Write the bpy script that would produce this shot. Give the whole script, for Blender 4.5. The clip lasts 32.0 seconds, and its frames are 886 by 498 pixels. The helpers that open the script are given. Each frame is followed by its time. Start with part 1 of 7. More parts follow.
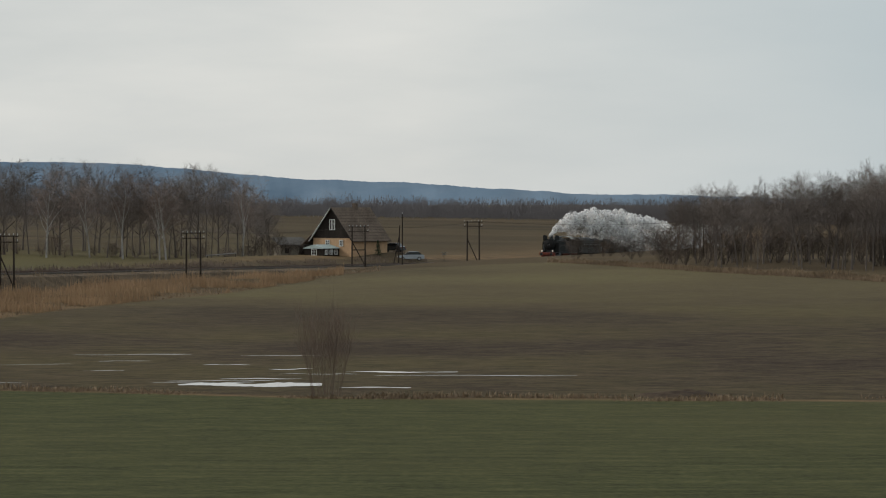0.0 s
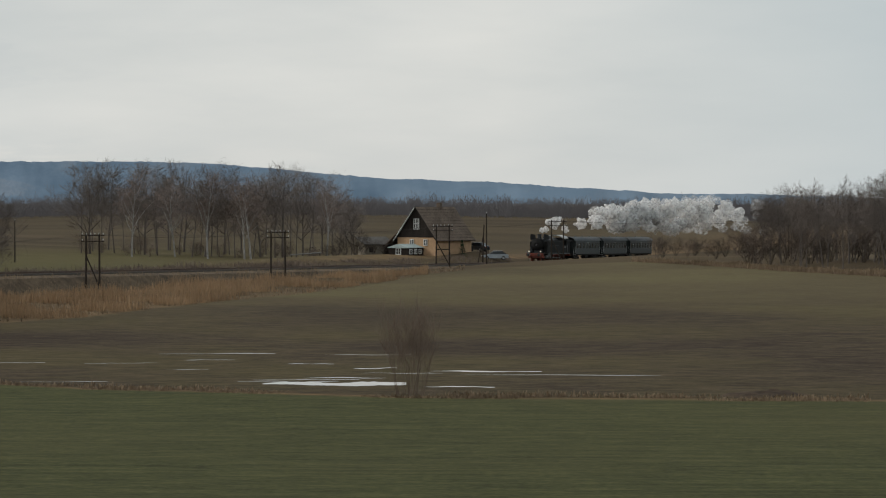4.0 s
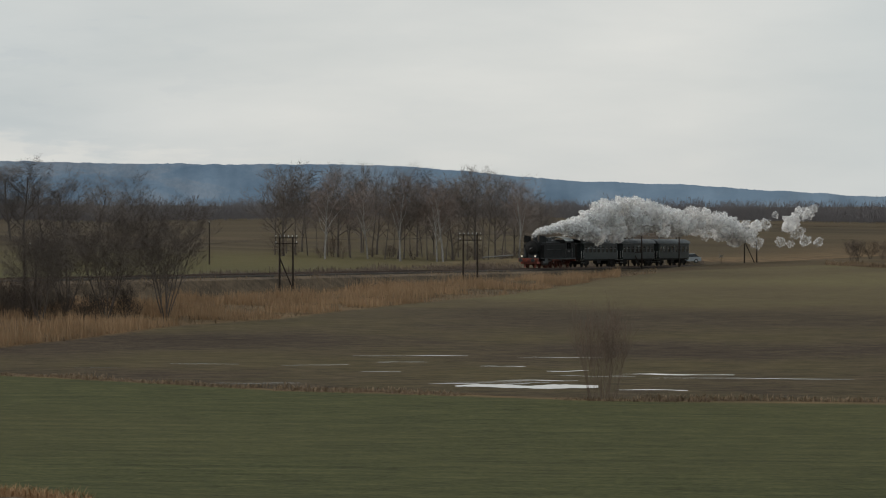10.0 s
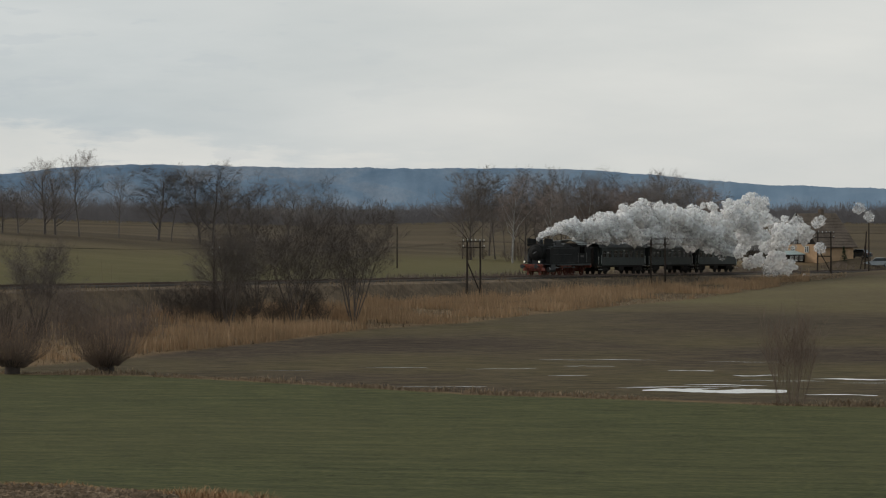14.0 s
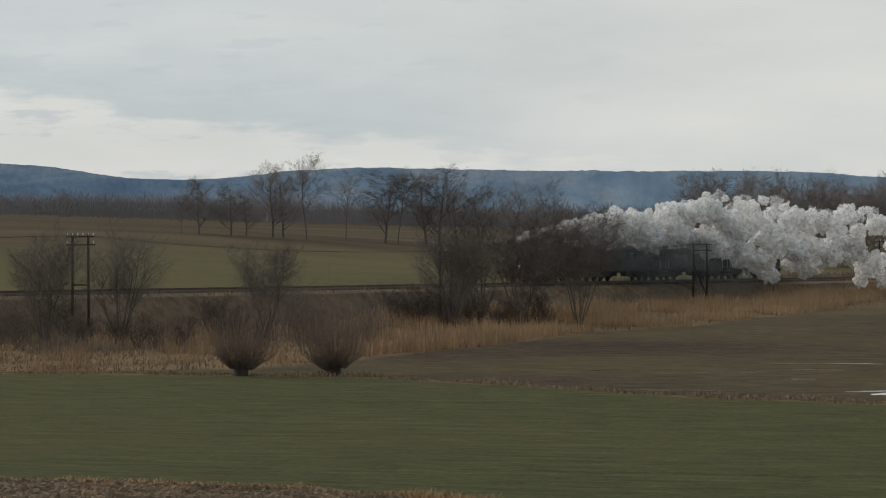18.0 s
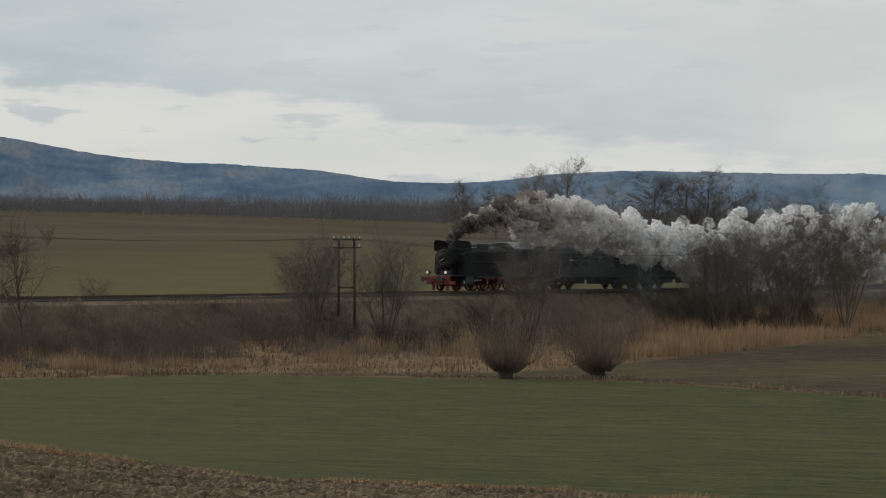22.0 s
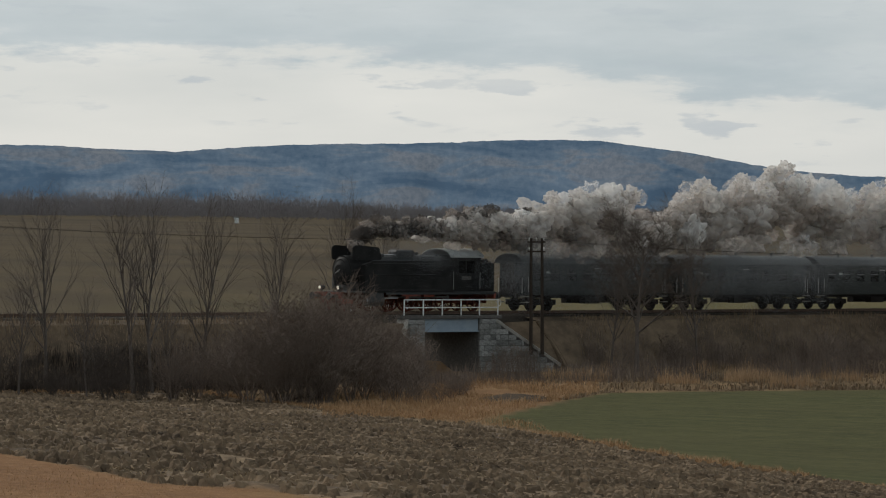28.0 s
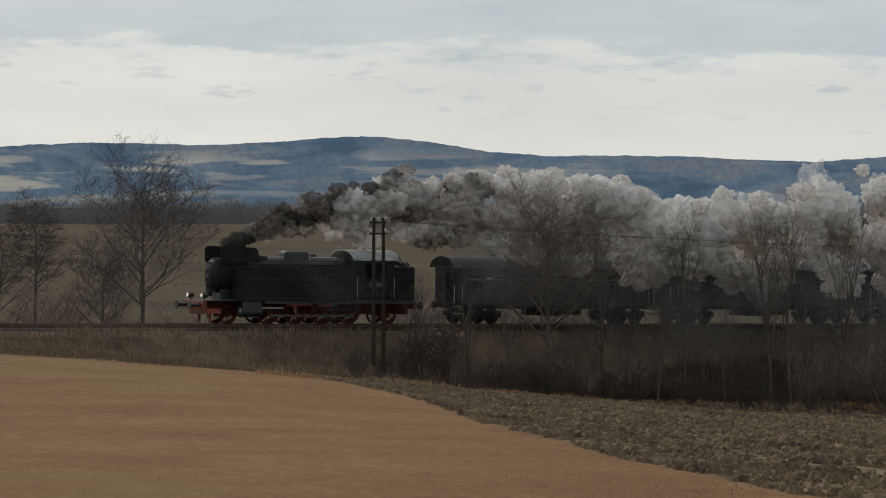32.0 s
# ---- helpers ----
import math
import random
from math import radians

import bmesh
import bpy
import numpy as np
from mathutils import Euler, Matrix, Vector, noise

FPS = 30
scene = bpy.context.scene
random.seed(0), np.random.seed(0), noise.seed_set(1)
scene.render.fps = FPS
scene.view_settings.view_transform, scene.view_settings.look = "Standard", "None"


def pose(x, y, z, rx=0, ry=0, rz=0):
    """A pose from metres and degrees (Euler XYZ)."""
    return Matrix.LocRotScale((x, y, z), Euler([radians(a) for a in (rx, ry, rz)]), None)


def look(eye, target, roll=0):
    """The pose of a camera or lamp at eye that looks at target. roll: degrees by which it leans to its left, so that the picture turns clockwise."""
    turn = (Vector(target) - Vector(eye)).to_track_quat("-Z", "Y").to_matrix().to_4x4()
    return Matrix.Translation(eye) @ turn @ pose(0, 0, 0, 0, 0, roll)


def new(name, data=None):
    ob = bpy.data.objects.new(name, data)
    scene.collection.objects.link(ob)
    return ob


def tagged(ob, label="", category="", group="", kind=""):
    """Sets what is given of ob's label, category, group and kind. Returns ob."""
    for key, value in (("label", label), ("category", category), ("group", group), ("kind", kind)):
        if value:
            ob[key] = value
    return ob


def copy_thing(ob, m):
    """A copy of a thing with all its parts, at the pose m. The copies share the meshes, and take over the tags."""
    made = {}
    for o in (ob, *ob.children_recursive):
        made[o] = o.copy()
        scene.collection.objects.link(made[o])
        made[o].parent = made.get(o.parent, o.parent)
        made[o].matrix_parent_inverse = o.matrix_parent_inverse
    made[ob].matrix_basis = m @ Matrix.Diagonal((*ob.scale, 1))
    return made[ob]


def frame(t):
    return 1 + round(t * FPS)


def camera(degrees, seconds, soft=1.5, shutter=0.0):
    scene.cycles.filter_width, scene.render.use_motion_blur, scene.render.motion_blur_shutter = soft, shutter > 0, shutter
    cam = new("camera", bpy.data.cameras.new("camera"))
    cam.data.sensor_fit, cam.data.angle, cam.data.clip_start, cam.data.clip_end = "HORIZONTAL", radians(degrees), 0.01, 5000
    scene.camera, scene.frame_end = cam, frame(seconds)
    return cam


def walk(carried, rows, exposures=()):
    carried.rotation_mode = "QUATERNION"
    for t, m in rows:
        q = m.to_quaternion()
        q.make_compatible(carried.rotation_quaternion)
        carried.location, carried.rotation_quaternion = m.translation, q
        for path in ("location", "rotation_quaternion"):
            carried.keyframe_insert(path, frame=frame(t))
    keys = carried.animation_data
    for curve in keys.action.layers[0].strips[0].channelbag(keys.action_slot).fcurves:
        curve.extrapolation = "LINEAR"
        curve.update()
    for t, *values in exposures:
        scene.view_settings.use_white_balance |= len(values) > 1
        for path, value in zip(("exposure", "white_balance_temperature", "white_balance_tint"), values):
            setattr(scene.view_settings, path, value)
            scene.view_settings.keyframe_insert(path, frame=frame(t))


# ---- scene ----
EYE_Z = 10.0


def aim(turn, tilt, lean):
    return pose(0, 0, EYE_Z, 90 + tilt, 0, turn) @ pose(0, 0, 0, 0, 0, lean)


cam = camera(16.883, 32.0, soft=1.1)
walk(cam, [
    (0.0, aim(-0.000, -0.876, 0.002)), (0.5, aim(0.152, -0.883, -0.006)), (1.0, aim(0.360, -0.886, -0.010)),
    (1.5, aim(0.560, -0.886, -0.001)), (2.0, aim(0.789, -0.888, 0.017)), (2.5, aim(0.987, -0.890, 0.028)),
    (3.0, aim(1.204, -0.892, 0.023)), (3.5, aim(1.414, -0.889, 0.011)), (5.5, aim(2.283, -0.881, 0.004)),
    (6.0, aim(2.551, -0.872, 0.006)), (6.5, aim(2.847, -0.868, 0.009)), (7.0, aim(3.246, -0.866, 0.008)),
    (7.5, aim(3.690, -0.862, 0.013)), (8.0, aim(4.028, -0.858, 0.020)), (8.5, aim(4.339, -0.853, 0.023)),
    (9.0, aim(4.668, -0.846, 0.025)), (9.5, aim(4.979, -0.841, 0.028)), (10.0, aim(5.304, -0.838, 0.023)),
    (10.5, aim(5.597, -0.831, 0.015)), (11.0, aim(5.896, -0.824, 0.013)), (11.5, aim(6.244, -0.816, 0.014)),
    (12.0, aim(6.769, -0.808, 0.009)), (12.5, aim(7.271, -0.799, 0.002)), (13.0, aim(7.906, -0.789, -0.002)),
    (13.5, aim(8.416, -0.775, -0.004)), (14.0, aim(8.900, -0.763, -0.008)), (14.5, aim(9.366, -0.748, -0.017)),
    (16.5, aim(11.735, -0.728, -0.027)), (17.0, aim(12.297, -0.713, -0.033)), (17.5, aim(12.778, -0.708, -0.040)),
    (18.0, aim(13.234, -0.706, -0.049)), (18.5, aim(13.695, -0.709, -0.055)), (19.0, aim(14.256, -0.712, -0.053)),
    (19.5, aim(14.900, -0.706, -0.047)), (20.0, aim(15.603, -0.693, -0.044)), (20.5, aim(16.234, -0.679, -0.042)),
    (21.0, aim(16.874, -0.664, -0.037)), (21.5, aim(17.633, -0.652, -0.029)), (22.0, aim(18.310, -0.640, -0.016)),
    (22.5, aim(19.075, -0.623, -0.004)), (23.0, aim(19.930, -0.606, 0.004)), (23.5, aim(20.808, -0.589, 0.011)),
    (24.0, aim(21.856, -0.569, 0.022)), (24.5, aim(22.924, -0.529, 0.032)), (26.5, aim(26.652, -0.471, 0.031)),
    (27.0, aim(28.029, -0.431, 0.022)), (27.5, aim(29.494, -0.407, 0.018)), (28.0, aim(31.196, -0.379, 0.022)),
    (28.5, aim(33.253, -0.347, 0.033)), (29.0, aim(34.679, -0.313, 0.041)), (29.5, aim(36.073, -0.279, 0.038)),
    (30.0, aim(37.343, -0.252, 0.027)), (30.5, aim(38.732, -0.235, 0.014)), (31.0, aim(40.197, -0.217, 0.005)),
    (31.5, aim(41.749, -0.196, 0.005)), (32.0, aim(43.413, -0.180, 0.009)),
])

# ---- world, sun ----
SUN_LEFT, SUN_HIGH = 75.0, 32.0
world = bpy.data.worlds.new("sky")
scene.world = world
world.use_nodes = True


def nodes_of(tree):
    tree.nodes.clear()

    def add(kind, **kw):
        n = tree.nodes.new(kind)
        ins = kw.pop("ins", {})
        for k, v in kw.items():
            setattr(n, k, v)
        for k, v in ins.items():
            if isinstance(v, bpy.types.NodeSocket):
                tree.links.new(v, n.inputs[k])
            else:
                n.inputs[k].default_value = v
        return n
    return add


def ramp(add, fac, stops, ease="LINEAR"):
    r = add("ShaderNodeValToRGB", ins={"Fac": fac})
    r.color_ramp.interpolation = ease
    el = r.color_ramp.elements
    while len(el) < len(stops):
        el.new(0.5)
    for e, (p, c) in zip(el, stops):
        e.position = p
        e.color = (c, c, c, 1) if isinstance(c, (int, float)) else (*c, 1)
    return r.outputs["Color"]


def maths(add, op, a, b=0.0, c=0.0):
    return add("ShaderNodeMath", operation=op, ins={0: a, 1: b, 2: c}).outputs[0]


def mixed(add, fac, a, b, how="MIX"):
    n = add("ShaderNodeMix", data_type="RGBA", blend_type=how, ins={0: fac})
    for k, v in ((6, a), (7, b)):
        if isinstance(v, bpy.types.NodeSocket):
            n.id_data.links.new(v, n.inputs[k])
        else:
            n.inputs[k].default_value = (*v, 1)
    return n.outputs[2]


def build_sky():
    add = nodes_of(world.node_tree)
    sky = add("ShaderNodeTexSky", sky_type="NISHITA", sun_disc=False, sun_elevation=radians(SUN_HIGH), sun_rotation=radians(-SUN_LEFT))
    way = add("ShaderNodeTexCoord").outputs["Generated"]
    xyz = add("ShaderNodeSeparateXYZ", ins={0: way})
    left = maths(add, "MULTIPLY", maths(add, "ARCTAN2", maths(add, "MULTIPLY", xyz.outputs[0], -1.0), xyz.outputs[1]), 57.2958)
    high = maths(add, "MULTIPLY", maths(add, "ARCSINE", xyz.outputs[2]), 57.2958)
    flat = add("ShaderNodeCombineXYZ", ins={0: maths(add, "MULTIPLY", left, 0.1), 1: maths(add, "MULTIPLY", high, 0.42), 2: 0.0}).outputs[0]
    big = add("ShaderNodeTexNoise", ins={"Vector": flat, "Scale": 1.1, "Detail": 5.0, "Roughness": 0.5}).outputs["Fac"]
    rag = add("ShaderNodeTexNoise", ins={"Vector": flat, "Scale": 5.5, "Detail": 6.0, "Roughness": 0.55}).outputs["Fac"]
    fine = add("ShaderNodeTexNoise", ins={"Vector": flat, "Scale": 4.0, "Detail": 8.0, "Roughness": 0.6}).outputs["Fac"]
    # a higher deck of grey cloud whose lower edge sinks to the right of the hills
    edge = maths(add, "ADD", ramp(add, maths(add, "MULTIPLY", maths(add, "ADD", left, 10.0), 1 / 70.0),
                                  [(0.0, 0.07), (0.286, 0.085), (0.386, 0.14), (0.42, 0.19), (0.471, 0.225), (0.514, 0.255), (0.586, 0.32), (0.714, 0.345), (0.9, 0.37)]),
                 maths(add, "MULTIPLY", maths(add, "SUBTRACT", fine, 0.5), 0.20))
    over = maths(add, "SUBTRACT", maths(add, "MULTIPLY", high, 0.1), edge)
    deck = ramp(add, maths(add, "MULTIPLY_ADD", over, 12.0, 0.4), [(0.0, 0.0), (0.3, 0.1), (0.7, 1.0), (1.0, 1.0)], "EASE")
    fade = ramp(add, maths(add, "MULTIPLY", maths(add, "ADD", left, 10.0), 1 / 70.0), [(0.1, 0.05), (0.26, 0.12), (0.36, 0.8), (0.5, 1.0)])
    bright = ramp(add, big, [(0.3, (0.60, 0.62, 0.61)), (0.7, (0.76, 0.755, 0.72))])
    thin = ramp(add, over, [(0.04, 0.62), (0.12, 0.45), (0.4, 0.0)], "EASE")
    grey = ramp(add, maths(add, "MULTIPLY_ADD", fine, 0.5, maths(add, "MULTIPLY", big, 0.5)), [(0.36, (0.42, 0.49, 0.53)), (0.64, (0.57, 0.615, 0.635))])
    low = mixed(add, maths(add, "MULTIPLY", maths(add, "MULTIPLY", deck, fade), maths(add, "ADD", thin, 0.35)), bright, grey)
    scraps = ramp(add, rag, [(0.56, 0.0), (0.64, 1.0)], "EASE")
    under = ramp(add, maths(add, "ADD", over, 0.13), [(0.0, 0.0), (0.05, 0.75), (0.13, 0.3)])
    cloud = mixed(add, maths(add, "MULTIPLY", maths(add, "MULTIPLY", scraps, fade), under), low, (0.45, 0.50, 0.545))
    right = ramp(add, maths(add, "MULTIPLY_ADD", left, -0.09, 0.05), [(0.0, 0.0), (0.85, 0.75)])
    cloud = mixed(add, right, cloud, (0.45, 0.53, 0.57))
    blue = mixed(add, 1.0, sky.outputs[0], (0.1, 0.1, 0.1), "MULTIPLY")
    mix = mixed(add, 0.94, blue, cloud)
    back = add("ShaderNodeBackground", ins={"Color": mix, "Strength": 1.0})
    add("ShaderNodeOutputWorld", ins={"Surface": back.outputs[0]})


build_sky()
sun = new("sun", bpy.data.lights.new("sun", "SUN"))
sun.data.energy, sun.data.angle, sun.data.color = 1.5, radians(14), (1.0, 0.95, 0.88)
sun.matrix_world = look((-math.sin(radians(SUN_LEFT)) * 100, math.cos(radians(SUN_LEFT)) * 100, math.tan(radians(SUN_HIGH)) * 100), (0, 0, 0))


# ---- materials ----
def paint(name, low, high, rough=0.8, metal=0.0, grain=3.0, bump=0.3, detail=6.0, wide=0.15, coords="Object", glow=None, stretch=(1, 1, 1), vary=0.0):
    """A surface between two colours, mottled at two scales, with a fine relief."""
    m = bpy.data.materials.new(name)
    m.use_nodes = True
    add = nodes_of(m.node_tree)
    tc = add("ShaderNodeTexCoord").outputs[coords]
    at = add("ShaderNodeMapping", ins={"Vector": tc, "Scale": stretch}).outputs[0]
    a = add("ShaderNodeTexNoise", ins={"Vector": at, "Scale": grain, "Detail": detail, "Roughness": 0.65}).outputs["Fac"]
    b = add("ShaderNodeTexNoise", ins={"Vector": at, "Scale": wide, "Detail": 3.0}).outputs["Fac"]
    f = maths(add, "MULTIPLY_ADD", a, 0.6, maths(add, "MULTIPLY", b, 0.4))
    col = ramp(add, f, [(0.34, low), (0.66, high)])
    if vary:
        r = add("ShaderNodeObjectInfo").outputs["Random"]
        col = mixed(add, 1.0, col, ramp(add, r, [(0.0, 1.0 - vary), (1.0, 1.0 + vary)]), "MULTIPLY")
    bs = add("ShaderNodeBsdfPrincipled", ins={"Base Color": col, "Roughness": rough, "Metallic": metal, "Specular IOR Level": 0.5 if rough < 0.6 else 0.08})
    if bump:
        bs.inputs["Normal"].default_value = (0, 0, 0)
        m.node_tree.links.new(add("ShaderNodeBump", ins={"Strength": bump, "Distance": 0.05, "Height": a}).outputs[0], bs.inputs["Normal"])
    if glow:
        bs.inputs["Emission Color"].default_value = (*glow[0], 1)
        bs.inputs["Emission Strength"].default_value = glow[1]
    add("ShaderNodeOutputMaterial", ins={"Surface": bs.outputs[0]})
    return m


M_BARK = paint("dark_bark", (0.085, 0.072, 0.064), (0.20, 0.168, 0.147), 0.9, grain=8, bump=0.5)
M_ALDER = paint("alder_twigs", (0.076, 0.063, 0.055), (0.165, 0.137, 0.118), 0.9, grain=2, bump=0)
M_TWIG = paint("twigs", (0.125, 0.106, 0.095), (0.235, 0.198, 0.176), 0.9, grain=2, bump=0)
M_SCRUB = paint("scrub_twigs", (0.095, 0.074, 0.062), (0.225, 0.175, 0.142), 0.9, grain=2, bump=0)
M_WILLOW = paint("willow_shoots", (0.105, 0.077, 0.060), (0.23, 0.170, 0.132), 0.85, grain=2, bump=0)
M_BIRCH = paint("birch_bark", (0.16, 0.15, 0.14), (0.48, 0.455, 0.425), 0.7, grain=3, bump=0.2, stretch=(1, 1, 0.5))
M_BIRCHTWIG = paint("birch_twigs", (0.15, 0.112, 0.096), (0.28, 0.212, 0.178), 0.9, grain=2, bump=0)
M_REED = paint("dry_reeds", (0.22, 0.145, 0.085), (0.44, 0.295, 0.175), 0.85, grain=0.6, bump=0, wide=0.05)
M_STRAW = paint("pale_straw", (0.20, 0.140, 0.080), (0.38, 0.285, 0.175), 0.9, grain=1.5, bump=0, wide=0.06)
M_EDGE = paint("tan_edge_grass", (0.25, 0.150, 0.078), (0.46, 0.295, 0.165), 0.9, grain=1.5, bump=0, wide=0.08)
M_BANKGRASS = paint("brown_bank_grass", (0.10, 0.072, 0.050), (0.27, 0.198, 0.135), 0.9, grain=1.2, bump=0, wide=0.1)
M_BRAMBLE = paint("bramble_twigs", (0.036, 0.029, 0.026), (0.105, 0.084, 0.070), 0.9, grain=2, bump=0)
M_DRY = paint("dry_grass", (0.125, 0.092, 0.062), (0.34, 0.247, 0.160), 0.9, grain=1.5, bump=0, wide=0.06)
M_SOIL = paint("ploughed_soil", (0.046, 0.034, 0.025), (0.245, 0.176, 0.114), 0.95, grain=2.5, bump=0.6, wide=0.3)
M_BALLAST = paint("ballast", (0.022, 0.019, 0.016), (0.068, 0.056, 0.045), 0.95, grain=9, bump=0.8)
M_BANK = paint("bank_grass", (0.056, 0.043, 0.032), (0.19, 0.138, 0.092), 0.95, grain=0.9, bump=0.6, wide=0.13)
M_RAIL = paint("rusty_rail", (0.05, 0.032, 0.024), (0.16, 0.10, 0.07), 0.5, 0.6, grain=6, bump=0.1)
M_SLEEPER = paint("tarred_sleeper", (0.025, 0.02, 0.018), (0.07, 0.055, 0.045), 0.9, grain=6)
M_POLE = paint("tarred_pole", (0.022, 0.017, 0.014), (0.065, 0.050, 0.040), 0.85, grain=6, stretch=(1, 1, 0.2))
M_PORCELAIN = paint("porcelain", (0.55, 0.55, 0.53), (0.75, 0.75, 0.73), 0.2, bump=0)
M_BLACK = paint("black_paint", (0.011, 0.012, 0.013), (0.030, 0.031, 0.032), 0.45, grain=3, bump=0.05, wide=0.5)
M_TANK = paint("dull_black_paint", (0.010, 0.010, 0.010), (0.027, 0.026, 0.025), 0.62, grain=1.5, bump=0.05, wide=0.5)
M_RED = paint("red_paint", (0.05, 0.012, 0.008), (0.36, 0.060, 0.024), 0.5, grain=3, bump=0.05)
M_STEEL = paint("bare_steel", (0.20, 0.20, 0.20), (0.45, 0.45, 0.45), 0.35, 0.9, grain=4, bump=0.05)
M_WHITE = paint("white_paint", (0.50, 0.51, 0.50), (0.72, 0.72, 0.70), 0.5, grain=4, bump=0.05)
M_LIT = paint("lit_lamp_glass", (0.8, 0.75, 0.65), (0.9, 0.85, 0.75), 0.3, bump=0, glow=((1.0, 0.85, 0.65), 0.4))
M_COACH = paint("coach_green", (0.012, 0.017, 0.015), (0.026, 0.034, 0.030), 0.5, grain=1.2, bump=0.05, wide=0.4)
M_ROOF = paint("coach_roof_grey", (0.10, 0.11, 0.115), (0.19, 0.20, 0.205), 0.75, grain=2, bump=0.1)
M_RUNNING = paint("running_gear", (0.010, 0.009, 0.008), (0.035, 0.030, 0.027), 0.7, grain=5)


def glassy(name, col, rough=0.05):
    m = bpy.data.materials.new(name)
    m.use_nodes = True
    add = nodes_of(m.node_tree)
    bs = add("ShaderNodeBsdfPrincipled", ins={"Base Color": (*col, 1), "Roughness": rough, "IOR": 1.5})
    add("ShaderNodeOutputMaterial", ins={"Surface": bs.outputs[0]})
    return m


M_PANE = glassy("window_glass", (0.010, 0.012, 0.013), 0.12)
M_WATER = glassy("standing_water", (0.06, 0.055, 0.045), 0.03)


# ---- mesh helpers ----
def mesh_of(name, bm, smooth=False):
    me = bpy.data.meshes.new(name)
    bm.to_mesh(me)
    bm.free()
    if smooth:
        me.polygons.foreach_set("use_smooth", [True] * len(me.polygons))
    return me


def part(name, bm, material, parent=None, label="", smooth=False):
    me = bm if isinstance(bm, bpy.types.Mesh) else mesh_of(name, bm, smooth)
    if not me.materials:
        me.materials.append(material)
    ob = new(name, me)
    ob.parent = parent
    if label:
        ob["label"] = label
    return ob


def raw(name, verts, faces, material, parent=None, smooth=False, label=""):
    me = bpy.data.meshes.new(name)
    me.from_pydata(verts, [], faces)
    if smooth:
        me.polygons.foreach_set("use_smooth", [True] * len(me.polygons))
    return part(name, me, material, parent, label)


def thing(name, m=None, **tags):
    ob = new(name)
    ob.empty_display_size = 0.2
    if m is not None:
        ob.matrix_world = m
    return tagged(ob, **tags)


def box(bm, x0, x1, y0, y1, z0, z1, bevel=0.0, m=None):
    r = bmesh.ops.create_cube(bm, size=1.0)
    bmesh.ops.scale(bm, vec=(x1 - x0, y1 - y0, z1 - z0), verts=r["verts"])
    bmesh.ops.translate(bm, vec=((x0 + x1) / 2, (y0 + y1) / 2, (z0 + z1) / 2), verts=r["verts"])
    vs = r["verts"]
    if bevel:
        es = list({e for v in vs for e in v.link_edges})
        g = bmesh.ops.bevel(bm, geom=es, offset=bevel, segments=2, affect="EDGES", profile=0.5)
        vs = list({v for f in g["faces"] for v in f.verts} | {v for v in vs if v.is_valid})
    if m is not None:
        bmesh.ops.transform(bm, matrix=m, verts=[v for v in vs if v.is_valid])
    return bm


def rod(bm, a, b, r, r2=None, n=8, caps=True):
    a, b = Vector(a), Vector(b)
    d = b - a
    m = Matrix.Translation((a + b) / 2) @ d.to_track_quat("Z", "Y").to_matrix().to_4x4()
    bmesh.ops.create_cone(bm, cap_ends=caps, segments=n, radius1=r, radius2=r if r2 is None else r2, depth=d.length, matrix=m)
    return bm


def fresh():
    return bmesh.new()


def grown(pts, rad, sides=5):
    """A tube along points, as vertices and faces."""
    V, F = [], []
    for i, (p, r) in enumerate(zip(pts, rad)):
        d = (pts[min(i + 1, len(pts) - 1)] - pts[max(i - 1, 0)]).normalized()
        u = d.orthogonal().normalized()
        w = d.cross(u)
        for k in range(sides):
            a = 2 * math.pi * k / sides
            V.append(p + (u * math.cos(a) + w * math.sin(a)) * r)
        if i:
            o = (i - 1) * sides
            for k in range(sides):
                F.append((o + k, o + (k + 1) % sides, o + sides + (k + 1) % sides, o + sides + k))
    return V, F


class Heap:
    def __init__(self):
        self.v, self.f = [], []

    def put(self, V, F):
        o = len(self.v)
        self.v += [tuple(p) for p in V]
        self.f += [tuple(i + o for i in q) for q in F]


# ---- the lie of the land (heights relative to the eye, which is EYE_Z) ----
def S(u):
    u = np.clip(u, 0, 1)
    return u * u * (3 - 2 * u)


def track_xy(p):
    """The railway line by its parameter p, seconds of the engine's front."""
    u = (p - 16) / 16
    return (-52.33 - 72.29 * u - 0.01 * u * u + 2.23 * u ** 3,
            314.4 - 206.99 * u - 3.46 * u * u + 4.69 * u ** 3)


def rail_z(p):
    return EYE_Z + np.where(p > 0, -9.75 + 0.145 * p + 0.0005 * p * p, -9.75 - 0.5 * (1 - np.exp(np.minimum(p, 0) / 4)))


TP = np.linspace(-28, 46, 600)
TX, TY = track_xy(TP)
TS = np.concatenate([[0], np.cumsum(np.hypot(np.diff(TX), np.diff(TY)))])


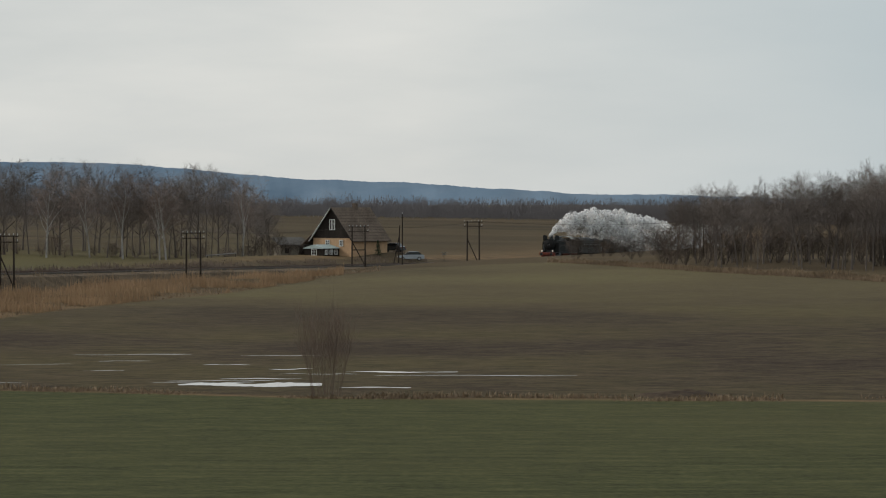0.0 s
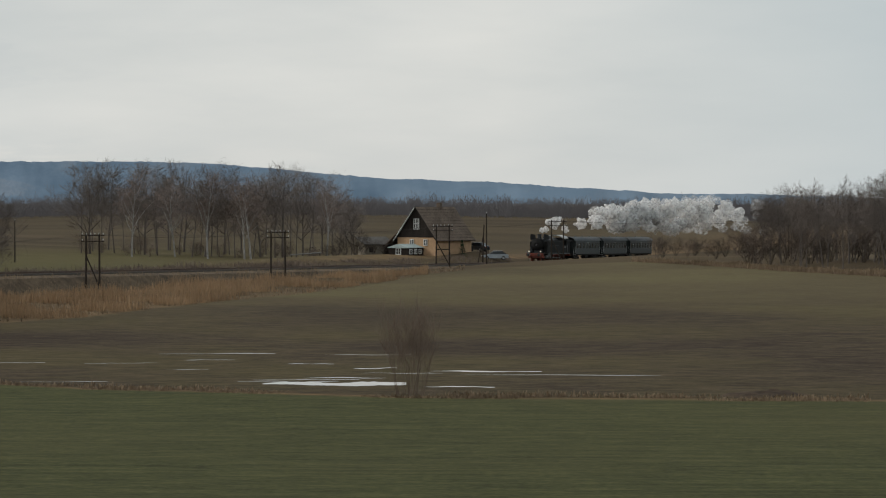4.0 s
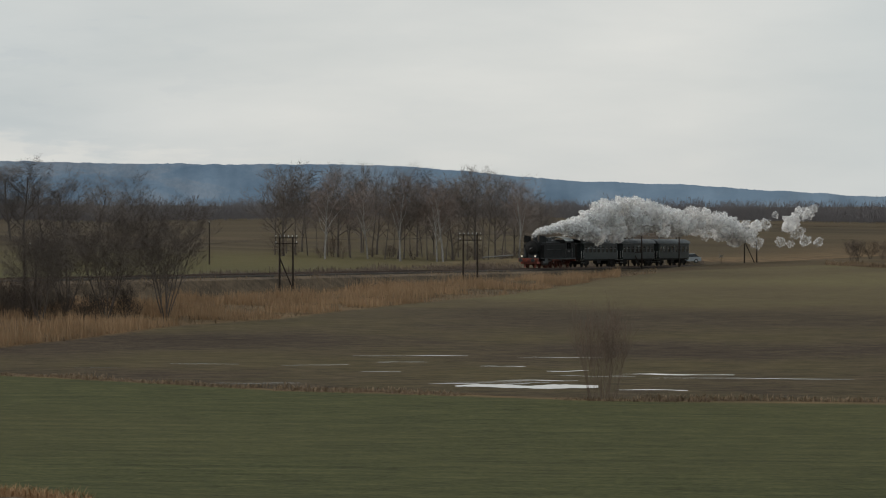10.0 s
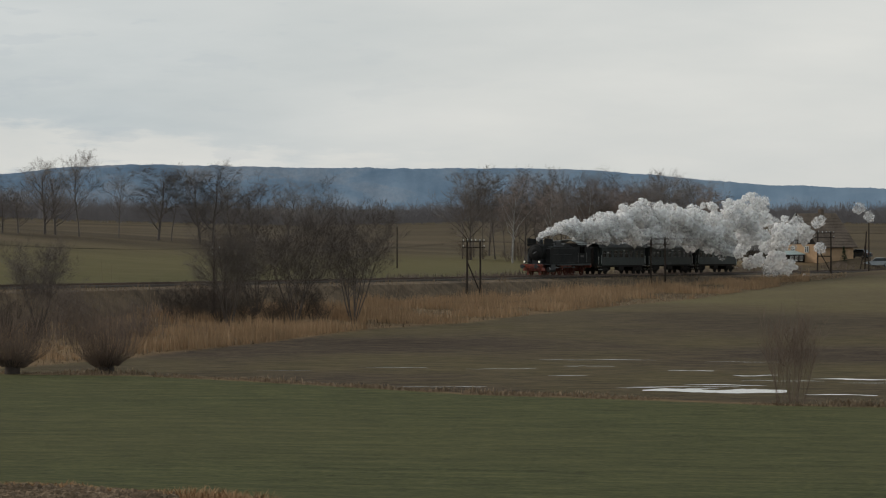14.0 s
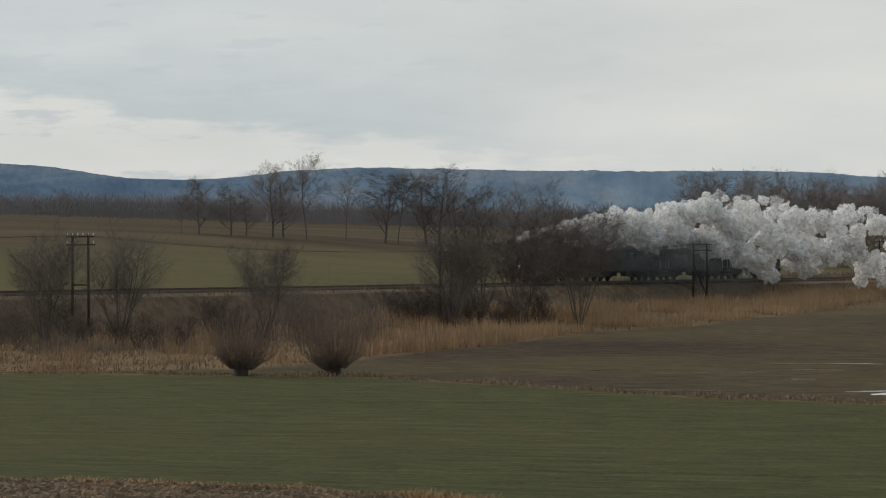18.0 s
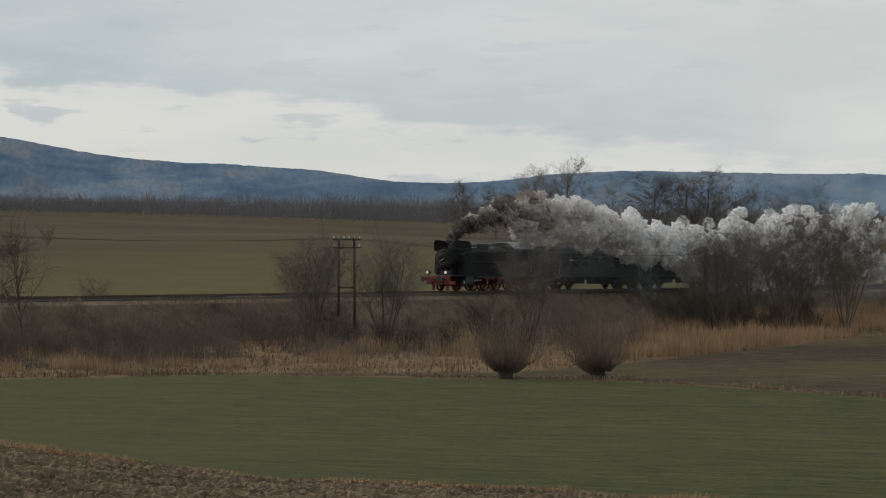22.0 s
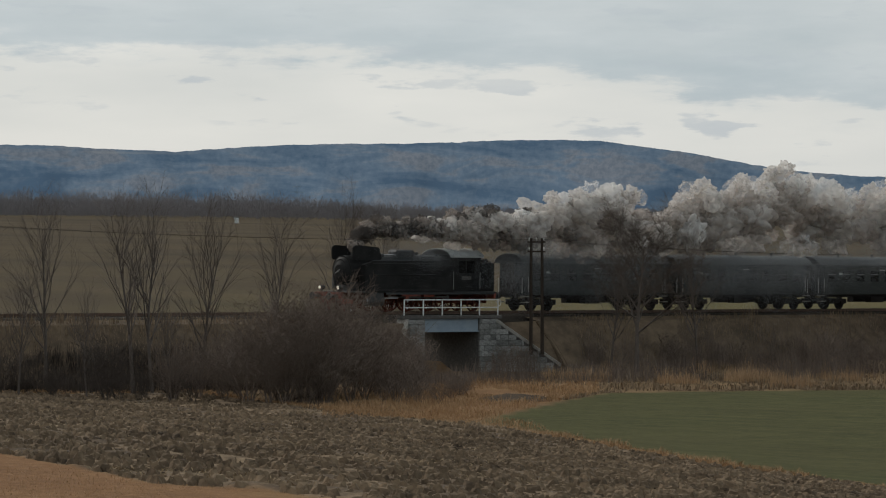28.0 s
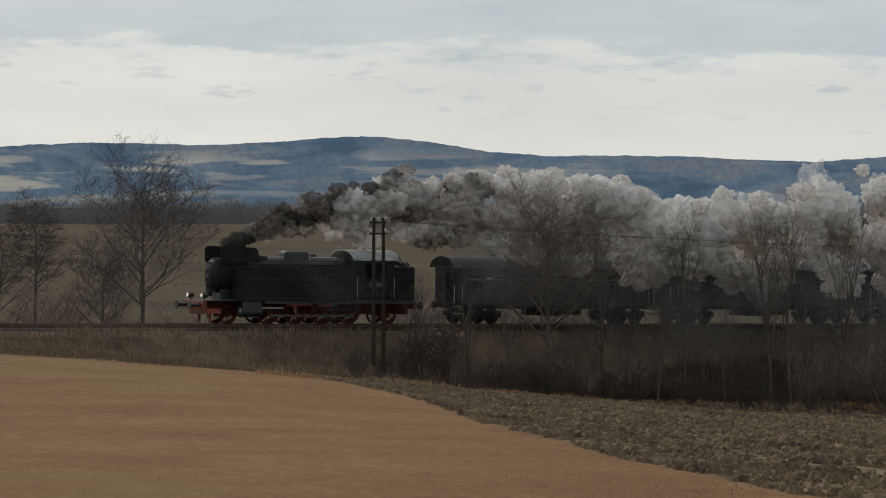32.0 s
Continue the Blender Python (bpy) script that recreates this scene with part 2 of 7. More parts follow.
def near_track(x, y):
    """Signed distance from the line (positive beyond it), and its parameter there."""
    x, y = np.atleast_1d(x).astype(float), np.atleast_1d(y).astype(float)
    dist, par = np.empty(len(x)), np.empty(len(x))
    for o in range(0, len(x), 20000):
        i = np.argmin((x[o:o + 20000, None] - TX) ** 2 + (y[o:o + 20000, None] - TY) ** 2, axis=1)
        j = np.clip(i, 1, len(TX) - 2)
        dx, dy = TX[j + 1] - TX[j - 1], TY[j + 1] - TY[j - 1]
        n = np.hypot(dx, dy)
        # along the line the eye lies to the left of the direction of travel
        dist[o:o + 20000] = ((x[o:o + 20000] - TX[j]) * dy - (y[o:o + 20000] - TY[j]) * dx) / n
        par[o:o + 20000] = TP[j]
    return dist, par


def ground(x, y):
    """Height of the land at x, y (arrays)."""
    x, y = np.atleast_1d(x).astype(float), np.atleast_1d(y).astype(float)
    D, az = np.hypot(x, y), np.degrees(np.arctan2(-x, y))
    w = -(0.4 * x + 0.9 * y)
    front = -9.4 + 4.2 * S((w + 85) / 60) + 3.5 * S((60 - D) / 58)
    dist, par = near_track(x, y)
    front = front + 1.05 * S((D - 290) / 140) * S((3.4 - az) / 3)
    tz = rail_z(par) - EYE_Z
    far = 900 * np.tan(np.radians(-0.11 + 0.40 * S((az - 4) / 24)))
    hump = 3.0 * np.exp(-((az - 19) / 7.0) ** 2) * np.exp(-((dist - 170) / 90) ** 2)
    rise = np.clip((dist - 12) / 640, 0, 1)
    behind = tz - 0.75 - 2.6 * S((par - 14) / 8) + 1.6 * np.exp(-((az - 2.5) / 4.5) ** 2) * np.exp(-((dist - 22) / 14) ** 2)
    back = behind + (far - behind) * (rise ** 0.9) + hump
    z = np.where(dist > 0, back, front)
    z = z + np.where(dist > 12, 4.2 * S((D - 540) / 340) * S((13 - az) / 8) * (1 - S((D - 965) / 260)), 0)
    z = z + 1.8 * np.exp(-((az - 0.7) / 0.8) ** 2 - ((D - 472) / 12) ** 2)
    keep = np.exp(-(np.maximum(np.abs(dist) - 3.5, 0) / 4.5) ** 2)
    z = z + keep * np.minimum(tz - 0.95 - z, 0)
    return z + EYE_Z


def gz(x, y):
    return float(ground(x, y)[0])


def spot(left, dist):
    """x, y, z on the land, dist metres away, left degrees to the left of the first look."""
    x, y = -dist * math.sin(radians(left)), dist * math.cos(radians(left))
    return x, y, gz(x, y)


def reach(left, high):
    """Distances at which rays of these angles meet the land."""
    left, high = np.atleast_1d(left).astype(float), np.atleast_1d(high).astype(float)
    out = np.full(len(left), 800.0)
    done = np.zeros(len(left), bool)
    for d in np.geomspace(40, 900, 700):
        x, y = -d * np.sin(np.radians(left)), d * np.cos(np.radians(left))
        hit = ~done & (EYE_Z + d * np.tan(np.radians(high)) <= ground(x, y))
        out[hit] = d
        done |= hit
    return out


def border(pairs):
    a = np.array([p[0] for p in pairs])
    return a, reach(a, [p[1] for p in pairs])


# borders of the fields by direction
DITCH = border([(-10, -3.77), (-4, -3.78), (2.3, -3.75), (8.5, -3.56), (14.8, -3.19), (22.7, -3.05), (28.1, -3.14), (30.5, -3.7)])
PLOUGH = border([(12, -5.7), (16, -5.3), (21.6, -5.1), (25.8, -4.55), (28.4, -4.1), (30.5, -3.75), (32.8, -3.57), (36.3, -3.1), (45.4, -2.7), (48, -2.48), (56, -2.1)])
STUBBLE = border([(30, -5.6), (34.5, -5.0), (36.8, -4.85), (40.1, -4.17), (42.7, -3.52), (44.1, -3.02), (46, -2.62), (48.7, -2.41), (56, -2.05)])
REEDS = border([(-10, -1.6), (-5, -1.32), (-2, -1.14), (1.8, -1.36), (4.2, -1.74), (8.5, -2.19), (10.3, -2.3), (12.2, -2.55), (14.8, -2.84), (17, -3.0), (23, -3.04), (28, -3.1)])


def border_at(b, az, wide=True):
    return np.interp(az, b[0], b[1])


# ---- ground ----
def build_ground():
    az = np.concatenate([np.arange(-180, -14, 8.0), np.arange(-14, 58, 0.25), np.arange(58, 180, 8.0), [180.0]])
    r = np.concatenate([[0.02], np.arange(2, 60, 2.0), np.geomspace(60, 640, 330), np.geomspace(655, 4700, 46)])
    A, R = np.meshgrid(az, r, indexing="ij")
    x, y = (-R * np.sin(np.radians(A))).ravel(), (R * np.cos(np.radians(A))).ravel()
    z = ground(x, y)
    tilled = np.where((A.ravel() > 11) & (R.ravel() > 50) & (R.ravel() < border_at(PLOUGH, A.ravel())) & (R.ravel() > np.where(A.ravel() > 28, border_at(STUBBLE, A.ravel()), 0)), 1.0, 0.0)
    z = z + tilled * np.array([0.13 * noise.noise((p * 0.75, q * 0.75, 1.0)) + 0.08 * noise.noise((p * 0.3, q * 1.6, 4.0)) if k else 0.0 for p, q, k in zip(x, y, tilled)])
    V = np.stack([x, y, z], 1)
    n, k = len(az), len(r)
    i = (np.arange(n - 1)[:, None] * k + np.arange(k - 1)).ravel()
    F = np.stack([i, i + 1, i + k + 1, i + k], 1)
    me = bpy.data.meshes.new("ground")
    me.from_pydata(V.tolist(), [], F.tolist())
    me.polygons.foreach_set("use_smooth", [True] * len(me.polygons))
    dist, par = near_track(x, y)
    a, d = A.ravel(), R.ravel()
    fz = lambda edge, w=1.0: S((edge) / w + 0.5)
    wob = np.array([noise.noise((p * 0.08, q * 0.08, 0.0)) for p, q in zip(x, y)]) * 2.0
    dl, pl, sl, rl = border_at(DITCH, a), border_at(PLOUGH, a), border_at(STUBBLE, a), border_at(REEDS, a)
    front = dist < 0
    green = np.where(front, fz(dl - d) * fz(d - pl - wob * 0.6 - 3, 2.0) * (a < 31.5), 0)
    tan_ = np.where(front, np.where(a > 28, fz(sl - d), 0), 0)
    tan_ = np.maximum(tan_, np.where(front, 0.75 * np.exp(-((a - 30.2) / 1.7) ** 4) * S((d - dl - 0.5) / 2) * S((186 - d) / 8), 0))
    plough = np.where(front & (a > 11), fz(pl + wob * 0.5 - d, 1.5) * (1 - tan_), 0)
    wet = np.where(front, fz(d - dl - 1.0, 1.0) * fz(rl + wob * 0.5 - d, 3.0) * (a < 26), 0)
    # wheat beyond the line
    far_g = np.where(~front & (dist > 14), S((a - 1) / 8) * np.exp(-((dist - 48) / 60) ** 4) * S((40 - a) / 8) * 0.9 * (1 - 0.5 * S((a - 27) / 6)), 0)
    col = np.stack([np.maximum(green, far_g), plough, tan_, wet], 1)
    at = me.attributes.new("zones", "FLOAT_COLOR", "POINT")
    at.data.foreach_set("color", col.astype(np.float32).ravel())
    far = me.attributes.new("afar", "FLOAT", "POINT")
    far.data.foreach_set("value", np.where(dist > 14, S(dist / 60), 0.9 * S((d - 210) / 150) * (a < 16)).astype(np.float32))
    m = bpy.data.materials.new("farmland")
    m.use_nodes = True
    add = nodes_of(m.node_tree)
    zone = add("ShaderNodeAttribute", attribute_name="zones")
    rgb = add("ShaderNodeSeparateColor", ins={0: zone.outputs["Color"]})
    afar = add("ShaderNodeAttribute", attribute_name="afar").outputs["Fac"]
    tc = add("ShaderNodeTexCoord").outputs["Object"]
    fine = add("ShaderNodeTexNoise", ins={"Vector": tc, "Scale": 3.4, "Detail": 9.0, "Roughness": 0.7}).outputs["Fac"]
    mid = add("ShaderNodeTexNoise", ins={"Vector": tc, "Scale": 0.18, "Detail": 5.0, "Roughness": 0.6}).outputs["Fac"]
    wide = add("ShaderNodeTexNoise", ins={"Vector": tc, "Scale": 0.022, "Detail": 4.0}).outputs["Fac"]
    # drill rows across the view
    turned = add("ShaderNodeMapping", ins={"Vector": tc, "Rotation": (0, 0, radians(4)), "Scale": (0.45, 1.0, 1.0)}).outputs[0]
    rows = add("ShaderNodeTexNoise", ins={"Vector": turned, "Scale": 1.1, "Detail": 8.0, "Roughness": 0.78}).outputs["Fac"]
    mixf = maths(add, "MULTIPLY_ADD", fine, 0.45, maths(add, "MULTIPLY", mid, 0.55))
    base = ramp(add, mixf, [(0.35, (0.075, 0.052, 0.030)), (0.65, (0.19, 0.125, 0.066))])
    lie = add("ShaderNodeMapping", ins={"Vector": tc, "Rotation": (0, 0, radians(20)), "Scale": (0.22, 1.0, 1.0)}).outputs[0]
    bands = add("ShaderNodeTexNoise", ins={"Vector": lie, "Scale": 0.035, "Detail": 6.0, "Roughness": 0.65}).outputs["Fac"]
    away = ramp(add, bands, [(0.36, (0.046, 0.036, 0.023)), (0.45, (0.060, 0.045, 0.028)), (0.54, (0.068, 0.053, 0.031)), (0.66, (0.084, 0.062, 0.038))])
    base = mixed(add, afar, base, away)
    wetf = maths(add, "MULTIPLY_ADD", rows, 0.45, maths(add, "MULTIPLY_ADD", fine, 0.3, maths(add, "MULTIPLY", wide, 0.25)))
    mud = ramp(add, wetf, [(0.41, (0.024, 0.018, 0.013)), (0.50, (0.056, 0.042, 0.028)), (0.58, (0.094, 0.071, 0.046))])
    crop = ramp(add, maths(add, "MULTIPLY_ADD", wide, 0.8, maths(add, "MULTIPLY", mid, 0.2)), [(0.44, 0.0), (0.58, 0.55)])
    mud = mixed(add, crop, mud, ramp(add, rows, [(0.38, (0.046, 0.040, 0.016)), (0.62, (0.088, 0.074, 0.031))]))
    mud = mixed(add, afar, mud, ramp(add, maths(add, "MULTIPLY_ADD", rows, 0.4, maths(add, "MULTIPLY_ADD", fine, 0.25, maths(add, "MULTIPLY", wide, 0.35))), [(0.40, (0.066, 0.055, 0.031)), (0.5, (0.096, 0.077, 0.043)), (0.60, (0.118, 0.102, 0.050))]))
    strip = add("ShaderNodeMapping", ins={"Vector": tc, "Rotation": (0, 0, radians(4)), "Scale": (0.5, 1.0, 1.0)}).outputs[0]
    tufts = add("ShaderNodeTexNoise", ins={"Vector": strip, "Scale": 0.9, "Detail": 6.0, "Roughness": 0.8}).outputs["Fac"]
    drill = add("ShaderNodeTexNoise", ins={"Vector": add("ShaderNodeMapping", ins={"Vector": tc, "Rotation": (0, 0, radians(5)), "Scale": (0.025, 1.0, 1.0)}).outputs[0], "Scale": 1.6, "Detail": 3.0, "Roughness": 0.6}).outputs["Fac"]
    wheat = ramp(add, maths(add, "MULTIPLY_ADD", drill, 0.14, maths(add, "MULTIPLY_ADD", rows, 0.2, maths(add, "MULTIPLY_ADD", tufts, 0.28, maths(add, "MULTIPLY", fine, 0.30)))),
                 [(0.40, (0.034, 0.036, 0.017)), (0.485, (0.062, 0.064, 0.027)), (0.57, (0.096, 0.095, 0.043))])
    wheat = mixed(add, ramp(add, wide, [(0.42, 0.0), (0.7, 0.5)]), wheat, (0.072, 0.064, 0.030))
    wheat = mixed(add, maths(add, "MULTIPLY", afar, 0.75), wheat, ramp(add, mid, [(0.35, (0.086, 0.074, 0.032)), (0.65, (0.108, 0.088, 0.042))]))
    clod = ramp(add, mixf, [(0.36, (0.050, 0.037, 0.027)), (0.50, (0.108, 0.080, 0.054)), (0.62, (0.22, 0.160, 0.100))])
    straw = ramp(add, maths(add, "MULTIPLY_ADD", rows, 0.25, maths(add, "MULTIPLY_ADD", fine, 0.45, maths(add, "MULTIPLY", mid, 0.3))), [(0.38, (0.125, 0.066, 0.033)), (0.50, (0.180, 0.099, 0.049)), (0.62, (0.235, 0.138, 0.070))])
    straw = mixed(add, ramp(add, maths(add, "MULTIPLY_ADD", wide, 0.5, maths(add, "MULTIPLY", mid, 0.5)), [(0.53, 0.0), (0.64, 0.45)]), straw, (0.140, 0.112, 0.046))
    c = mixed(add, zone.outputs["Alpha"], base, mud)
    c = mixed(add, rgb.outputs[0], c, wheat)
    c = mixed(add, rgb.outputs[1], c, clod)
    c = mixed(add, rgb.outputs[2], c, straw)
    c = mixed(add, 1.0, c, (1.24, 1.235, 1.27), "MULTIPLY")
    bump = add("ShaderNodeBump", ins={"Strength": 0.6, "Distance": 0.12, "Height": maths(add, "ADD", fine, rows)}).outputs[0]
    bs = add("ShaderNodeBsdfPrincipled", ins={"Base Color": c, "Roughness": 0.92, "Normal": bump, "Specular IOR Level": 0.04})
    add("ShaderNodeOutputMaterial", ins={"Surface": bs.outputs[0]})
    me.materials.append(m)
    tagged(new("ground", me), "winter farmland of wheat, wet soil, ploughed earth and stubble", "ground", kind="structure")


build_ground()


# ---- far hills ----
def hills(name, dist, tops, sigma, start, step, low, high, label, rough=1.0):
    az = np.arange(-14, 62, 0.03)
    c = start + step * np.arange(len(tops))
    el = np.exp(-0.5 * ((az[:, None] - c) / sigma) ** 2) @ np.array(tops)
    el = el + np.array([noise.fractal((a * 0.9, dist * 0.01, 0), 1.0, 2.0, 5) * 0.03 + noise.noise((a * 5, dist, 1.0)) * 0.012 for a in az]) * rough
    fuzz = np.array([(noise.noise((a * 11, 7, 1.0)) + noise.noise((a * 27, 3, 1.0))) * 0.011 * max(0.3 + noise.noise((a * 1.3, 5, 5)), 0) * 1.6 for a in az])
    fr = np.linspace(0, 1, 14)
    V, F = [], []
    for i, a in enumerate(az):
        for j, u in enumerate(fr):
            d = dist * (0.72 + 0.28 * u)
            d2 = d + (1 - u) * (160 * noise.noise((a * 0.5, u * 3, dist)) + 60 * noise.noise((a * 1.6, u * 4, dist)))
            top = dist * math.tan(radians(el[i]))
            z = EYE_Z - 12 + (top + 12) * (u ** 1.25) + dist * math.tan(radians(fuzz[i])) * u ** 12 + (1 - u) * u * 90 * (noise.noise((a * 0.45, u * 1.6, 5.0)) + 0.5 * noise.noise((a * 1.3, u * 2.2, 2.0)))
            V.append((-d2 * math.sin(radians(a)), d2 * math.cos(radians(a)), z))
    k = len(fr)
    for i in range(len(az) - 1):
        for j in range(k - 1):
            o = i * k + j
            F.append((o, o + k, o + k + 1, o + 1))
    m = bpy.data.materials.new(name + "_woods")
    m.use_nodes = True
    add = nodes_of(m.node_tree)
    tc = add("ShaderNodeTexCoord").outputs["Object"]
    uv = add("ShaderNodeUVMap", uv_map="slope").outputs[0]
    at = add("ShaderNodeMapping", ins={"Vector": uv, "Rotation": (0, 0, 0.12), "Scale": (1, 3.4, 1)}).outputs[0]
    n1 = add("ShaderNodeTexNoise", ins={"Vector": at, "Scale": 0.0075, "Detail": 7.0, "Roughness": 0.62, "Distortion": 0.6}).outputs["Fac"]
    n2 = add("ShaderNodeTexNoise", ins={"Vector": uv, "Scale": 0.12, "Detail": 4.0, "Roughness": 0.7}).outputs["Fac"]
    n3 = add("ShaderNodeTexNoise", ins={"Vector": add("ShaderNodeMapping", ins={"Vector": uv, "Rotation": (0, 0, 0.05), "Scale": (0.32, 3.2, 1)}).outputs[0], "Scale": 0.017, "Detail": 3.0, "Distortion": 0.4}).outputs["Fac"]
    # the ramp runs between two woodland colours already tinted with distance haze
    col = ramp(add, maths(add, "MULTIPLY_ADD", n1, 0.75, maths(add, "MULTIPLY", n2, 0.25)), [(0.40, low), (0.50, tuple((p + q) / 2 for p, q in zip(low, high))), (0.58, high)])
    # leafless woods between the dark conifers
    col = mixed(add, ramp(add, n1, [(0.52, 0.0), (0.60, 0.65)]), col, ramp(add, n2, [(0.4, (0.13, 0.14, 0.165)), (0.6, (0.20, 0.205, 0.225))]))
    up = add("ShaderNodeSeparateXYZ", ins={0: uv}).outputs[1]
    pale = maths(add, "MULTIPLY", ramp(add, n3, [(0.53, 0.0), (0.555, 0.5), (0.62, 0.95)]), ramp(add, maths(add, "MULTIPLY", up, 0.005), [(0.16, 0.0), (0.22, 1.0), (0.56, 1.0), (0.72, 0.0)]))
    # open fields on the lower slopes at the left end
    x = add("ShaderNodeSeparateXYZ", ins={0: tc})
    where = ramp(add, maths(add, "MULTIPLY_ADD", x.outputs[0], -0.0008, -1.7), [(0.25, 0.0), (0.75, 1.0)])
    col = mixed(add, maths(add, "MULTIPLY", pale, where), col, (0.40, 0.375, 0.335))
    # distance haze painted in: the range pales to blue towards the right
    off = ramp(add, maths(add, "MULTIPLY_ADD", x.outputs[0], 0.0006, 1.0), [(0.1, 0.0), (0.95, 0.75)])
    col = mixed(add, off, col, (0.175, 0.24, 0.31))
    bs = add("ShaderNodeBsdfDiffuse", ins={"Color": col})
    add("ShaderNodeOutputMaterial", ins={"Surface": bs.outputs[0]})
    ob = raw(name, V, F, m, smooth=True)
    lay = ob.data.uv_layers.new(name="slope")
    flat = np.array([(math.atan2(-p[0], p[1]) * dist, p[2]) for p in V], np.float32)
    idx = np.empty(len(ob.data.loops), np.int32)
    ob.data.loops.foreach_get("vertex_index", idx)
    lay.data.foreach_set("uv", flat[idx].ravel())
    return tagged(ob, label, "hills", kind="structure")


# low and high colour both carry the blue of the haze
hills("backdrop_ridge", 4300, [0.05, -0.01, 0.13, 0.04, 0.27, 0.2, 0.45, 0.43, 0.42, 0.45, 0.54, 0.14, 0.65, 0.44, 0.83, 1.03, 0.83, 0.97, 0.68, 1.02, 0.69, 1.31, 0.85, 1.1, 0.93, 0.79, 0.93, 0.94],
      1.9, -10, 2.6, (0.074, 0.118, 0.178), (0.158, 0.205, 0.262), "wooded hills in the distance, coloured with blue haze")


# ---- railway ----
def sweep(name, profile, p0, p1, n, material, label="", category="", kind="structure", dz=None):
    """A strip whose cross-section (offset beyond the line, height over the rail) follows the line."""
    ps = np.linspace(p0, p1, n)
    V, F = [], []
    for p in ps:
        x, y = track_xy(p)
        x2, y2 = track_xy(p + 0.01)
        d = math.hypot(x2 - x, y2 - y)
        nx, ny = (y2 - y) / d, -(x2 - x) / d
        z = float(rail_z(np.array(p)))
        for o, h in profile:
            px, py = x + nx * o, y + ny * o
            V.append((px, py, z + h if h > -5 else gz(px, py) - 0.15))
    k = len(profile)
    for i in range(n - 1):
        for j in range(k - 1):
            a = i * k + j
            F.append((a, a + 1, a + k + 1, a + k))
    return tagged(raw(name, V, F, material), label, category, kind=kind)


def along(p, back):
    """Pose on the line, back metres behind where the engine's front is at p; x points ahead."""
    s = np.interp(p, TP, TS) - back
    q = float(np.interp(s, TS, TP))
    x, y = track_xy(q)
    x2, y2 = track_xy(q + 0.05)
    z, z2 = float(rail_z(np.array(q))), float(rail_z(np.array(q + 0.05)))
    h = math.hypot(x2 - x, y2 - y)
    return pose(x, y, z, 0, -math.degrees(math.atan2(z2 - z, h)), math.degrees(math.atan2(y2 - y, x2 - x)))



P_BRIDGE = float(np.interp(31.55, np.degrees(np.arctan2(-TX, TY)), TP))
for q0, q1 in ((-28, P_BRIDGE - 0.52), (P_BRIDGE + 0.52, 46)):
    sweep("embankment", [(-8.2, -9), (-6.4, -3.9), (-4.9, -2.15), (-3.3, -0.6), (-2.1, -0.36), (3.3, -0.78), (5.4, -2.2), (7.6, -3.9), (9.5, -9)], q0, q1, 200, M_BANK, "railway embankment grown over with dry grass", "embankment")
sweep("ballast", [(-2.5, -0.80), (-1.75, -0.26), (-1.5, -0.2), (1.5, -0.2), (2.0, -0.24), (3.1, -0.80)], -28, 46, 300, M_BALLAST, "dark stone ballast of the railway line", "ballast")
for side in (-0.75, 0.75):
    sweep("rail", [(side - 0.07, -0.17), (side - 0.035, -0.15), (side - 0.035, 0.0), (side + 0.035, 0.0), (side + 0.035, -0.15), (side + 0.07, -0.17)], -28, 46, 300, M_RAIL, "rusty steel rail on the ballast", "rail")


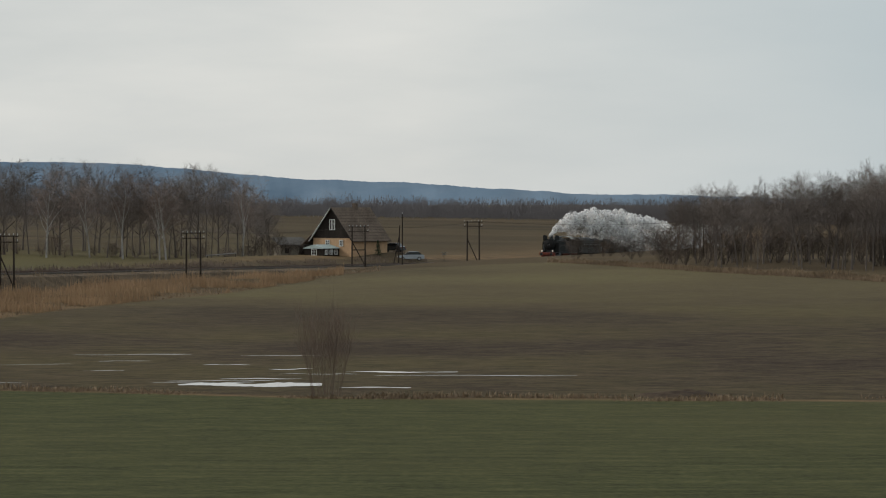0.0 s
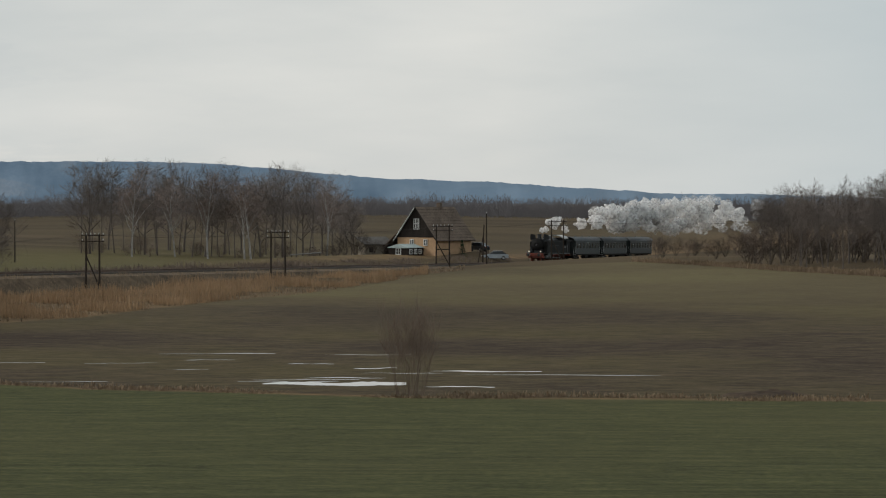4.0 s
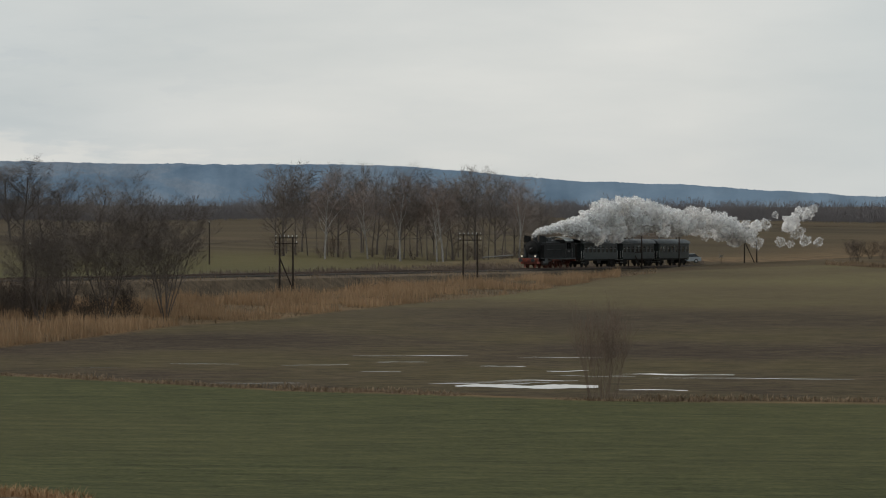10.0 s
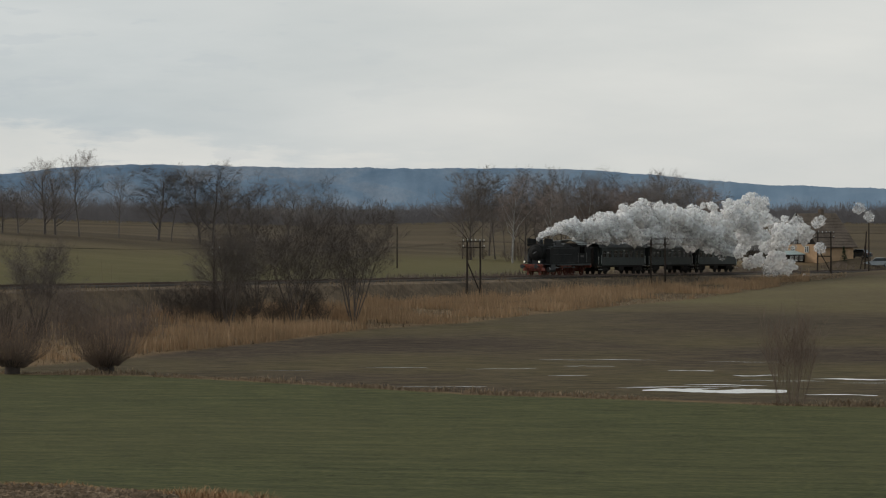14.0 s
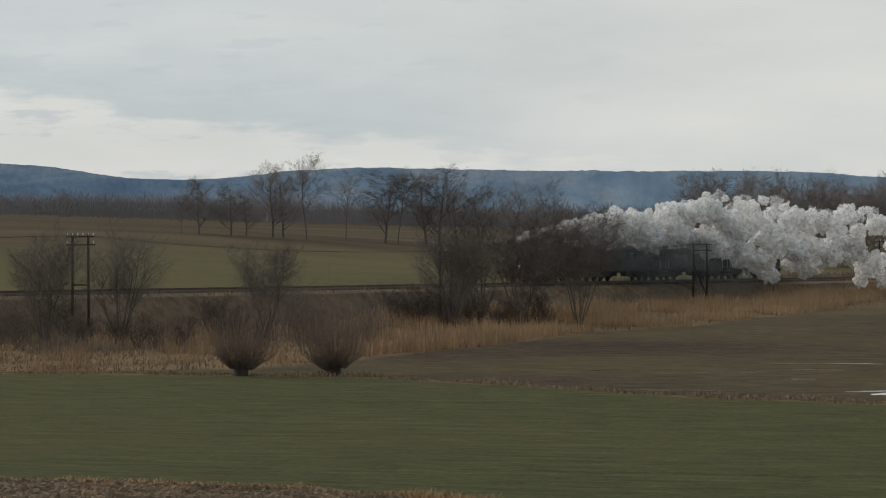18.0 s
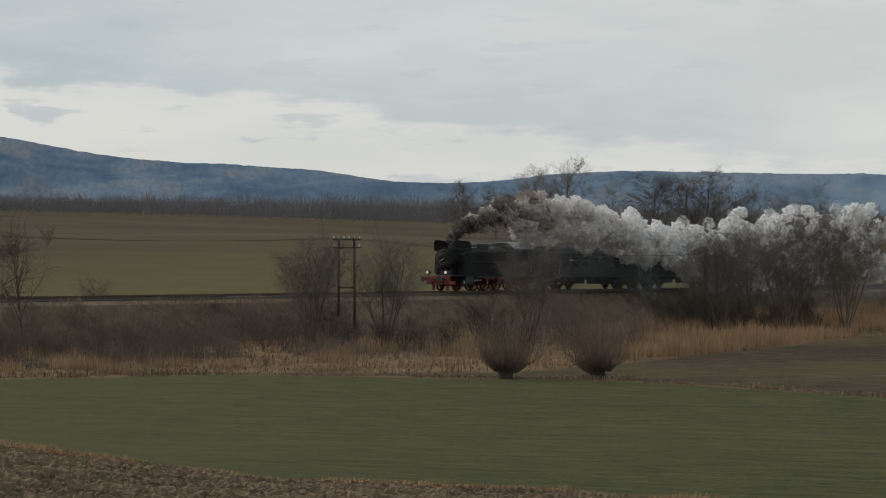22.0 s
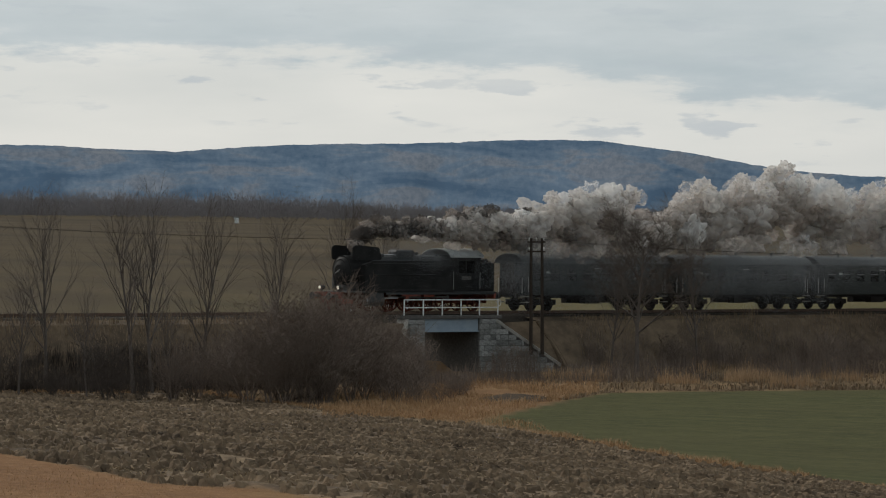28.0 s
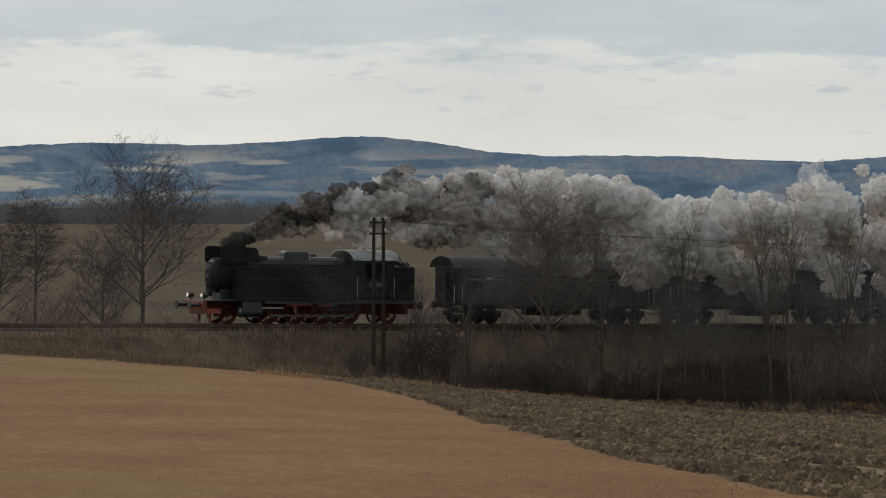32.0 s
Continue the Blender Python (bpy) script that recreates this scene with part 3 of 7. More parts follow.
# ---- plants: makers ----
def tree_mesh(seed, height, girth, limbs, spread, droop=0.0, levels=3, forks=5, first=0.25, twig=0.016, stems=1, lean=0.05, foot=0.0):
    """Trunk and branches of a bare tree, as two heaps: wood and twigs."""
    rnd = random.Random(seed)
    wood, fine = Heap(), Heap()

    def limb(p, d, length, r, level):
        n = 5 if level == 0 else (4 if level == 1 else (2 if level < 4 else 1))
        pts, rad = [p.copy()], [r]
        for i in range(n):
            d = (d + Vector((rnd.gauss(0, 1), rnd.gauss(0, 1), rnd.gauss(0, 0.5))) * (0.05 if level == 0 else 0.13) + Vector((0, 0, 0.06 if level < 2 else 0.02 - 1.2 * droop))).normalized()
            pts.append(pts[-1] + d * length / n)
            rad.append(max(r * (1 - 0.8 * (i + 1) / n), twig * 0.4))
        if level < 3:
            (wood if level < 2 else fine).put(*grown(pts, rad, (6 if stems < 3 else 4) if level == 0 else 3))
        else:
            w = d.orthogonal().normalized() * twig * 0.5
            fine.put([pts[0] - w, pts[0] + w, pts[-1] + w * 0.5, pts[-1] - w * 0.5], [(0, 1, 2, 3)])
        if level >= levels:
            return
        count = limbs if level == 0 else (forks if level < 2 else forks + 2)
        for k in range(count):
            u = (first + (1 - first) * (k + rnd.random()) / count) if level == 0 else 0.2 + 0.8 * (k + rnd.random()) / count
            f = u * n
            i = min(int(f), n - 1)
            q = pts[i].lerp(pts[i + 1], f - i)
            a = rnd.random() * 6.283
            side = Vector((math.cos(a), math.sin(a), 0))
            up = d if level else Vector((0, 0, 1))
            out = (side * spread * (0.7 + 0.6 * rnd.random()) + up * (0.65 + 0.5 * u)).normalized()
            if level > 1:
                out = (out + Vector((rnd.gauss(0, 0.45), rnd.gauss(0, 0.45), rnd.gauss(0, 0.3)))).normalized()
            ln = length * (0.62 - 0.30 * u if level == 0 else (0.55 - 0.15 * u if level == 1 else 0.68 - 0.2 * u)) * (0.75 + 0.5 * rnd.random())
            limb(q, out, ln, max(rad[i] * 0.55, twig), level + 1)

    for s in range(stems):
        a = 6.283 * s / max(stems, 1) + rnd.random()
        o = Vector((math.cos(a), math.sin(a), 0)) * (0.0 if stems == 1 else girth * 1.2 + foot * rnd.random() ** 0.5)
        d = Vector((math.cos(a) * (lean if stems > 1 else rnd.gauss(0, lean)), math.sin(a) * (lean if stems > 1 else rnd.gauss(0, lean)), 1)).normalized()
        limb(o + Vector((0, 0, -0.25)), d, height * (0.75 + 0.25 * rnd.random() if stems > 1 else 0.9), girth * (0.6 if stems > 1 else 1.0), 0)
    return wood, fine


def heap_mesh(name, heap, material, smooth=True):
    me = bpy.data.meshes.new(name)
    me.from_pydata(heap.v, [], heap.f)
    if smooth:
        me.polygons.foreach_set("use_smooth", [True] * len(me.polygons))
    me.materials.append(material)
    return me


def tree_kind(name, label, category, seeds, bark, twigs, group="", **kw):
    """Templates of one kind; the first use of each is the template itself."""
    made = []
    for s in seeds:
        wood, fine = tree_mesh(s, **kw)
        made.append([name, label, category, group, heap_mesh("trunk", wood, bark), heap_mesh("twigs", fine, twigs), kw["height"]])
    return made


def plant(kinds, i, left, dist, height=None, turn=0.0, label="", group="", sink=0.0, wide=1.0):
    name, lab, cat, grp, wood, fine, h0 = kinds[i % len(kinds)]
    x, y, z = spot(left, dist)
    ob = thing(name, None, label=label or lab, category=cat, group=group or grp)
    s = (height or h0) / h0
    ob.matrix_world = Matrix.LocRotScale((x, y, z - sink), Euler((0, 0, radians(turn + i * 67))), (s * wide, s * wide, s))
    part("trunk", wood, None, ob)
    part("crown", fine, None, ob)
    return ob


BROAD = tree_kind("bare_tree", "bare broad-crowned tree in winter on a field edge", "tree", (11, 12, 13, 14), M_BARK, M_TWIG,
                  height=12, girth=0.22, limbs=14, spread=0.95, levels=4, forks=6, first=0.24, twig=0.02)
TALL = tree_kind("bare_tree", "tall slender leafless tree of a grove", "tree", (21, 22, 23, 24), M_BARK, M_TWIG,
                 height=14, girth=0.15, limbs=13, spread=0.6, levels=4, forks=5, first=0.34, twig=0.017)
BIRCH = tree_kind("birch_tree", "leafless birch with a white trunk", "tree", (31, 32, 33), M_BIRCH, M_BIRCHTWIG,
                  height=14, girth=0.20, limbs=13, spread=0.6, droop=0.12, levels=4, forks=5, first=0.3, twig=0.015)
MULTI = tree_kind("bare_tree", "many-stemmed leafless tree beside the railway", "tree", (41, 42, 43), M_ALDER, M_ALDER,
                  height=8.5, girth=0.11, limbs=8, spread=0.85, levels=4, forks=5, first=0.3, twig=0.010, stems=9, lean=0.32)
SCRUB = tree_kind("bare_shrub", "dense leafless shrub on the railway bank", "shrub", (51, 52, 53, 54), M_SCRUB, M_SCRUB,
                  height=3.6, girth=0.05, limbs=7, spread=0.9, levels=3, forks=4, first=0.12, twig=0.011, stems=7, lean=0.42)
ROUND = tree_kind("bare_tree", "bare round-crowned tree on the far field", "tree", (15, 16, 17), M_BARK, M_TWIG,
                  height=12, girth=0.24, limbs=16, spread=0.95, levels=4, forks=6, first=0.13, twig=0.017)
BRAMBLE = tree_kind("bare_shrub", "dark leafless shrub below the railway", "shrub", (55, 56, 57), M_BRAMBLE, M_BRAMBLE,
                    height=3.6, girth=0.05, limbs=7, spread=0.95, levels=3, forks=4, first=0.12, twig=0.011, stems=7, lean=0.45)
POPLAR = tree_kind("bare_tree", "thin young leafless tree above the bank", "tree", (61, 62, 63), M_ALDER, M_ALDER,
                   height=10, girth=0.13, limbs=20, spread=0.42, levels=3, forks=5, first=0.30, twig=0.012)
WILLOW = tree_kind("willow_bush", "reddish leafless willow bush on the field ditch", "shrub", (71, 72), M_WILLOW, M_WILLOW,
                   height=4.2, girth=0.022, limbs=7, spread=0.34, levels=2, forks=6, first=0.3, twig=0.0045, stems=34, lean=0.22, foot=0.75)

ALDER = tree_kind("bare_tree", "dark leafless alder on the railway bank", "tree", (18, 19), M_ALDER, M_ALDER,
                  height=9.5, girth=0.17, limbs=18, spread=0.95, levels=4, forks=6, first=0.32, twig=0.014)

# ---- single trees and bushes, by direction and distance ----
def track_gap(a):
    """How far off the line runs in this direction."""
    return float(np.interp(a, np.degrees(np.arctan2(-TX, TY)), np.hypot(TX, TY)))


rng = random.Random(7)
plant(WILLOW, 0, 2.25, 146, 3.9, label="lone reddish willow bush beside the flooded field")
for k, (a, d, h) in enumerate([(10.62, float(reach([10.62], [-2.17])[0]), 8.8), (11.75, float(reach([11.75], [-2.2])[0]), 8.3), (13.0, float(reach([13.0], [-2.25])[0]), 7.2), (12.5, 262, 7.4), (16.62, 228, 6.2), (20.84, 216, 6.8), (19.42, 219, 7.2)]):
    plant(MULTI, k, a, d, h, rng.random() * 360)
for k in range(17):
    plant(BRAMBLE, k, 11.2 + 3.2 * k / 17 + rng.gauss(0, 0.1), 238 + rng.random() * 16, 1.8 + rng.random() * 1.7, rng.random() * 360)
for k in range(26):
    plant(BRAMBLE if 5 < k < 20 else SCRUB, k, 14.8 + 7.8 * k / 26 + rng.gauss(0, 0.12), 205 + rng.random() * 22, 1.7 + rng.random() * 2.0, rng.random() * 360)
for k in range(38):
    plant(SCRUB, k, 22.5 + 6.6 * k / 38 + rng.gauss(0, 0.12), 192 + rng.random() * 16, 1.2 + rng.random() * 1.5, rng.random() * 360)
# the thicket before the bridge
for k in range(38):
    a = 31.7 + 5.0 * rng.random()
    plant(SCRUB, k, a, 160 + 16 * rng.random(), 2.0 + (1.4 + 2.2 * rng.random()) * math.exp(-((a - 33.6) / 1.5) ** 2) + 1.3 * rng.random(), rng.random() * 360, label="tangled leafless thicket beside the railway bridge", wide=0.95)
for k in range(40):
    plant(BRAMBLE, k, 36 + 9.3 * k / 40 + rng.gauss(0, 0.15), 157 + rng.random() * 8 - 0.43 * max(0, k - 24), 1.4 + rng.random() ** 2 * 2.3, rng.random() * 360)
for k, (a, d, h) in enumerate(((31.95, 177, 3.3), (32.2, 173, 3.8), (31.75, 181, 2.6), (32.4, 178, 4.0))):
    plant(SCRUB, k, a, d, h, rng.random() * 360, label="tangled leafless thicket beside the railway bridge", wide=1.1)
# brush beyond the bridge
for k in range(8):
    plant(SCRUB, k, 31.2 + 2.4 * k / 8, 206 + 6 * rng.random(), 3.4 + rng.random(), rng.random() * 360)
# trees on the bank
for k, (a, d, h) in enumerate([(27.5, 193, 9.5), (41.43, 160, 9.4)]):
    plant(ALDER, k, a, d, h, rng.random() * 360, label="leafless tree on the railway bank")
for k, (a, d, h) in enumerate([(26.3, 197, 8.0), (28.0, 196, 7.2), (34.5, 178, 9.2), (35.85, 174, 9.0), (36.75, 171, 10.0), (37.12, 170, 9.8), (38.76, 170, 9.2), (40.4, 170, 9.0), (42.9, 164, 6.6), (44.05, 164, 5.0), (33.3, 210, 9.5), (32.4, 215, 9.0)]):
    plant(POPLAR, k, a, d, h, rng.random() * 360)
for k, (a, h) in enumerate(((36.4, 4.5), (38.0, 5.2), (39.3, 5.8), (39.9, 4.0), (40.9, 4.6), (42.1, 5.0), (43.3, 4.2))):
    plant(POPLAR, k, a, 160 + 7 * rng.random(), h, rng.random() * 360, label="thin leafless sapling below the railway")
for k, (a, off) in enumerate(((29.7, 8), (29.95, 9), (29.5, 7), (30.15, 9.5))):
    plant(SCRUB, k, a, float(np.interp(a, np.degrees(np.arctan2(-TX, TY)), np.hypot(TX, TY))) - off, 1.5 + 0.5 * rng.random(), rng.random() * 360, label="leafless bush beside the wing wall of the bridge")
# beyond the line
for k, (a, d, h) in enumerate([(49.2, 190, 11.2), (51.2, 230, 8.8), (49.95, 184, 6.4), (51.9, 210, 7.5)]):
    plant(ALDER, k + 1, a, d, h, rng.random() * 360, label="leafless tree beyond the railway line")
for k, (a, d, h) in enumerate([(24.95, 262, 3.6), (25.85, 420, 2.6), (26.6, 420, 2.2), (22.6, 262, 1.6), (23.4, 268, 1.4), (51, 175, 2.4), (48, 185, 2.5), (46.2, 195, 3.2), (45.6, 190, 3.0), (47.2, 188, 2.6)]):
    plant(SCRUB, k, a, d, h, rng.random() * 360, label="round leafless bush standing in the field")
for k in range(26):
    a = 41.0 + 11.0 * (k + rng.random()) / 26
    plant(SCRUB, k, a, track_gap(a) + 10 + 22 * rng.random(), 2.2 + 2.6 * rng.random() ** 2, rng.random() * 360, label="leafless brush beyond the railway line", wide=1.2)
# the avenue on the far field
for k, (a, d, h) in enumerate([(15.85, 520, 12.2), (14.35, 540, 12.2), (13.3, 540, 13.0), (12.5, 545, 11.0), (15.1, 535, 10.5), (16.5, 520, 11.2), (17.3, 510, 8.0), (17.9, 505, 8.5), (18.25, 500, 6.0), (11.9, 560, 10.5),
                               (13.55, 541, 12), (16.3, 523, 10), (14.1, 542, 11), (12.95, 548, 10), (17.0, 515, 7), (11.4, 575, 9.5)]):
    plant(ROUND if k % 4 else TALL, k, a, d, h, rng.random() * 360, wide=1.15, label="bare roadside tree on the far field", group="trees of the far avenue")
# the grove
for k, (a, d, h) in enumerate([(7.57, 492, 11.8), (6.12, 490, 12.3), (5.3, 492, 11.8), (5.42, 493, 11.0), (3.85, 500, 12), (6.75, 505, 11)]):
    plant(BIRCH, k, a, d, h, rng.random() * 360, group="trees of the grove")
for k in range(44):
    a = 3.2 + 5.35 * (k + rng.random()) / 44
    plant(TALL if k % 3 else BROAD, k, a, 500 + 70 * rng.random(), (10.0 if 3.9 < a < 8.6 else 7.3) + 3.6 * rng.random(), rng.random() * 360, group="trees of the grove", label="leafless tree of the grove behind the railway")
for k in range(18):
    plant(SCRUB, k, 2.9 + 5.6 * (k + rng.random()) / 18, 490 + 45 * rng.random(), 1.8 + 2.0 * rng.random(), rng.random() * 360, label="leafless undergrowth of the grove", wide=1.5)
for k, (a, d, h) in enumerate(((2.75, 472, 2.6), (2.95, 468, 2.2), (3.15, 472, 3.2), (3.3, 469, 3.6), (3.5, 474, 3.4), (3.65, 470, 2.8), (3.85, 473, 2.4))):
    plant(BRAMBLE, k, a, d, h, rng.random() * 360, label="dark leafless bush beside the outbuilding")
# the wood out of which the train comes
for k in range(66):
    a = -4.4 - 5.5 * (k + rng.random()) / 66
    plant(TALL if k % 4 else BROAD, k, a, 395 + 75 * rng.random() - 6 * max(-a - 5, 0), 6.8 + 2.2 * rng.random() + 0.9 * max(-a - 5.2, 0), rng.random() * 360, group="trees of the wood", label="bare tree of the wood beside the line")
for k in range(44):
    a = -2.4 - 7.4 * (k + rng.random()) / 44
    plant(BRAMBLE if k % 3 else SCRUB, k, a, 402 + 50 * rng.random() + (45 if a > -4.2 else 0), (1.9 if a > -3.9 else 3.6) + 1.6 * rng.random(), rng.random() * 360, label="leafless brush at the edge of the wood", wide=1.1)


# ---- pollard willows ----
def pollard(left, dist, seed, tilt):
    rnd = random.Random(seed)
    x, y, z = spot(left, dist)
    ob = thing("pollard_willow", pose(x, y, z, 0, tilt, seed * 50), label="squat pollard willow with dense reddish shoots", category="tree", group="pollard willows on the ditch")
    h = Heap()
    V, F = grown([Vector((0, 0, -0.3)), Vector((0.02, 0, 0.2)), Vector((0.05, 0.03, 0.45)), Vector((0.02, 0, 0.65)), Vector((0, 0, 0.8))], [0.45, 0.4, 0.45, 0.58, 0.3], 10)
    V = [v + Vector((noise.noise(v * 3 + Vector((seed, 0, 0))), noise.noise(v * 3 + Vector((0, seed, 0))), 0)) * 0.18 for v in V]
    h.put(V, F)
    part("trunk", heap_mesh("trunk", h, M_BRAMBLE), None, ob)
    s = Heap()
    for k in range(420):
        a, u = rnd.random() * 6.283, math.sqrt(rnd.random())
        p = Vector((math.cos(a) * u * 0.62, math.sin(a) * u * 0.62, 0.35 + 0.4 * (1 - u)))
        d = Vector((math.cos(a) * u * 1.15, math.sin(a) * u * 1.15, 0.9 - 0.2 * u + 0.3 * rnd.random())).normalized()
        ln = (1.9 + 2.2 * rnd.random() ** 1.3 - 0.3 * u) * (0.95 + 0.75 * noise.noise((math.cos(a) * 1.6, math.sin(a) * 1.6, seed)))
        q = p + d * ln * 0.5 + Vector((rnd.gauss(0, 0.08), rnd.gauss(0, 0.08), 0))
        e = q + (d * 0.35 + Vector((0, 0, 0.8))).normalized() * ln * 0.55 + Vector((rnd.gauss(0, 0.12), rnd.gauss(0, 0.12), 0))
        s.put(*grown([p, q, e], [0.013, 0.009, 0.006], 3))
    part("crown", heap_mesh("crown", s, M_WILLOW), None, ob)


pollard(15.32, 172, 3, 4)
pollard(17.12, 172, 5, -6)


# ---- far woods ----
def far_wood(name, a0, a1, dist, depth, top, base, label, step=0.11, rows=5, seed=1, conifer=0.0, mat=None):
    rnd = random.Random(seed)
    h = Heap()
    a = a0
    while a < a1:
        for r in range(rows):
            d = dist + depth * (r + rnd.random()) / rows
            b = a + rnd.gauss(0, 1.6) * step
            x, y = -d * math.sin(radians(b)), d * math.cos(radians(b))
            z = gz(x, y) - 0.5
            ztop = EYE_Z + d * math.tan(radians(top(b))) + d * math.tan(radians(0.05)) * (noise.noise((b * 1.7, r, seed)) + 0.55 * rnd.gauss(0, 1) - 0.2)
            H = max(ztop - z, 3.0) * (0.8 + 0.25 * rnd.random() + 0.18 * noise.noise((b * 3.1, r * 2.0, seed)))
            if rnd.random() < conifer:
                for j in range(7):
                    u = j / 7
                    rr, zz = H * 0.17 * (1 - u) + 0.1, z + H * (0.12 + 0.9 * u)
                    pts = [(x + rr * math.cos(k * 1.2566), y + rr * math.sin(k * 1.2566), zz) for k in range(5)] + [(x, y, zz + H * 0.24)]
                    h.put([Vector(p) for p in pts], [(k, (k + 1) % 5, 5) for k in range(5)])
                continue
            # a bare crown of crossing twigs on a thin trunk
            ox, oy = math.cos(radians(b)), math.sin(radians(b))
            t = 0.10 + 0.06 * rnd.random()
            h.put([Vector((x - ox * t, y - oy * t, z)), Vector((x + ox * t, y + oy * t, z)), Vector((x, y, z + H * 0.8))], [(0, 1, 2)])
            w, c = H * (0.22 + 0.22 * rnd.random()), z + H * 0.48
            for j in range(int(72 * max(1.0, H / 8.0) ** 1.2)):
                ph, u, zz = rnd.random() * 6.283, rnd.random() ** 0.6, rnd.uniform(-1, 1)
                rr = math.sqrt(1 - zz * zz * 0.8) * u * w
                p = Vector((x + math.cos(ph) * rr, y + math.sin(ph) * rr, c + zz * u * H * 0.46))
                e = Vector((math.cos(ph) * 0.35 * rnd.random() + rnd.gauss(0, 0.2), math.sin(ph) * 0.35 * rnd.random() + rnd.gauss(0, 0.2), rnd.uniform(0.6, 1.2))).normalized() * (0.5 + 0.9 * rnd.random())
                o = e.cross(Vector((oy, -ox, 0))).normalized() * (0.025 + 0.04 * rnd.random())
                h.put([p - o, p + o, p + e + o * 0.4, p + e - o * 0.4], [(0, 1, 2, 3)])
        a += step
    # the depth of the wood: trunk behind trunk
    b = a0
    while b < a1:
        d = dist + depth + 3 * rnd.random()
        x, y = -d * math.sin(radians(b)), d * math.cos(radians(b))
        z = gz(x, y) - 0.5
        H = max(EYE_Z + d * math.tan(radians(top(b))) - z, 3.0) * (0.60 + 0.20 * noise.noise((b * 2.0, 1, seed)) + 0.04 * rnd.random())
        ox, oy = math.cos(radians(b)) * 0.34, math.sin(radians(b)) * 0.34
        h.put([Vector((x - ox, y - oy, z)), Vector((x + ox, y + oy, z)), Vector((x + ox * 0.7, y + oy * 0.7, z + H * 0.9)), Vector((x, y, z + H)), Vector((x - ox * 0.8, y - oy * 0.8, z + H * 0.88))], [(0, 1, 2, 3, 4)])
        b += 0.036
    me = heap_mesh(name, h, mat or M_FARWOOD, True)
    tagged(new(name, me), label, "wood", kind="stuff")


M_FARWOOD = paint("far_wood", (0.165, 0.154, 0.158), (0.25, 0.228, 0.228), 1.0, grain=0.7, bump=0, wide=0.03)
far_wood("far_wood", -9, 12.5, 900, 60, lambda a: 0.13 + 0.03 * math.sin(a * 0.9) + 0.05 * S((a - 9) / 4) - 0.10 * S((a - 12) / 2), None, "dark leafless wood on the far edge of the fields", seed=1)
far_wood("far_wood", 12.5, 30, 905, 60, lambda a: 0.20 + 0.23 * float(S((a - 13) / 7)), None, "brown leafless wood before the hills", seed=2, conifer=0.012)
far_wood("far_wood", 30, 54, 905, 60, lambda a: 0.47 + 0.30 * float(S((a - 31) / 5)) + 0.08 * float(S((a - 44) / 4)), None, "long leafless wood at the foot of the hills", seed=3)


# ---- reeds, grass and clods ----
def blades(name, n, place, size, material, label, category, seed, width=0.03, lean=0.25, tuft=1):
    """Many blades: place(rnd) gives x, y or None; size(rnd) a height."""
    rnd = random.Random(seed)
    P = []
    while len(P) < n:
        q = place(rnd)
        if q is not None:
            P.append(q)
    xy = np.array(P)
    z = ground(xy[:, 0], xy[:, 1])
    lift = bank_height(xy[:, 0], xy[:, 1])
    z = np.maximum(z, lift)
    V, F = [], []
    for (x, y), g in zip(P, z):
        for t in range(tuft):
            a, h = rnd.random() * 6.283, size(rnd) * min(1.5, max(0.35, 0.9 + 1.3 * noise.noise((x * 0.22, y * 0.22, seed))))
            ox, oy = (rnd.gauss(0, 0.18), rnd.gauss(0, 0.18)) if tuft > 1 else (0, 0)
            w = width * (0.6 + 0.8 * rnd.random())
            lx, ly = math.cos(a) * h * lean * rnd.random(), math.sin(a) * h * lean * rnd.random()
            c, s = math.cos(a + 1.57) * w, math.sin(a + 1.57) * w
            o = len(V)
            V += [(x + ox - c, y + oy - s, g - 0.05), (x + ox + c, y + oy + s, g - 0.05), (x + ox + lx * 0.4 + c * 0.8, y + oy + ly * 0.4 + s * 0.8, g + h * 0.6),
                  (x + ox + lx * 0.4 - c * 0.8, y + oy + ly * 0.4 - s * 0.8, g + h * 0.6), (x + ox + lx, y + oy + ly, g + h)]
            F += [(o, o + 1, o + 2, o + 3), (o + 3, o + 2, o + 4)]
    me = bpy.data.meshes.new(name)
    me.from_pydata(V, [], F)
    me.materials.append(material)
    return tagged(new(name, me), label, category, kind="stuff")


def bank_height(x, y):
    d, p = near_track(x, y)
    a = np.abs(d)
    top = rail_z(p)
    h = np.where(a < 3.3, top - 0.52, top - 0.6 - (a - 3.3) * 1.05)
    return np.where(a < 8.2, h, -99)


def polar(rnd, a0, a1, near, far):
    a = a0 + (a1 - a0) * rnd.random()
    d0, d1 = near(a), far(a)
    if d1 <= d0:
        return None
    d = d0 + (d1 - d0) * rnd.random()
    return -d * math.sin(radians(a)), d * math.cos(radians(a))


TRACK_AZ = np.degrees(np.arctan2(-TX, TY))
TRACK_D = np.hypot(TX, TY)


def track_d(a):
    return float(np.interp(a, TRACK_AZ, TRACK_D))


def edge_of(b):
    return lambda a: float(np.interp(a, b[0], b[1]))


def between(a, u0, u1):
    """Distances part of the way from the field's edge to the line."""
    e, t = edge_of(REEDS)(a), track_d(a) - 6
    return e + (t - e) * u0, e + (t - e) * u1


def off_bridge(q):
    b = along(P_BRIDGE, 0).translation
    return q if q is not None and math.hypot(q[0] - b.x, q[1] - b.y) > 10.5 else None


def patchy(q, cut, scale=0.06, seed=0.0):
    return q if q is not None and noise.noise((q[0] * scale, q[1] * scale, seed)) > cut else None


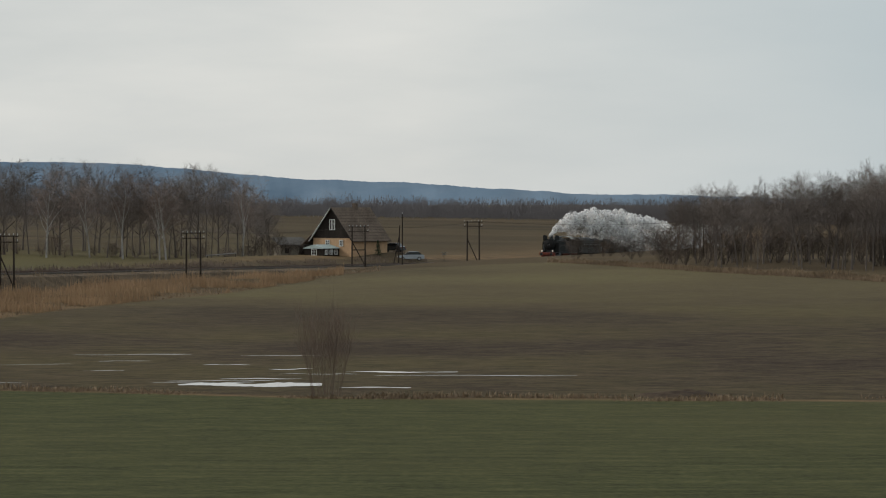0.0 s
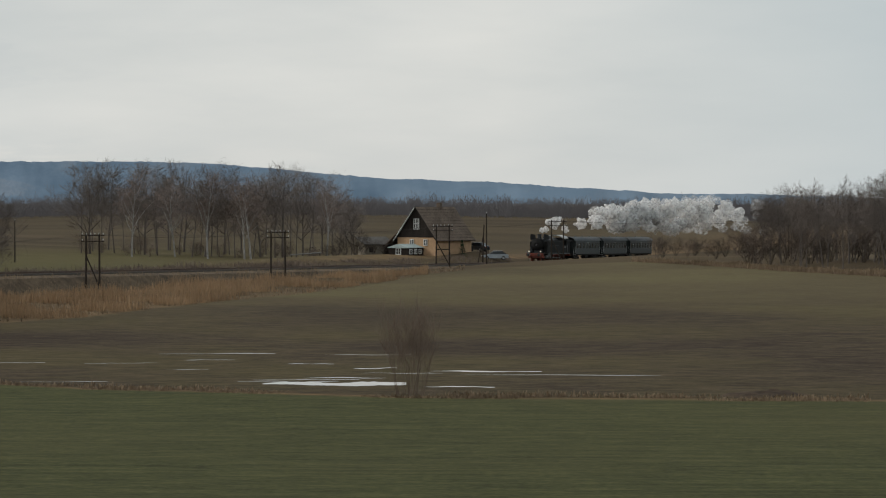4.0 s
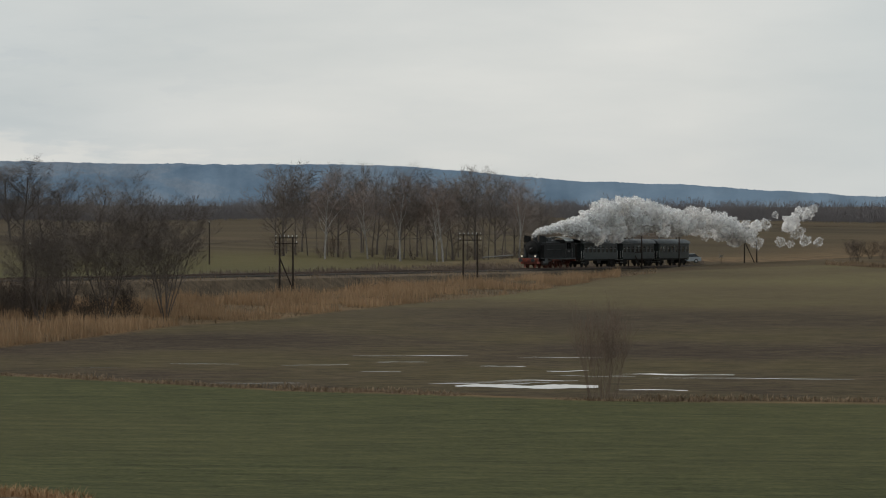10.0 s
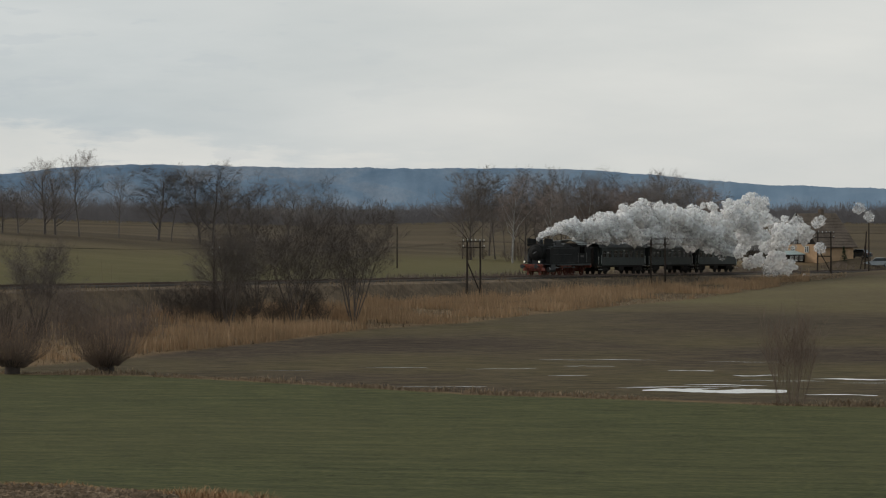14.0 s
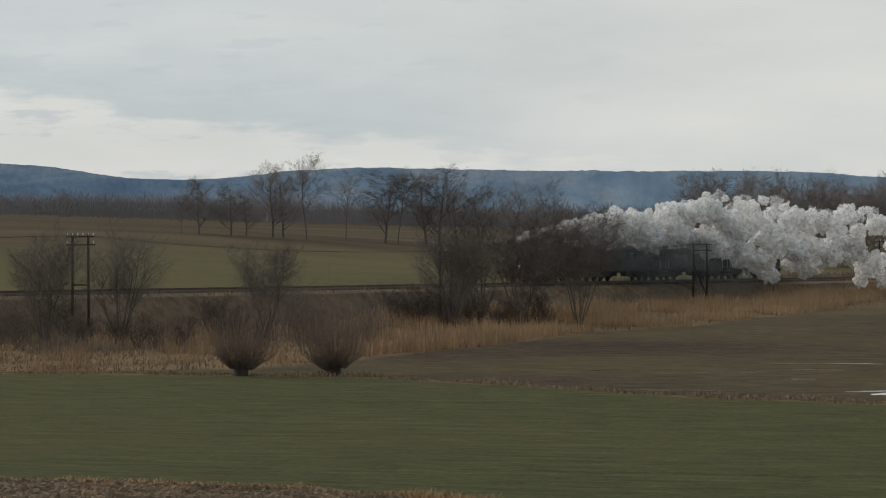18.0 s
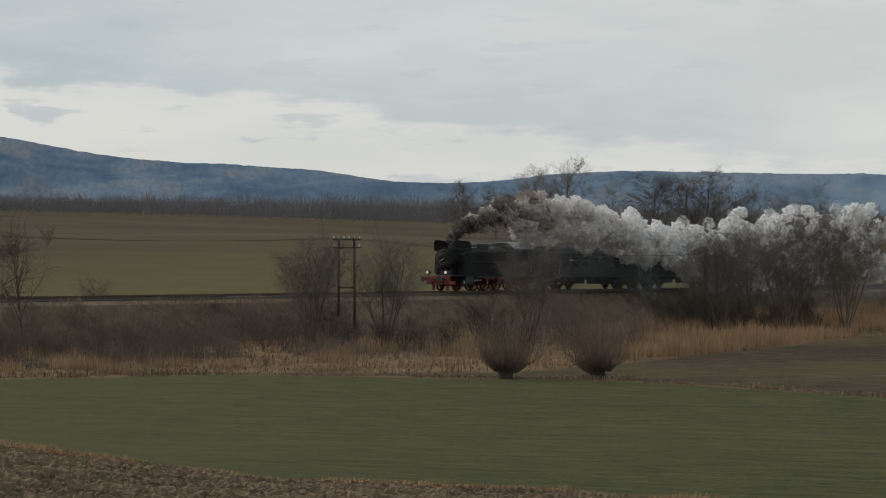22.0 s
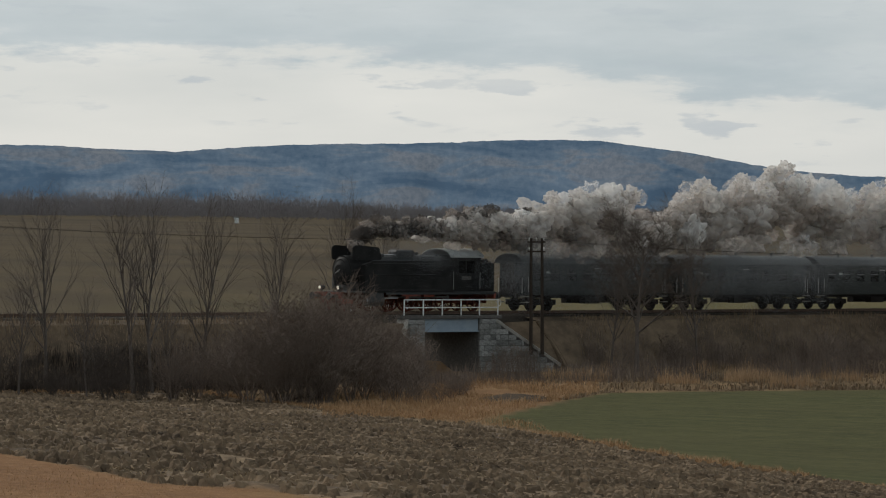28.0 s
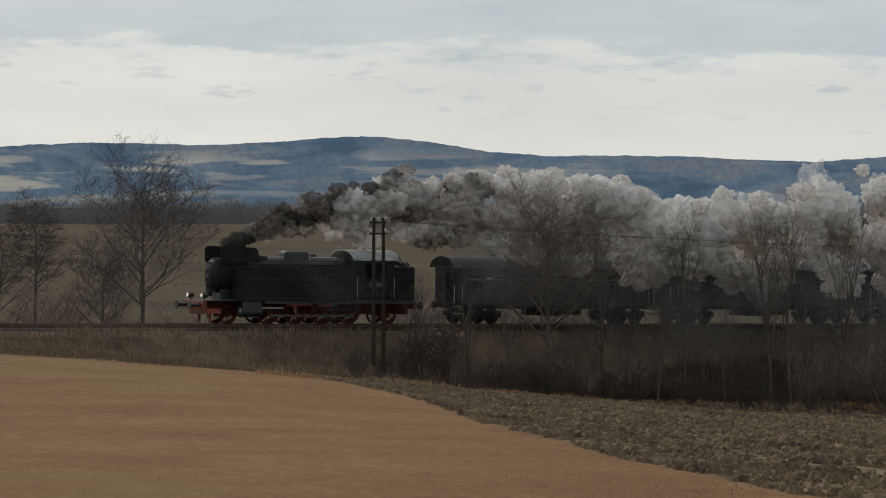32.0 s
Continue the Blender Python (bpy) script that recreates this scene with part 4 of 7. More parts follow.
blades("reeds", 46000, lambda r: patchy(polar(r, 1.9, 15.5, lambda a: between(a, 0.0, 0)[0], lambda a: between(a, 0, 0.9)[1]), 0.0, 0.1), lambda r: 0.35 + 0.8 * r.random() ** 1.5, M_REED, "tall dry tan reeds along the railway", "reeds", 1, 0.022)
blades("reeds", 15000, lambda r: off_bridge(patchy(polar(r, 14.5, 29.3, lambda a: between(a, 0.03, 0)[0], lambda a: between(a, 0, 0.85)[1]), 0.27, 0.23)), lambda r: 0.22 + 0.8 * r.random() ** 2.2, M_REED, "pale dry reeds at the foot of the embankment", "reeds", 2, 0.018, 0.45)
blades("bank_grass", 30000, lambda r: off_bridge(patchy(polar(r, 4, 53, lambda a: track_d(a) - 9 / max(math.sin(radians(a + 19)), 0.3), lambda a: track_d(a) - 2.3 / max(math.sin(radians(a + 19)), 0.3)), -0.35, 0.15)), lambda r: 0.2 + 0.35 * r.random(), M_DRY, "withered grass on the embankment slope", "grass", 3, 0.02, 0.6)
blades("dark_brushwood", 16000, lambda r: off_bridge(patchy(polar(r, 33.5, 43.6, lambda a: edge_of(PLOUGH)(a) + 0.5, lambda a: between(a, 0, 1.0)[1]), -0.02, 0.12, 7.0)), lambda r: 0.25 + 0.8 * r.random() ** 1.6, M_BRAMBLE, "dark brambles below the embankment", "brambles", 12, 0.014, 0.6)
blades("verge_grass", 14000, lambda r: patchy(polar(r, 42.5, 53, lambda a: edge_of(STUBBLE)(a) + 0.3, lambda a: track_d(a) - 2.4), -0.3, 0.3, 2.0), lambda r: 0.10 + 0.28 * r.random() ** 2, M_BANKGRASS, "brown withered grass on the low bank", "grass", 13, 0.016, 0.9)
blades("brushwood", 21000, lambda r: off_bridge(patchy(polar(r, 13, 33, lambda a: between(a, 0.30, 0)[0], lambda a: between(a, 0, 1.0)[1]), -0.12, 0.12, 7.0)), lambda r: 0.4 + 1.1 * r.random() ** 1.6, M_SCRUB, "dark leafless brushwood below the embankment", "brushwood", 8, 0.012, 0.5)
blades("garden_weeds", 12000, lambda r: patchy(polar(r, 0.3, 12, lambda a: track_d(a) + 9, lambda a: track_d(a) + 34), -0.15, 0.12, 3.0), lambda r: 0.2 + 0.6 * r.random() ** 1.5, M_SCRUB, "brown dead weeds on the waste ground behind the line", "weeds", 9, 0.03, 0.6)
blades("straw", 17000, lambda r: patchy(polar(r, 15, 46.5, lambda a: max(edge_of(STUBBLE)(a), 48) if a > 30 else 48, edge_of(PLOUGH)), 0.22, 0.35, 5.0), lambda r: 0.04 + 0.06 * r.random(), M_STRAW, "bits of straw turned up by the plough", "straw", 10, 0.016, 4.0)
blades("ditch_grass", 9000, lambda r: patchy(polar(r, -9, 29, lambda a: edge_of(DITCH)(a) - 0.4, lambda a: edge_of(DITCH)(a) + 2.4), -0.1, 0.25), lambda r: 0.06 + 0.2 * r.random() ** 2, M_DRY, "withered grass along the field ditch", "grass", 4, 0.03, 0.9)
blades("field_edge_grass", 24000, lambda r: polar(r, 12, 47, lambda a: edge_of(PLOUGH)(a) - 0.6, lambda a: edge_of(PLOUGH)(a) + 1.6 + 2.2 * abs(noise.noise((a * 1.1, 2.0, 0.0))) + 9 * math.exp(-((a - 31) / 2.0) ** 2)), lambda r: 0.07 + 0.22 * r.random() ** 2, M_EDGE, "tan dry grass between the wheat and the ploughed field", "grass", 5, 0.014, 1.3)
blades("wood_edge_grass", 9000, lambda r: polar(r, -9, -2.0, lambda a: edge_of(REEDS)(a), lambda a: edge_of(REEDS)(a) + 14), lambda r: 0.2 + 0.4 * r.random(), M_DRY, "tan grass at the edge of the wood", "grass", 6, 0.04, 0.6)
blades("stubble", 9000, lambda r: polar(r, 33, 53, lambda a: 56, lambda a: min(edge_of(STUBBLE)(a), 135)), lambda r: 0.02 + 0.03 * r.random(), M_EDGE, "cut straw stubble", "stubble", 7, 0.007, 0.8)


def clods(n, seed):
    rnd = random.Random(seed)
    V, F, P = [], [], []
    while len(P) < n:
        q = polar(rnd, 14, 46.5, lambda a: max(edge_of(STUBBLE)(a), 48) if a > 30 else 48, edge_of(PLOUGH))
        if q:
            P.append(q)
    xy = np.array(P)
    z = ground(xy[:, 0], xy[:, 1])
    for (x, y), g in zip(P, z):
        s = 0.05 + 0.14 * rnd.random() ** 2.0
        o = len(V)
        a = rnd.random() * 6.283
        for k in range(5):
            t = a + k * 1.2566
            V.append((x + math.cos(t) * s * (1.1 + 0.7 * rnd.random()), y + math.sin(t) * s * (0.8 + 0.5 * rnd.random()), g - 0.12))
        for k in range(3):
            t = a + k * 2.094 + 0.4
            V.append((x + math.cos(t) * s * 0.6, y + math.sin(t) * s * 0.5, g + s * (0.45 + 0.7 * rnd.random())))
        F += [(o, o + 1, o + 5), (o + 1, o + 6, o + 5), (o + 1, o + 2, o + 6), (o + 2, o + 3, o + 6), (o + 3, o + 7, o + 6), (o + 3, o + 4, o + 7), (o + 4, o, o + 7), (o, o + 5, o + 7), (o + 5, o + 6, o + 7)]
    me = bpy.data.meshes.new("clods")
    me.from_pydata(V, [], F)
    me.materials.append(M_SOIL)
    tagged(new("clods", me), "rough brown clods of the ploughed field", "soil", kind="stuff")


clods(47000, 8)
blades("waste_grass", 14000, lambda r: patchy(polar(r, 28.2, 33.5, lambda a: edge_of(DITCH)(a) + 0.8, lambda a: 184), -0.25, 0.2), lambda r: 0.10 + 0.3 * r.random() ** 2, M_EDGE, "withered tan grass on waste ground below the bridge", "grass", 9, 0.018, 0.9)
blades("low_grass", 16000, lambda r: polar(r, 1.2, 29.5, lambda a: between(a, 0.0, 0)[0] - 1.0, lambda a: between(a, 0, 0.8)[1]), lambda r: 0.12 + 0.25 * r.random(), M_DRY, "low withered grass along the railway", "grass", 10, 0.04, 0.9)
for k in range(16):
    plant(SCRUB, k, 30.6 + 3.4 * k / 16 + rng.gauss(0, 0.15), 160 + 10 * rng.random(), 0.9 + 0.7 * rng.random(), rng.random() * 360, label="low reddish brush on the waste ground", wide=1.5)



# ---- standing water ----
def puddle(a0, a1, high, thick, seed):
    """A long shallow pool across the field, torn into strips along the drills."""
    n = 120
    d0 = float(reach([0.5 * (a0 + a1)], [high])[0])
    P = []
    for k in range(n + 1):
        u = k / n
        a = a0 + (a1 - a0) * u
        full = thick * u ** 0.5 * (1 - u) ** 0.3 * 1.25
        far = full * (0.45 + 0.7 * noise.noise((u * 3.1, 3.0, seed)) + 0.12 * noise.noise((u * 24, 5.0, seed)))
        near = full * (0.45 + 0.5 * noise.noise((u * 2.6, 8.0, seed)) + 0.12 * noise.noise((u * 19, 1.0, seed)))
        mid = d0 + 0.8 * noise.noise((u * 2.5, seed, 0.0))
        P.append((a, mid - near, mid + far))
    V, F = [], []
    for a, near, far in P:
        V += [(-d * math.sin(radians(a)), d * math.cos(radians(a))) for d in (near, far)]
    z = max(ground([v[0] for v in V], [v[1] for v in V])) + 0.015
    F = [(2 * k, 2 * k + 1, 2 * k + 3, 2 * k + 2) for k in range(n) if min(P[k][2] - P[k][1], P[k + 1][2] - P[k + 1][1]) > 0.02]
    if F:
        tagged(raw("water_pool", [(x, y, z) for x, y in V], F, M_WATER), "shallow rain water standing on the field", "water", kind="structure")


for k, (a0, a1, hi, th) in enumerate([(5.1, 2.3, -3.475, 5.2), (5.6, 3.6, -3.44, 0.6), (4.3, 2.7, -3.38, 0.7), (2.0, 0.6, -3.545, 0.9), (5.3, 3.2, -3.40, 0.5), (1.9, -0.3, -3.245, 1.5), (1.4, -2.6, -3.31, 0.5), (4.6, 3.7, -3.10, 0.7), (3.35, 2.5, -3.18, 0.9), (7.1, 4.8, -2.90, 0.6), (3.9, 2.2, -2.93, 0.45),
                                      (8.5, 7.1, -3.07, 0.35), (6.6, 5.6, -3.02, 0.5), (3.2, 1.6, -3.29, 0.4), (6.9, 6.1, -3.2, 0.3), (10.6, 9.2, -3.05, 0.35), (12.8, 11.4, -3.1, 0.4), (9.8, 8.0, -3.42, 0.3)]):
    puddle(a0, a1, hi, th, k * 3.7)


# ---- telegraph poles and wires ----
def tele_pole(left, dist, top, double=1.5, brace=True, arms=2, turn=None, label="", bar=False):
    """A double pole; top: its height angle. Its arms stand square to the line."""
    x, y, z = spot(left, dist)
    z = max(z, float(bank_height(np.array([x]), np.array([y]))[0]))
    h = EYE_Z + dist * math.tan(radians(top)) - z
    ob = thing("telegraph_pole", pose(x, y, z, 0, 0, turn if turn is not None else left), label=label or "tarred double telegraph pole with white insulators", category="pole", group="telegraph poles along the line")
    for s in (-1, 1) if double else (0,):
        part("post", rod(fresh(), (s * double / 2, 0, -0.4), (s * double / 2 * 0.96, 0, h), 0.12, 0.09, 8), M_POLE, ob)
    if double and brace:
        part("brace", rod(fresh(), (-double / 2, 0.05, h * 0.62), (double / 2 + 0.25, 0.05, -0.2), 0.075, n=6), M_POLE, ob)
    if double and bar:
        part("tie_bar", rod(fresh(), (-double / 2, 0, h * 0.42), (double / 2, 0, h * 0.42), 0.07, n=6), M_POLE, ob)
    half = double / 2 + (0.5 if double > 1 else 0.22)
    pin = rod(rod(fresh(), (0, 0, 0), (0, 0, 0.14), 0.012, n=5), (0, 0, 0.10), (0, 0, 0.24), 0.048, 0.035, 8)
    pin = mesh_of("insulator", pin)
    pin.materials.append(M_PORCELAIN)
    for k in range(arms):
        zz = h - 0.25 - 0.62 * k
        arm = part("crossarm", box(fresh(), -half, half, -0.14, -0.05, zz - 0.05, zz + 0.05, 0.01), M_POLE, ob)
        count = (6 if double > 1 else 3) if k == 0 else 2
        for j in range(count):
            i = part("insulator", pin, None, arm)
            i.location = (-half + 0.12 + (2 * half - 0.24) * j / (count - 1), -0.1, zz + 0.05)
    return Vector((x, y, z + h - 0.1))


def beside(a, off=5.0):
    return track_d(a) - off / math.sin(radians(a + 19))


heads = [tele_pole(-8.4, 455, -0.34, 1.2), tele_pole(-4.9, 470, -0.33, 1.5), tele_pole(-0.58, 462, -0.33, 1.9), tele_pole(1.62, 425, -0.42, 1.9, brace=True, bar=True),
         tele_pole(4.78, beside(4.78), -0.53, 1.75, brace=False), tele_pole(8.31, beside(8.31), -0.58, 1.45), tele_pole(13.18, 262, -0.72, 1.0, brace=False),
         tele_pole(20.16, beside(20.16), -0.40, 1.25, bar=True, brace=False), tele_pole(29.40, beside(29.4), -0.17, 0.75, brace=False, turn=25), tele_pole(44.65, beside(44.65), 0.42, 0.55, brace=False, turn=40)]
for a, b in zip(heads[:-1], heads[1:]):
    for off in (-0.5, 0.5):
        pts = [a.lerp(b, k / 12) + Vector((off, 0, -4 * k / 12 * (1 - k / 12) * 0.55)) for k in range(13)]
        V, F = grown(pts, [0.013] * 13, 3)
        tagged(raw("telegraph_wire", [tuple(v) for v in V], F, M_POLE), "dark thin telegraph wire between the poles", "wire", group="wires of the telegraph line")
# single poles on the field behind
for a, d, top in ((9.78, 420, -0.33), (0.78, 440, -0.20)):
    x, y, z = spot(a, d)
    h = EYE_Z + d * math.tan(radians(top)) - z
    ob = thing("wooden_pole", pose(x, y, z), label="single tarred wooden pole in the field", category="pole")
    part("post", rod(fresh(), (0, 0, -0.4), (0, 0, h), 0.11, 0.08, 8), M_POLE, ob)
    part("insulator", rod(fresh(), (0, 0, h), (0, 0, h + 0.2), 0.06, 0.05, 8), M_PORCELAIN, ob)
x, y, z = spot(0.86, 452)
lp = thing("lattice_post", pose(x, y, z), label="slender leaning tarred pole beside the crossing", category="pole")
part("post", rod(fresh(), (0, 0, -0.4), (0.25, 0, 6.6), 0.12, 0.08, 8), M_POLE, lp)
part("stay", rod(fresh(), (-0.9, 0, -0.3), (0.2, 0, 5.2), 0.07, n=6), M_POLE, lp)

# ---- sleepers: those that the low sun of the side shows ----
sl = mesh_of("sleeper", box(fresh(), -1.3, 1.3, -0.13, 0.13, -0.16, 0, 0.015))
sl.materials.append(M_SLEEPER)
line = thing("sleepers", None, label="tarred timber sleepers under the rails", category="sleepers", kind="structure")
s_mid = np.interp(24.0, TP, TS)
for k in range(300):
    q = float(np.interp(s_mid + k * 0.62, TS, TP))
    x, y = track_xy(q)
    x2, y2 = track_xy(q + 0.05)
    ob = part("sleeper", sl, None, line)
    ob.matrix_basis = pose(x, y, float(rail_z(np.array(q))) - 0.155, 0, 0, math.degrees(math.atan2(y2 - y, x2 - x)) + 90)

# ---- railway bridge ----
M_GIRDER = paint("blue_grey_steel", (0.20, 0.245, 0.29), (0.28, 0.33, 0.37), 0.6, grain=2, bump=0.05, wide=0.4)
M_STONE = paint("granite_block", (0.10, 0.10, 0.095), (0.34, 0.335, 0.32), 0.9, grain=5, bump=0.5, wide=0.8, vary=0.35)
M_MORTAR = paint("mortar", (0.06, 0.058, 0.055), (0.15, 0.14, 0.13), 0.95, grain=6)
M_COPING = paint("worn_coping", (0.17, 0.16, 0.145), (0.34, 0.32, 0.285), 0.9, grain=4, bump=0.3)


def blocks(parent, length, low, high, y, seed, slope=None, rowh=0.36):
    """Courses of stone blocks on a wall face in the plane y, x from 0 to length."""
    rnd = random.Random(seed)
    z, r = low, 0
    me = [mesh_of("stone", box(fresh(), 0, 1, -0.06, 0.10, 0, 1, 0.02)) for _ in range(2)]
    for m in me:
        m.materials.append(M_STONE)
    while z < high - 0.05:
        h = min(rowh, high - z)
        x = 0.0 if r % 2 else -0.25
        lim = length if slope is None else slope(z + h)
        while x < lim - 0.08:
            w = 0.5 + 0.45 * rnd.random()
            x0, x1 = max(x, 0), min(x + w, lim)
            if x1 - x0 > 0.1:
                ob = part("stone", me[rnd.randrange(2)], None, parent)
                ob.matrix_basis = Matrix.LocRotScale((x0 + 0.012, y - 0.02 * rnd.random(), z + 0.012), None, (x1 - x0 - 0.025, 1, h - 0.025))
            x += w
        z += h
        r += 1


def build_bridge():
    q = P_BRIDGE
    m = along(q, 0)
    # local x ahead (towards the next pole), y to the eye's side
    br = thing("railway_bridge", m, label="small railway bridge with blue-grey girders on stone abutments", category="bridge")
    low = -4.0
    for s in (-1, 1):
        part("girder", box(box(fresh(), -2.9, 2.9, s * 2.62 - 0.06, s * 2.62 + 0.06, -1.25, -0.42), -2.9, 2.9, s * 2.6 - 0.2, s * 2.6 + 0.2, -1.28, -1.22), M_GIRDER, br)
        part("deck_edge", box(fresh(), -4.3, 4.3, s * 2.5 - 0.35, s * 2.5 + 0.35, -0.42, -0.2, 0.02), M_MORTAR, br, "dark concrete edge of the deck")
        rail = part("railing", box(box(fresh(), -4.0, 4.0, s * 2.75 - 0.03, s * 2.75 + 0.03, 0.78, 0.85, 0.01), -4.0, 4.0, s * 2.75 - 0.03, s * 2.75 + 0.03, 0.28, 0.34, 0.01), M_WHITE, br, "white-painted steel railing")
        for k in range(6):
            part("post", box(fresh(), -4.0 + 1.6 * k - 0.035, -4.0 + 1.6 * k + 0.035, s * 2.75 - 0.035, s * 2.75 + 0.035, -0.2, 0.85, 0.008), M_WHITE, rail)
        hook = fresh()
        prev = None
        for k in range(7):
            t = math.pi * k / 6
            p = Vector((-4.0 - 0.28 * math.sin(t), s * 2.75, 0.60 + 0.22 * math.cos(t)))
            if prev:
                rod(hook, prev, p, 0.03, n=6)
            prev = p
        part("railing_end", hook, M_WHITE, rail)
    part("deck", box(fresh(), -4.3, 4.3, -2.2, 2.2, -0.62, -0.43), M_MORTAR, br)
    for s in (-1, 1):
        ab = part("abutment", box(fresh(), min(s * 2.35, s * 3.9), max(s * 2.35, s * 3.9), -3.0, 2.72, low, -0.42), M_MORTAR, br)
        f = part("abutment_face", box(fresh(), -0.75, 0.75, -0.02, 0.02, low, -0.5), M_MORTAR, br)
        f.location = (s * 3.1, 2.74, 0)
        holder = new("stone_face")
        holder.parent = br
        holder.matrix_basis = pose(s * 3.1 - 0.75, 2.80, 0)
        holder.name = "stone_facing"
        blocks(holder, 1.5, low, -0.45, 0.0, 5 + s)
        # wing wall that slopes down with the bank and turns to the field
        wing = new("wing_wall")
        wing.parent = br
        wing.matrix_basis = Matrix.Diagonal((s, 1, 1, 1)) @ pose(3.85, 2.75, 0, 0, 0, 45)
        top, run, end = -0.5, 4.2, -3.5
        V = [(-0.1, -0.6, low), (run, -0.6, low), (run, -0.6, end), (-0.1, -0.6, top), (-0.1, 0, low), (run, 0, low), (run, 0, end), (-0.1, 0, top)]
        raw("core", V, [(0, 1, 2, 3), (7, 6, 5, 4), (0, 4, 5, 1), (3, 2, 6, 7), (1, 5, 6, 2), (0, 3, 7, 4)], M_MORTAR, wing)
        raw("coping", [(-0.2, -0.55, top), (run + 0.1, -0.55, end - 0.05), (run + 0.1, 0.16, end - 0.05), (-0.2, 0.16, top), (-0.2, -0.55, top + 0.22), (run + 0.1, -0.55, end + 0.17), (run + 0.1, 0.16, end + 0.17), (-0.2, 0.16, top + 0.22)],
            [(0, 1, 2, 3), (7, 6, 5, 4), (0, 4, 5, 1), (1, 5, 6, 2), (2, 6, 7, 3), (3, 7, 4, 0)], M_COPING, wing)
        blocks(wing, run, low, top, 0.06, 9 + s, lambda z: run * (top - z) / (top - end))
        # the end of the bank behind the wing
        V, F = [], []
        for k in range(9):
            xx = 3.9 + 3.4 * k / 8
            yw = 2.6 + (xx - 3.9) * 1.0
            for j in range(5):
                yy = -9.4 + (yw + 9.4) * j / 4 if j in (0, 4) else (-7.6, -3.3, 2.0)[j - 1]
                zz = -0.62 - 0.95 * max(abs(yy) - 3.3, 0)
                V.append((s * xx, yy, max(zz, -5.0) if j < 4 else -0.62 - 3.0 / 2.97 * max(yw - 2.75, 0)))
        for k in range(8):
            for j in range(4):
                o = k * 5 + j
                F.append((o, o + 1, o + 6, o + 5))
        V += [(s * 6.95, yy, zz) for yy, zz in ((-9.5, -5), (-7.6, -3.9), (-3.3, -0.8), (3.3, -0.62), (4.9, -2.2), (6.4, -3.95), (7.4, -5))]
        F.append(tuple(range(45, 52)))
        # earth that runs down from the bank to the foot of the wing
        o = len(V)
        V += [(s * 6.85, 5.6, -3.45), (s * 7.3, 3.2, -0.58), (s * 7.3, 4.9, -2.1), (s * 7.3, 6.4, -3.85), (s * 7.3, 7.6, -5.0), (s * 6.4, 7.0, -5.0), (s * 5.2, 4.0, -1.85), (s * 4.2, 3.0, -0.7)]
        F += [(o + 7, o + 1, o + 6), (o + 6, o + 1, o + 2), (o + 6, o + 2, o), (o, o + 2, o + 3), (o, o + 3, o + 4), (o, o + 4, o + 5)]
        raw("bank_end", V, F, M_BANK, br, label="grassy end of the embankment")
    return br


build_bridge()


# ---- the house ----
M_PLASTER = paint("peach_plaster", (0.36, 0.235, 0.14), (0.52, 0.345, 0.21), 0.9, grain=2, bump=0.1, wide=0.4)
M_BOARDS = paint("black_boards", (0.012, 0.010, 0.009), (0.040, 0.033, 0.028), 0.85, grain=3, stretch=(6, 6, 0.5))
M_TILES = paint("old_roof_tiles", (0.085, 0.066, 0.053), (0.20, 0.152, 0.118), 0.9, grain=4, bump=0.5, wide=0.5)
M_PALE = paint("pale_sheet_roof", (0.26, 0.33, 0.33), (0.42, 0.49, 0.48), 0.6, grain=2)
M_STUCCO = paint("grey_stucco", (0.14, 0.125, 0.10), (0.25, 0.22, 0.175), 0.95, grain=2)


def window(parent, x, z, w, h, m, bars=1):
    win = part("window", box(fresh(), -w / 2, w / 2, -0.02, 0.06, 0, h), M_PANE, parent)
    win.matrix_basis = m @ pose(x, 0, z)
    fr = fresh()
    t = 0.10
    for a, b, c, d in ((-w / 2 - t, w / 2 + t, -t, 0), (-w / 2 - t, w / 2 + t, h, h + t), (-w / 2 - t, -w / 2, 0, h), (w / 2, w / 2 + t, 0, h)):
        box(fr, a, b, -0.06, 0.05, c, d)
    for k in range(bars):
        c = -w / 2 + w * (k + 1) / (bars + 1)
        box(fr, c - 0.05, c + 0.05, -0.05, 0.05, 0, h)
    box(fr, -w / 2, w / 2, -0.05, 0.05, h * 0.55, h * 0.55 + 0.06)
    part("frame", fr, M_WHITE, win, "white-painted window frame")


HOUSE_UP = 0.0


